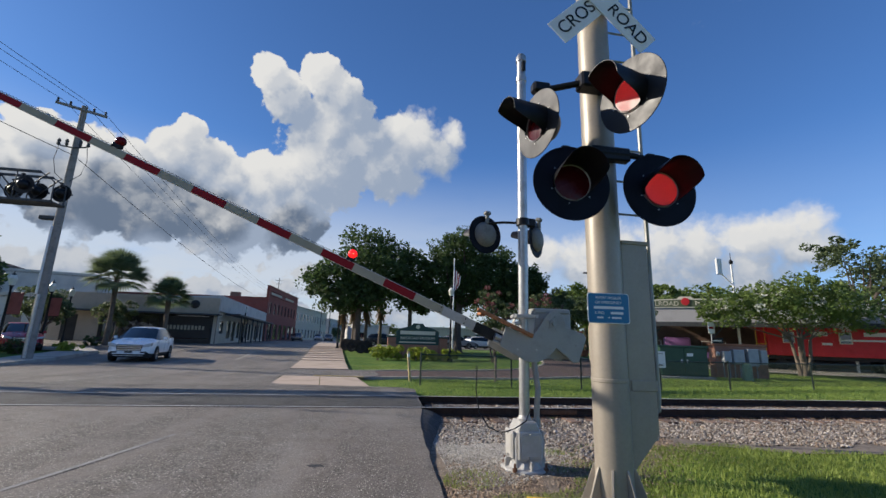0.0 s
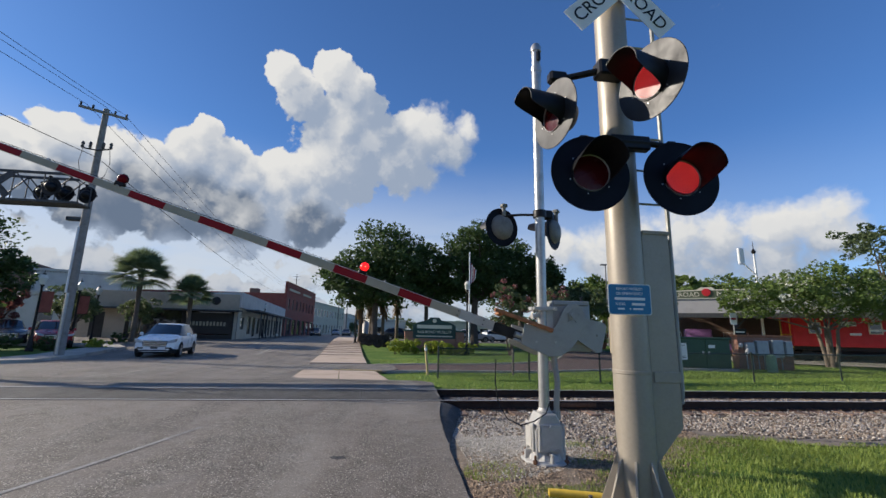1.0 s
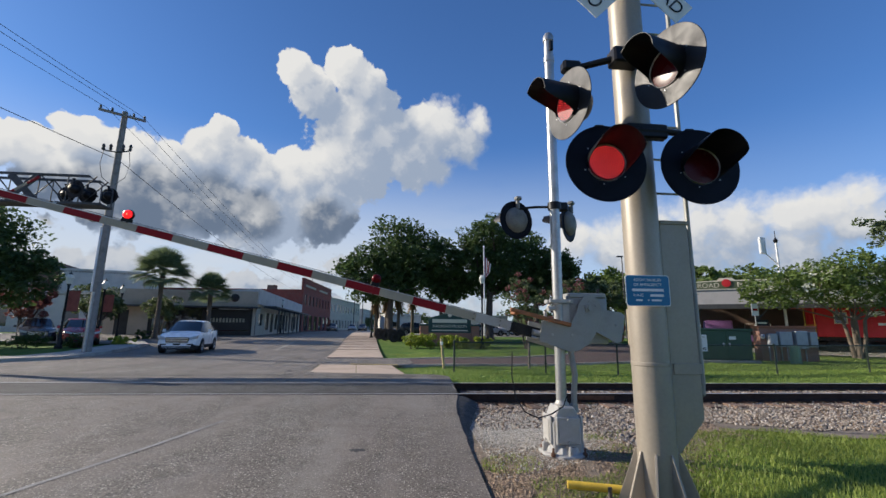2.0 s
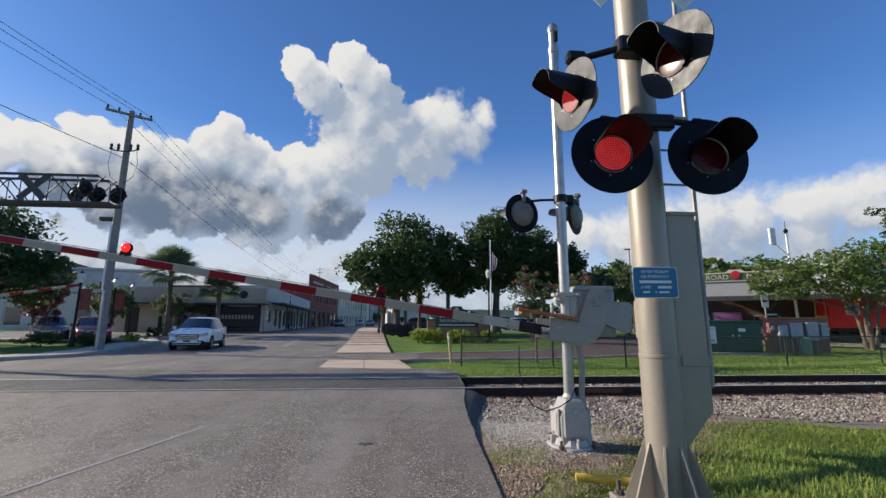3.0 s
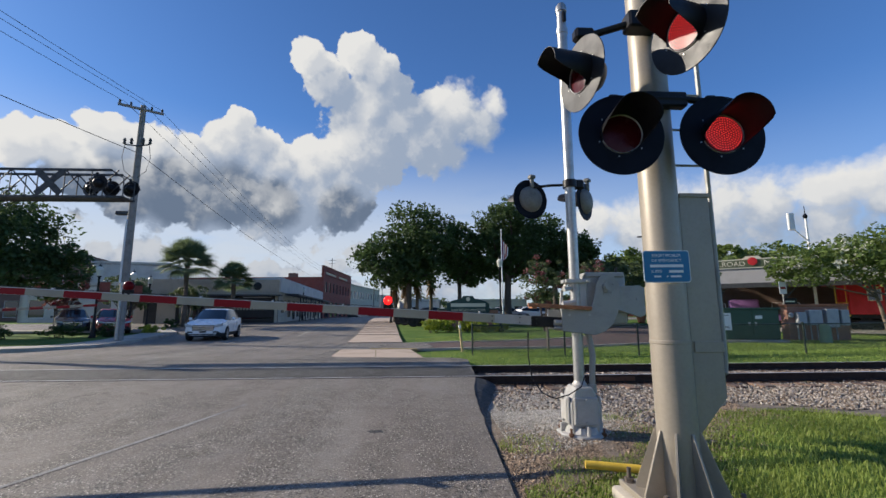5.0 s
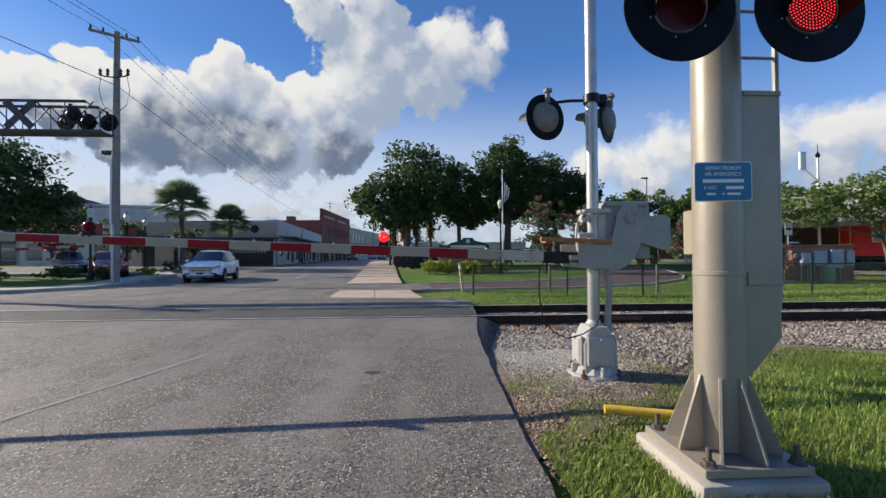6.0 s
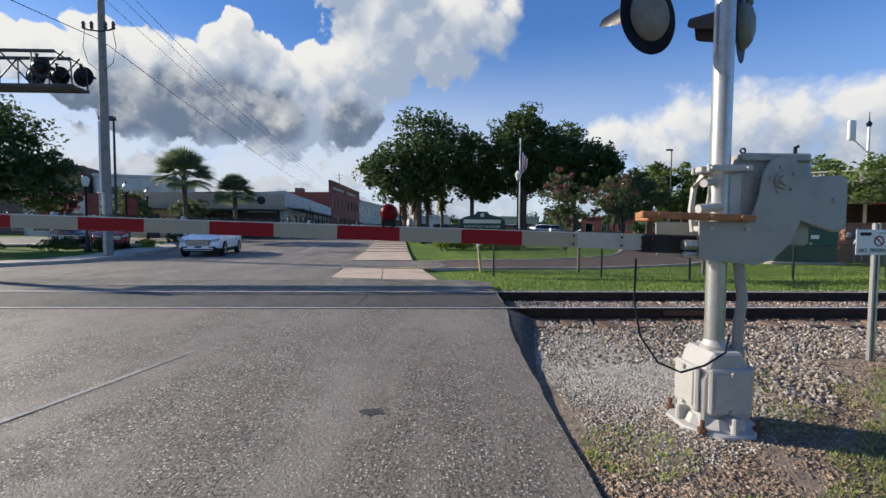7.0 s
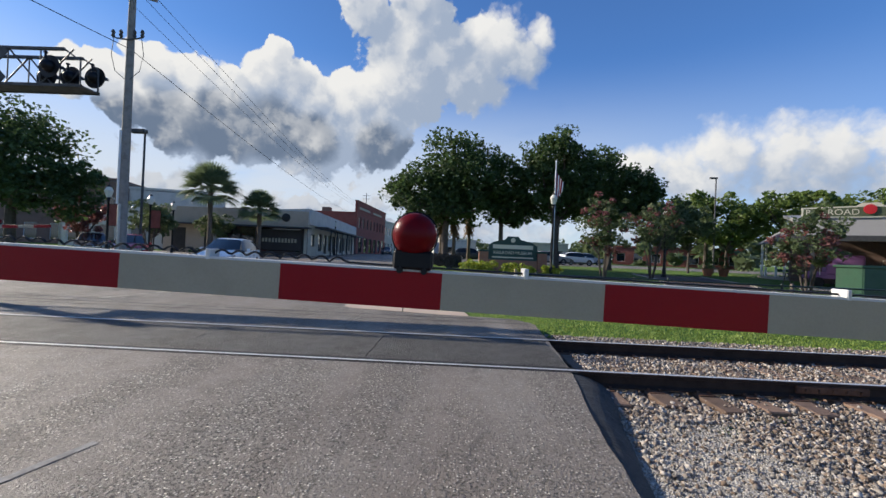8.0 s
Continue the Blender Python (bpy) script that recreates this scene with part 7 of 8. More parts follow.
METER_GREY = mat("meter_grey", (0.36, 0.38, 0.40), 0.5, 0.2, var=0.15, scale=4, bump=0.05)
STUB_GREEN = mat("pale_green_plastic", (0.22, 0.33, 0.20), 0.6, var=0.15, bump=0.05)
ROOF_RED = mat("red_tile_roof", (0.30, 0.09, 0.06), 0.8, var=0.2, scale=2, bump=0.2)
FLAG_RED = mat("flag_red", (0.40, 0.03, 0.04), 0.8, var=0.1)
FLAG_BLUE = mat("flag_blue", (0.03, 0.05, 0.20), 0.8, var=0.1)
WOOD = mat("grey_wood", (0.18, 0.15, 0.12), 0.85, var=0.3, scale=6, bump=0.3)


def chain_fence():
    """Low chain-link fence: posts, a top rail and woven wire."""
    ob = thing("chain_fence", None, "low dark green chain-link fence along the track", "fence")
    xs = [1.62, 4.6, 6.85, 9.8, 12.7, 17.2, 21.5, 26, 31]
    ys = [14.85, 14.6, 14.2, 14.3, 14.55, 15.4, 15.9, 16.3, 16.8]
    h = 0.98
    for x, y in zip(xs, ys):
        bm = bmesh.new()
        g = G(x, y)
        tube(bm, [(x, y, g - 0.05), (x, y, g + h)], 0.028, 8)
        ball(bm, (x, y, g + h), 0.035, 8)
        part("post", bm, FENCE, ob)
    for (xa, ya), (xb, yb) in zip(zip(xs, ys), list(zip(xs, ys))[1:]):
        bm = bmesh.new()
        tube(bm, [(xa, ya, G(xa, ya) + h - 0.03), (xb, yb, G(xb, yb) + h - 0.03)], 0.019, 7)
        part("rail", bm, FENCE, ob)
        a, b = Vector((xa, ya, 0)), Vector((xb, yb, 0))
        L = (b - a).length
        step, r = 0.075, 0.0042
        v, f = [], []
        n = int(L / step)
        t = (b - a).normalized()
        lo, hi = 0.10, h - 0.03
        side = Vector((-t.y, t.x, 0))
        for d in (1, -1):
            for i in range(-int((hi - lo) / step), n + int((hi - lo) / step)):
                u0, u1 = i * step, i * step + d * (hi - lo)
                z0, z1 = lo, hi
                if u0 < 0 or u0 > L:
                    uc = 0 if u0 < 0 else L
                    k = (uc - u0) / (u1 - u0)
                    if not 0 <= k <= 1:
                        continue
                    z0, u0 = lo + (hi - lo) * k, uc
                if u1 < 0 or u1 > L:
                    uc = 0 if u1 < 0 else L
                    k = (uc - u0) / (u1 - u0) if u1 != u0 else 0
                    if not 0 <= k <= 1:
                        continue
                    z1, u1 = z0 + (hi - z0) * k, uc
                p, q = a + t * u0, a + t * u1
                ga = G(xa, ya)
                base = len(v)
                up = Vector((0, 0, 1))
                w = (Vector((0, 0, 1)) * abs(u1 - u0) + t * -(u1 - u0) * 0.0).normalized() * r * 1.4 if abs(u1 - u0) > 0.01 else t * r
                for e in (p + up * (ga + z0), q + up * (ga + z1)):
                    e = e + side * 0.004 * d
                    v += [tuple(e - w), tuple(e + side * r * 1.2), tuple(e + w), tuple(e - side * r * 1.2)]
                for k in range(4):
                    f.append((base + k, base + (k + 1) % 4, base + 4 + (k + 1) % 4, base + 4 + k))
        raw("wire_mesh", v, f, FENCE, ob)


chain_fence()
for x, y, h, mt, lab, lean in ((1.42, 16.2, 1.05, YELLOW_WORN, "leaning pale yellow marker post in the grass", 6), (4.62, 16.5, 0.95, WOOD, "grey wooden post in the grass", 0), (8.0, 15.4, 1.0, WOOD, "grey wooden post in the grass", 0)):
    ob = thing("marker_post", pose(x, y, G(x, y) - 0.03, 0, -lean, 0), lab, "post")
    bm = bmesh.new()
    lathe(bm, [(0, 0), (0.045, 0), (0.045, h - 0.04), (0.03, h), (0, h)], 12)
    part("shaft", bm, mt, ob)
    bm = bmesh.new()
    lathe(bm, [(0.047, h * 0.8), (0.049, h * 0.81), (0.049, h * 0.9), (0.047, h * 0.91)], 12)
    part("band", bm, WHITE if mt is not WOOD else WOOD, ob)


# yellow pipe in the grass behind the mast
ob = thing("yellow_pipe", None, "yellow painted steel pipe lying in the grass", "pipe")
bm = bmesh.new()
tube(bm, [(1.37, 4.53, 0.17), (1.45, 4.51, 0.17), (2.15, 4.30, 0.16)], 0.034, 12)
part("pipe", bm, YELLOW, ob)
bm = bmesh.new()
tube(bm, [(2.12, 4.31, 0.16), (2.26, 4.27, 0.155)], 0.042, 12)
tube(bm, [(1.9, 4.37, 0.04), (1.9, 4.37, 0.15)], 0.02, 8)
part("end_cap", bm, BLACK, ob)

# warning notice on a steel post by the track
ob = thing("warning_sign", pose(4.65, 7.4, G(4.65, 7.4)), "white no-trespassing sign on a steel post", "sign")
bm = bmesh.new()
for s in (-1, 1):
    box(bm, (s * 0.022 - 0.012, -0.02, -0.1), (s * 0.022 + 0.012, 0.02, 1.5), 0.003)
box(bm, (-0.03, 0.0, -0.1), (0.03, 0.012, 1.5))
part("post", bm, GALV, ob)
bm = bmesh.new()
box(bm, (-0.25, -0.03, 1.16), (0.25, -0.024, 1.43), 0.002)
board = part("board", bm, WHITE, ob, "white sign board")
writing("lettering", "NO  TRESPASSING", 0.06, pose(0, -0.033, 1.205, 90), BLACK, board, fit=0.43)
bm = bmesh.new()
box(bm, (-0.21, -0.034, 1.365), (-0.09, -0.0305, 1.40))
box(bm, (0.0, -0.034, 1.39), (0.21, -0.0305, 1.397))
part("text_bar", bm, BLACK, board)
bm = bmesh.new()
lathe(bm, [(0.044, 0), (0.055, 0), (0.055, 0.004), (0.044, 0.004), (0.044, 0)], 28, pose(0, -0.0305, 1.31, 90))
box(bm, (-0.047, -0.0345, -0.005), (0.047, -0.031, 0.005), 0, m=pose(0, 0, 1.31, 0, 45, 0))
part("prohibition_ring", bm, RED_SHEET, board)

# pad-mounted transformer
ob = thing("transformer", pose(15.25, 20.4, G(15, 20), 0, 0, -8) @ Matrix.Diagonal((1.4, 1.0, 1.0, 1.0)), "dark green pad-mounted transformer box on lawn", "transformer")
bm = bmesh.new()
box(bm, (-1.0, -0.75, -0.1), (1.0, 0.85, 0.1), 0.02)
part("pad", bm, CONCRETE, ob)
bm = bmesh.new()
box(bm, (-0.85, -0.55, 0.1), (0.85, 0.75, 1.5), 0.03)
box(bm, (-0.9, -0.6, 1.46), (0.9, 0.8, 1.56), 0.02)
part("tank", bm, GREEN_STEEL, ob)
for s in (-1, 1):
    bm = bmesh.new()
    box(bm, (s * 0.42 - 0.41, -0.575, 0.16), (s * 0.42 + 0.41, -0.545, 1.42), 0.008)
    d = part("door", bm, GREEN_STEEL, ob)
    bm = bmesh.new()
    box(bm, (s * 0.1 - 0.03, -0.6, 0.75), (s * 0.1 + 0.03, -0.574, 0.9), 0.006)
    part("handle", bm, GALV, d)
bm = bmesh.new()
box(bm, (0.1, -0.58, 1.05), (0.32, -0.576, 1.2))
part("label_plate", bm, WHITE, ob)

# brick wall that carries electric meters
ob = thing("meter_wall", pose(19.5, 21.0, G(19, 21), 0, 0, -6) @ Matrix.Diagonal((0.84, 1.0, 1.0, 1.0)), "tan brick wall with grey electric meter cabinets", "utility wall")
bm = bmesh.new()
box(bm, (-1.7, 0, -0.05), (1.7, 0.5, 1.62))
part("brickwork", bm, METER_BRICK, ob, smooth=None)
bm = bmesh.new()
box(bm, (-1.75, -0.05, 1.62), (1.75, 0.55, 1.74), 0.01)
part("coping", bm, TERRACOTTA, ob)
for i, (x, w, z0, z1) in enumerate(((-1.1, 0.5, 0.75, 1.35), (-0.35, 0.75, 0.7, 1.45), (0.6, 0.7, 0.6, 1.5), (1.3, 0.45, 0.7, 1.45))):
    bm = bmesh.new()
    box(bm, (x - w / 2, -0.25, z0), (x + w / 2, -0.005, z1), 0.02)
    c = part("meter_cabinet", bm, METER_GREY, ob)
    bm = bmesh.new()
    box(bm, (x - w / 2 + 0.05, -0.262, z0 + 0.05), (x + w / 2 - 0.05, -0.248, z1 - 0.05), 0.006)
    part("cabinet_door", bm, METER_GREY, c)
for i in range(7):
    bm = bmesh.new()
    x = -1.3 + 0.36 * i
    tube(bm, [(x, -0.1, -0.05), (x, -0.1, 0.75)], 0.03, 7)
    part("conduit", bm, METER_GREY, ob)
bm = bmesh.new()
lathe(bm, [(0, 0), (0.13, 0), (0.13, 0.05), (0.09, 0.1), (0, 0.12)], 14, pose(-1.55, -0.01, 1.2, 90))
part("round_meter", bm, METER_GREY, ob)
ob = thing("vent_stub", pose(18.1, 19.3, G(18, 19)), "pale green plastic stub pipe in the grass", "pipe")
bm = bmesh.new()
lathe(bm, [(0, -0.05), (0.22, -0.05), (0.20, 0.7), (0.17, 0.78), (0, 0.8)], 16)
part("stub", bm, STUB_GREEN, ob)


def museum():
    ob = thing("museum_pavilion", None, "open-sided museum pavilion with grey roof and painted sign", "building")
    A, B = Vector((22.2, 33.0)), Vector((33.5, 25.5))
    t = (B - A).normalized()
    s = Vector((-t.y, t.x))
    ang = math.degrees(math.atan2(t.y, t.x))
    m = pose(A.x, A.y, G(24, 30), 0, 0, ang)
    L = (B - A).length + 6
    bm = bmesh.new()
    slab(bm, [(-0.9, 3.35), (0.0, 4.55), (9.0, 5.6), (9.0, 5.4), (0.05, 4.35), (-0.7, 3.3)], -0.5, L, "x")
    r = part("roof", bm, ROOF_METAL, ob, smooth=None)
    r.matrix_basis = m
    bm = bmesh.new()
    box(bm, (-0.6, -0.95, 3.05), (L, -0.8, 3.4), 0.01)
    r = part("fascia", bm, DARK_STEEL, ob)
    r.matrix_basis = m
    for i in range(2):
        bm = bmesh.new()
        box(bm, (0.4 + 4.2 * i, -0.5, 0), (0.6 + 4.2 * i, -0.3, 3.3), 0.01)
        tube(bm, [(0.5 + 4.2 * i, -0.4, 2.2), (1.4 + 4.2 * i, -0.4, 3.2)], 0.06, 6)
        p = part("post", bm, DARK_STEEL, ob)
        p.matrix_basis = m
    bm = bmesh.new()
    box(bm, (0, 8.6, 0), (L, 8.9, 5.3))
    p = part("back_wall", bm, STUCCO_BROWN, ob)
    p.matrix_basis = m
    bm = bmesh.new()
    box(bm, (-0.5, -0.6, -0.08), (L, 8.9, 0.06))
    p = part("floor_slab", bm, CONCRETE, ob)
    p.matrix_basis = m
    # sign along the ridge of the eaves
    bm = bmesh.new()
    W = 9.2
    slab(bm, [(0.4, 4.1), (0.4, 4.75), (3.0, 4.82), (3.2, 5.0), (4.0, 5.0), (4.2, 4.82), (W, 4.8), (W, 4.1)], -0.32, -0.24, "y")
    sign = part("sign_board", bm, GOLD, ob, "green painted sign reading RAILROAD MUSEUM")
    sign.matrix_basis = m @ pose(-0.5, 0.15, 0.45)
    bm = bmesh.new()
    slab(bm, [(0.5, 4.18), (0.5, 4.67), (3.0, 4.74), (3.3, 4.76), (3.9, 4.76), (4.2, 4.74), (W - 0.1, 4.72), (W - 0.1, 4.18)], -0.335, -0.322, "y")
    part("sign_field", bm, OLIVE, sign)
    writing("lettering", "RAILROAD", 0.5, pose(1.87, -0.345, 4.43, 90), GOLD, sign, fit=2.5)
    writing("lettering", "MUSEUM", 0.5, pose(5.6, -0.345, 4.45, 90), GOLD, sign, fit=2.6)
    bm = bmesh.new()
    lathe(bm, [(0, 0), (0.3, 0), (0.3, 0.05), (0, 0.06)], 16, pose(3.6, -0.34, 4.6, 90))
    part("emblem", bm, CABOOSE_RED, sign, "red round emblem")
    # what stands under the roof
    bm = bmesh.new()
    box(bm, (1.6, 3.4, 0.9), (3.6, 5.4, 2.3), 0.15, seg=2)
    box(bm, (0.4, 3.5, 0.6), (6.5, 5.3, 1.1), 0.05)
    loco = thing("small_locomotive", m, "small purple locomotive on show under a roof", "locomotive")
    part("cab", bm, PURPLE, loco)
    for i in range(4):
        bm = bmesh.new()
        cyl(bm, (1.2 + 1.4 * i, 3.35, 0.36), (1.2 + 1.4 * i, 3.5, 0.36), 0.36, n=18)
        part("wheel", bm, BLACK_MATT, loco)
    bm = bmesh.new()
    for x in (0.6, 4.4, 5.4):
        tube(bm, [(x, 3.45, 0.9), (x, 3.45, 2.0), (x + 0.7, 3.45, 2.0), (x + 0.7, 3.45, 0.9)], 0.025, 6)
    part("handrail", bm, WHITE, loco)


museum()


def caboose(m, material, label, L=9.5):
    ob = thing("railway_caboose", m, label, "railway car")
    bm = bmesh.new()
    box(bm, (0, -1.4, 1.1), (L, 1.4, 3.2), 0.05)
    part("body", bm, material, ob)
    bm = bmesh.new()
    slab(bm, [(-1.55, 3.18), (-1.2, 3.42), (0, 3.55), (1.2, 3.42), (1.55, 3.18)], -0.8, L + 0.8, "x")
    part("roof", bm, material, ob)
    bm = bmesh.new()
    box(bm, (L * 0.4, -0.9, 3.4), (L * 0.6, 0.9, 4.2), 0.06)
    part("cupola", bm, material, ob)
    for i in range(int(L / 0.35)):
        bm = bmesh.new()
        box(bm, (0.1 + 0.35 * i, -1.412, 1.15), (0.13 + 0.35 * i, -1.398, 3.15))
        part("seam", bm, material, ob)
    for x in (1.0, L - 1.6, L * 0.45):
        bm = bmesh.new()
        box(bm, (x, -1.42, 2.05), (x + 0.6, -1.395, 2.75))
        w = part("window", bm, WINDOW, ob)
        bm = bmesh.new()
        for lo, hi in (((x - 0.06, 2.0), (x + 0.66, 2.05)), ((x - 0.06, 2.75), (x + 0.66, 2.8)), ((x - 0.06, 2.0), (x, 2.8)), ((x + 0.6, 2.0), (x + 0.66, 2.8))):
            box(bm, (lo[0], -1.44, lo[1]), (hi[0], -1.4, hi[1]))
        part("window_frame", bm, GOLD, w)
    for x, w, z, h in ((2.7, 0.9, 2.55, 0.3), (5.6, 2.2, 2.55, 0.28), (3.2, 0.6, 1.9, 0.16), (4.2, 2.8, 2.2, 0.12)):
        bm = bmesh.new()
        box(bm, (x, -1.425, z), (x + w, -1.403, z + h))
        part("lettering_bar", bm, WHITE, ob)
    for x in (-0.7, L + 0.05):
        bm = bmesh.new()
        box(bm, (x, -1.3, 0.95), (x + 0.7, 1.3, 1.08))
        for u in (x + 0.05, x + 0.6):
            tube(bm, [(u, -1.25, 1.05), (u, -1.25, 3.2)], 0.03, 6)
        tube(bm, [(x, -1.25, 1.9), (x + 0.7, -1.25, 1.9)], 0.025, 6)
        part("platform", bm, YELLOW, ob, "yellow railed end platform")
    bm = bmesh.new()
    box(bm, (0, -1.2, 0.85), (L, 1.2, 1.1))
    for c in (1.6, L - 1.6):
        box(bm, (c - 1.1, -1.0, 0.35), (c + 1.1, 1.0, 0.75), 0.05)
    part("underframe", bm, BLACK_MATT, ob)
    for c in (1.6, L - 1.6):
        for d in (-0.8, 0.8):
            bm = bmesh.new()
            cyl(bm, (c + d, -1.05, 0.42), (c + d, -0.9, 0.42), 0.42, n=20)
            cyl(bm, (c + d, 0.9, 0.42), (c + d, 1.05, 0.42), 0.42, n=20)
            cyl(bm, (c + d, -0.9, 0.42), (c + d, 0.9, 0.42), 0.08, n=8)
            part("wheelset", bm, BLACK_MATT, ob)
    return ob


path = [(20.5, 31.0), (24.0, 28.6), (28.0, 25.9), (33.0, 22.6), (40.0, 18.2), (48.0, 13.5)]
v = [(x + k * 0.55, y + k * 0.85, G(x, y) + 0.05) for x, y in path for k in (-1, 1)]
tagged(raw("garden_path", v, [(2 * i, 2 * i + 2, 2 * i + 3, 2 * i + 1) for i in range(len(path) - 1)], CONCRETE), "pale concrete path before the display track", "path", kind="structure")
caboose(pose(30.1, 29.9, G(30, 30), 0, 0, -33), CABOOSE_RED, "bright red wooden caboose on a display track")
caboose(pose(39.0, 24.1, G(40, 24), 0, 0, -33), STUCCO_BROWN, "dark red freight car beside the caboose")


# museum sign on the lawn
ob = thing("museum_sign", pose(3.4, 32.6, G(3, 33) + 0.12), "dark green carved sign board on the lawn", "sign")
bm = bmesh.new()
slab(bm, [(-1.6, 0.85), (1.6, 0.85), (1.6, 1.8), (1.25, 2.02), (0.5, 2.2), (0.35, 2.4), (-0.35, 2.4), (-0.5, 2.2), (-1.25, 2.02), (-1.6, 1.8)], -0.06, 0.06, "y", bevel=0.015)
board = part("board", bm, SIGN_GREEN, ob)
bm = bmesh.new()
box(bm, (-1.3, -0.075, 1.58), (1.3, -0.062, 1.84))
part("lettering_bar", bm, GOLD, board)
writing("lettering", "RAILROAD MUSEUM", 0.28, pose(0, -0.07, 1.32, 90), GOLD, board, fit=2.5, extrude=0.004)
bm = bmesh.new()
box(bm, (-1.35, -0.075, 0.98), (1.35, -0.062, 1.06))
part("lettering_bar", bm, GOLD, board)
bm = bmesh.new()
lathe(bm, [(0, 0), (0.15, 0), (0.15, 0.03), (0, 0.03)], 16, pose(0, -0.06, 2.15, 90))
part("emblem", bm, GOLD, board)
for s in (-1, 1):
    bm = bmesh.new()
    box(bm, (s * 1.9 - 0.3, -0.3, -0.1), (s * 1.9 + 0.3, 0.3, 1.35), 0.01)
    p = part("pier", bm, METER_BRICK, ob, "brick pier")
    bm = bmesh.new()
    box(bm, (s * 1.9 - 0.36, -0.36, 1.35), (s * 1.9 + 0.36, 0.36, 1.47), 0.015)
    part("cap", bm, SIGN_GREEN, p)
bm = bmesh.new()
box(bm, (-1.6, -0.2, -0.1), (1.6, 0.2, 0.85), 0.01)
part("plinth", bm, METER_BRICK, ob)

# wheelsets on show
for i, (x, y, a) in enumerate(((-0.55, 38.8, 70), (-1.4, 41.2, 68), (-2.0, 43.2, 66))):
    ob = thing("railway_wheelset", pose(x, y, G(x, y), 0, 0, a), "black iron railway wheelset on the lawn", "wheelset", "wheelsets on show")
    for s in (-1, 1):
        bm = bmesh.new()
        lathe(bm, [(0.0, -0.05), (0.12, -0.06), (0.14, -0.02), (0.36, -0.01), (0.40, -0.06), (0.5, -0.06), (0.5, 0.05), (0.55, 0.06), (0.55, 0.09), (0.4, 0.09), (0.36, 0.03), (0.14, 0.04), (0.12, 0.1), (0, 0.1)], 30, pose(0.75 * s, 0, 0.53, 0, -90 * s, 0))
        part("wheel", bm, BLACK_MATT, ob)
    bm = bmesh.new()
    cyl(bm, (-0.95, 0, 0.53), (0.95, 0, 0.53), 0.085, n=14)
    part("axle", bm, BLACK_MATT, ob)

# flagpole with a hanging flag
ob = thing("flagpole", pose(6.1, 33.0, G(6, 33)), "white flagpole with a hanging striped flag", "flagpole")
bm = bmesh.new()
tube(bm, [(0, 0, -0.1), (0, 0, 7.6)], [0.06, 0.035], 10)
ball(bm, (0, 0, 7.65), 0.07, 10)
part("pole", bm, WHITE, ob)
for i in range(7):
    bm = bmesh.new()
    z0 = 6.9
    pts = [(0.05 + 0.075 * i + 0.02 * math.sin(i * 2), 0.05 * math.sin(i * 1.9), z0 - 0.10 * i), (0.06 + 0.06 * i, 0.07 * math.sin(i * 1.7 + 1), z0 - 0.9 - 0.06 * i), (0.05 + 0.05 * i, 0.05 * math.sin(i * 1.3), z0 - 1.75 + 0.05 * i)]
    tube(bm, pts, 0.045, 6)
    part("flag_fold", bm, (FLAG_BLUE if i == 0 else (FLAG_RED if i % 2 else WHITE)), ob, "fold of a red, white and blue flag")

# further things across the lawn
ob = thing("gazebo", pose(29.1, 42.6, G(29, 42)), "small open gazebo with a grey roof", "gazebo")
bm = bmesh.new()
lathe(bm, [(2.6, 3.0), (2.5, 3.15), (0.3, 4.7), (0, 4.8)], 8)
part("roof", bm, ROOF_GREY, ob, smooth=None)
for i in range(8):
    bm = bmesh.new()
    a = radians(45 * i + 22.5)
    cyl(bm, (2.2 * math.cos(a), 2.2 * math.sin(a), 0), (2.2 * math.cos(a), 2.2 * math.sin(a), 3.05), 0.09, n=8)
    part("post", bm, WHITE, ob)
bm = bmesh.new()
cyl(bm, (0, 0, -0.1), (0, 0, 0.2), 2.5, n=8)
part("floor", bm, CONCRETE, ob)
row_building("low_shop", (8, 92), (22, 90), 10, 0.3, 4.2, CREAM, "low cream building with a red roof line", [(1.2, 2.8)], 6)
row_building("low_shop", (33, 96), (54, 86), 10, 0.3, 4.4, RED_BRICK, "low orange-red brick building across the lot", [(1.2, 3.0)], 7)
row_building("low_shop", (-4, 96), (4, 98), 10, 0.3, 4.4, STUCCO_LIGHT, "low grey building beyond the lot", [(1.2, 2.8)], 8)
lot = [(y, 0.0 if y < 60 else -4, 60) for y in (54, 58, 62, 66, 70, 74)]
tagged(strip("parking_lot", lot, ASPHALT, lambda x, y: land(x, y) + 0.0, 8), "grey asphalt parking lot behind the lawn", "road", kind="structure")
for i, (x, y) in enumerate(((25.2, 37), (28.0, 36.0))):
    ob = thing("bench", pose(x, y, G(x, y), 0, 0, -20), "dark wooden picnic bench on the lawn", "bench")
    bm = bmesh.new()
    box(bm, (-0.9, -0.35, 0.70), (0.9, 0.35, 0.76), 0.01)
    part("top", bm, WOOD, ob)
    for s in (-1, 1):
        bm = bmesh.new()
        box(bm, (-0.9, s * 0.75 - 0.14, 0.42), (0.9, s * 0.75 + 0.14, 0.47), 0.01)
        part("seat", bm, WOOD, ob)
        bm = bmesh.new()
        tube(bm, [(s * 0.7, -0.75, -0.05), (s * 0.7, -0.2, 0.7)], 0.04, 6)
        tube(bm, [(s * 0.7, 0.75, -0.05), (s * 0.7, 0.2, 0.7)], 0.04, 6)
        part("leg", bm, WOOD, ob)
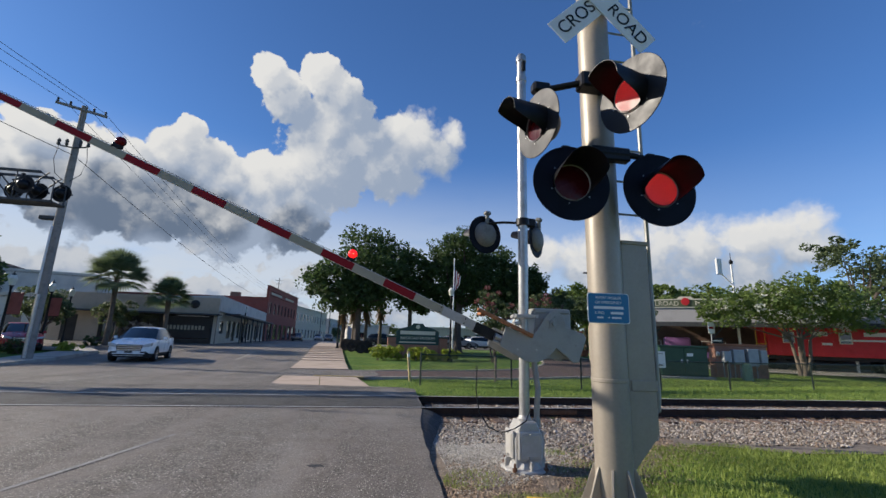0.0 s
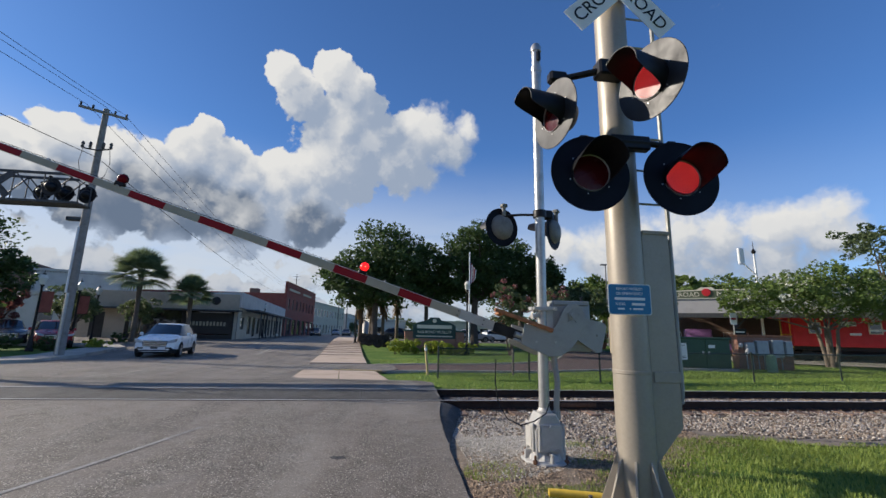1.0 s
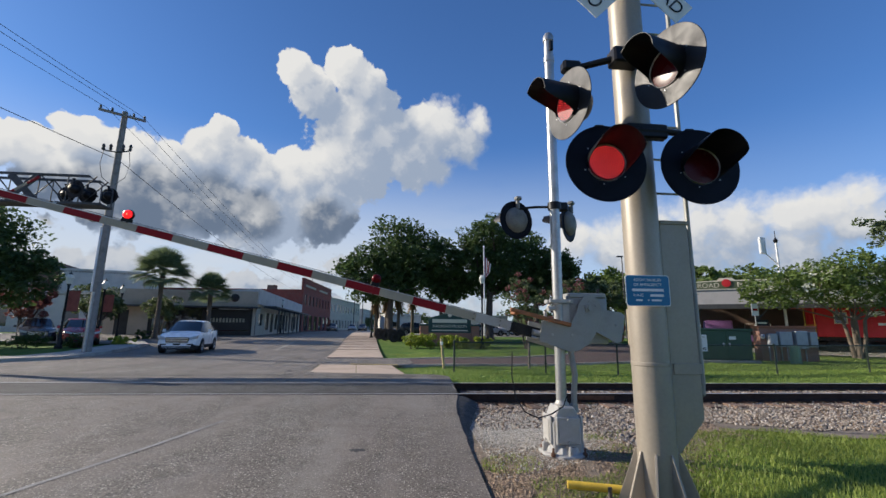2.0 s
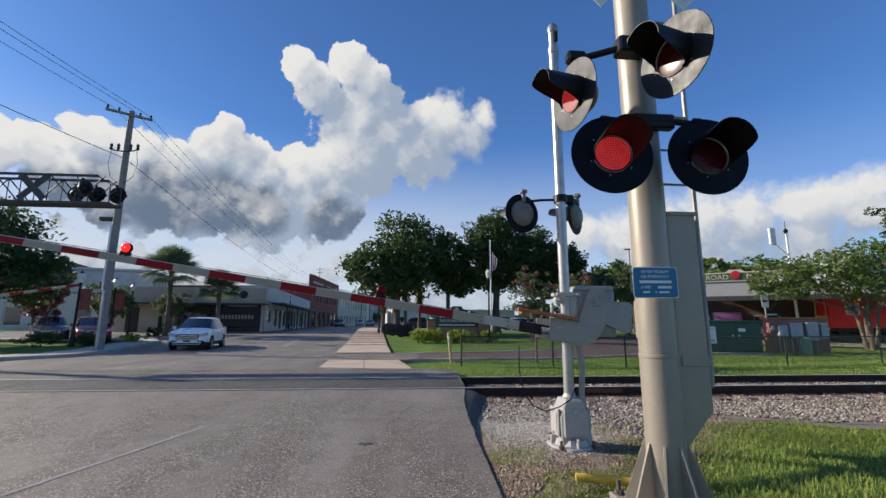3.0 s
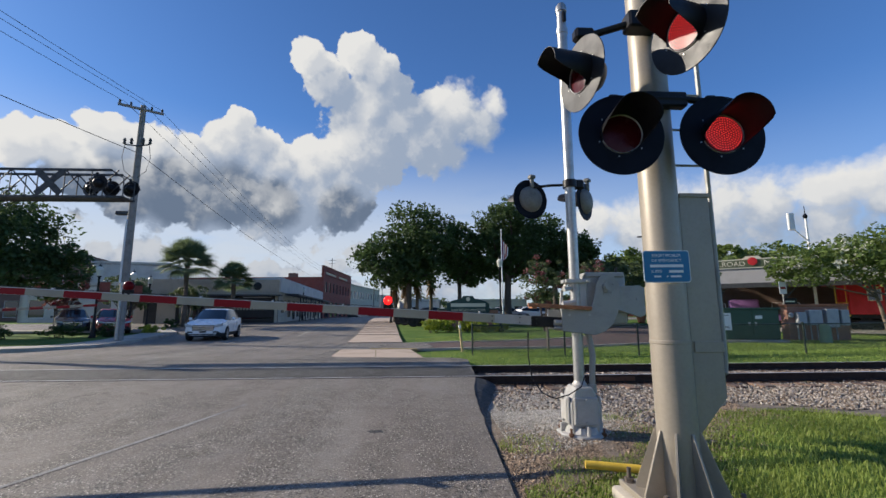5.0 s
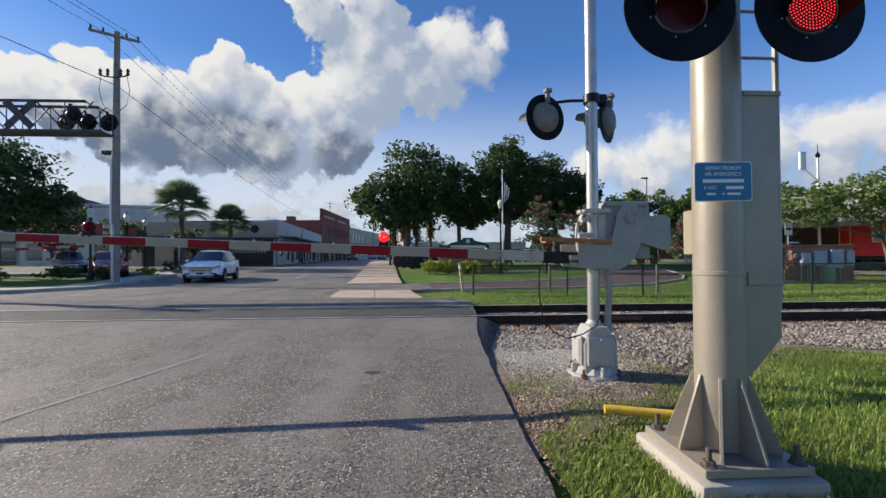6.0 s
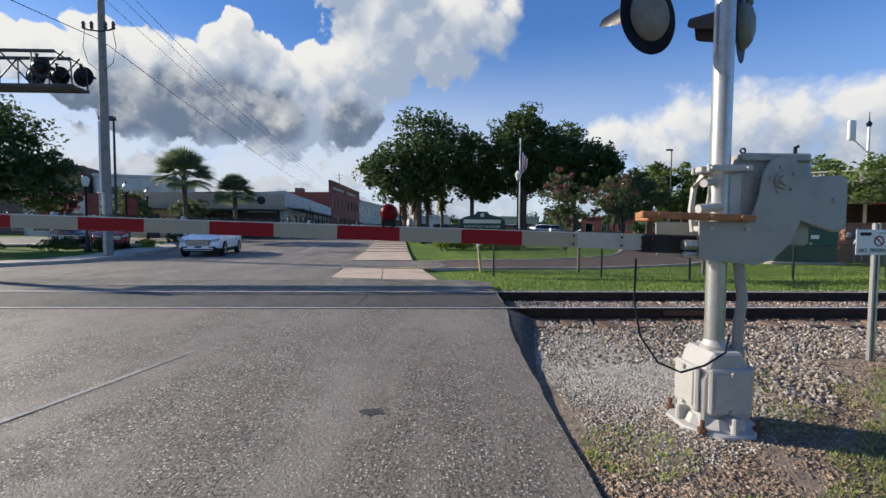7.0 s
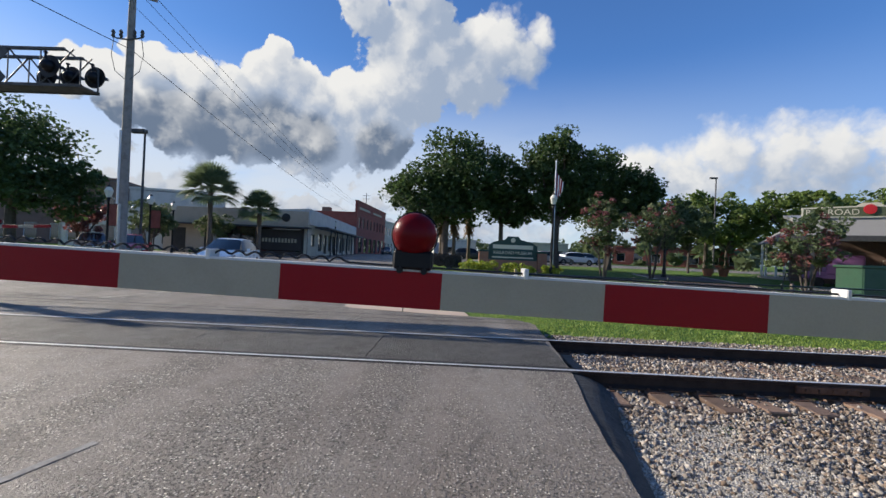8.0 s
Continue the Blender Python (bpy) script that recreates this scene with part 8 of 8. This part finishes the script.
# small crossbuck and a parking notice among the exhibits
ob = thing("display_crossbuck", pose(34.2, 26.5, G(34, 26)), "white post with a dark crossbuck among exhibits", "sign")
bm = bmesh.new()
tube(bm, [(0, 0, -0.1), (0, 0, 3.0)], 0.09, 8)
part("post", bm, WHITE, ob)
for s in (-1, 1):
    bm = bmesh.new()
    box(bm, (-0.65, -0.13, -0.12), (0.65, -0.1, 0.12), 0.002)
    p = part("blade", bm, DARK_STEEL, ob)
    p.matrix_basis = pose(0, -0.03 * (s > 0), 2.6, 0, 42 * s, 0)
for x, y, z, w, h, mt in ((21.0, 24.6, 2.75, 0.45, 0.7, WHITE), (22.6, 26.0, 2.0, 0.9, 0.4, BLACK)):
    ob = thing("notice_board", pose(x, y, G(x, y)), "small notice on a post before the museum", "sign")
    bm = bmesh.new()
    tube(bm, [(0, 0, -0.1), (0, 0, z + h / 2)], 0.03, 8)
    part("post", bm, GALV, ob)
    bm = bmesh.new()
    box(bm, (-w / 2, -0.05, z - h / 2), (w / 2, -0.035, z + h / 2), 0.004)
    b = part("board", bm, mt, ob)
    bm = bmesh.new()
    box(bm, (-w * 0.35, -0.056, z - h * 0.1), (w * 0.35, -0.051, z + h * 0.1))
    part("text_bar", bm, RED_SHEET if mt is WHITE else WHITE, b)
# tall clock-like lamp mast by the museum
ob = thing("display_signal", pose(28.2, 30.0, G(28, 30)), "white signal mast beside the museum", "railway signal")
bm = bmesh.new()
tube(bm, [(0, 0, -0.1), (0, 0, 8.2)], [0.1, 0.07], 8)
part("mast", bm, WHITE, ob)
bm = bmesh.new()
box(bm, (-1.4, -0.1, 7.2), (-0.9, 0.1, 8.5), 0.05)
tube(bm, [(-1.15, 0, 7.4), (0, 0, 6.4)], 0.05, 6)
part("signal_arm", bm, WHITE, ob)
bm = bmesh.new()
lathe(bm, [(0.1, 8.1), (0.16, 8.3), (0.03, 8.5), (0.02, 9.0), (0, 9.1)], 8)
part("finial", bm, BLACK, ob)


# ---- what moves ----
HALF = 0.6425  # length of one flash


def flash(ob, phase, off, on):
    """The source stands behind its dark lens while out, and before it while lit."""
    rows, t, lit = [(0.0, on if phase else off)], 0.18, not phase
    while t < 8.0:
        rows += [(t - 0.034, off if lit else on), (t, on if lit else off)]
        t, lit = t + HALF, not lit
    rows.append((8.0, rows[-1][1]))
    walk(ob, rows)


def motions():
    swing = [(0.0, 22.95), (0.5, 20.4), (1.0, 17.95), (1.5, 15.65), (2.2, 12.5), (2.8, 10.0), (3.0, 9.05), (3.5, 6.9), (4.0, 5.18), (4.5, 4.1), (5.0, 3.45), (5.5, 2.95), (6.0, 2.35), (6.5, 1.8), (7.0, 1.65), (7.5, 1.5), (8.0, 1.4)]
    walk(GATE, [(t, pose(*HUB, 0, a, 1.22)) for t, a in swing])
    fall = [(0.0, -72), (1.0, -62), (1.5, -50), (2.2, -30), (2.8, -14), (3.2, -5), (3.6, -3), (8.0, -2.5)]
    walk(FAR_GATE, [(t, pose(-18.6, 14.9, 1.35, 0, a, 0)) for t, a in fall])
    for ob in FLASH_LEFT:
        flash(ob, False, pose(0, 0.03, 0), pose(0, -0.016, 0))
    for ob in FLASH_RIGHT:
        flash(ob, True, pose(0, 0.03, 0), pose(0, -0.016, 0))
    for ob, x, z in GATE_RIGHT:
        flash(ob, True, pose(x, 0, z), pose(x, -0.052, z))
    for ob, x, z in GATE_LEFT:
        flash(ob, False, pose(x, 0, z), pose(x, -0.052, z))


motions()
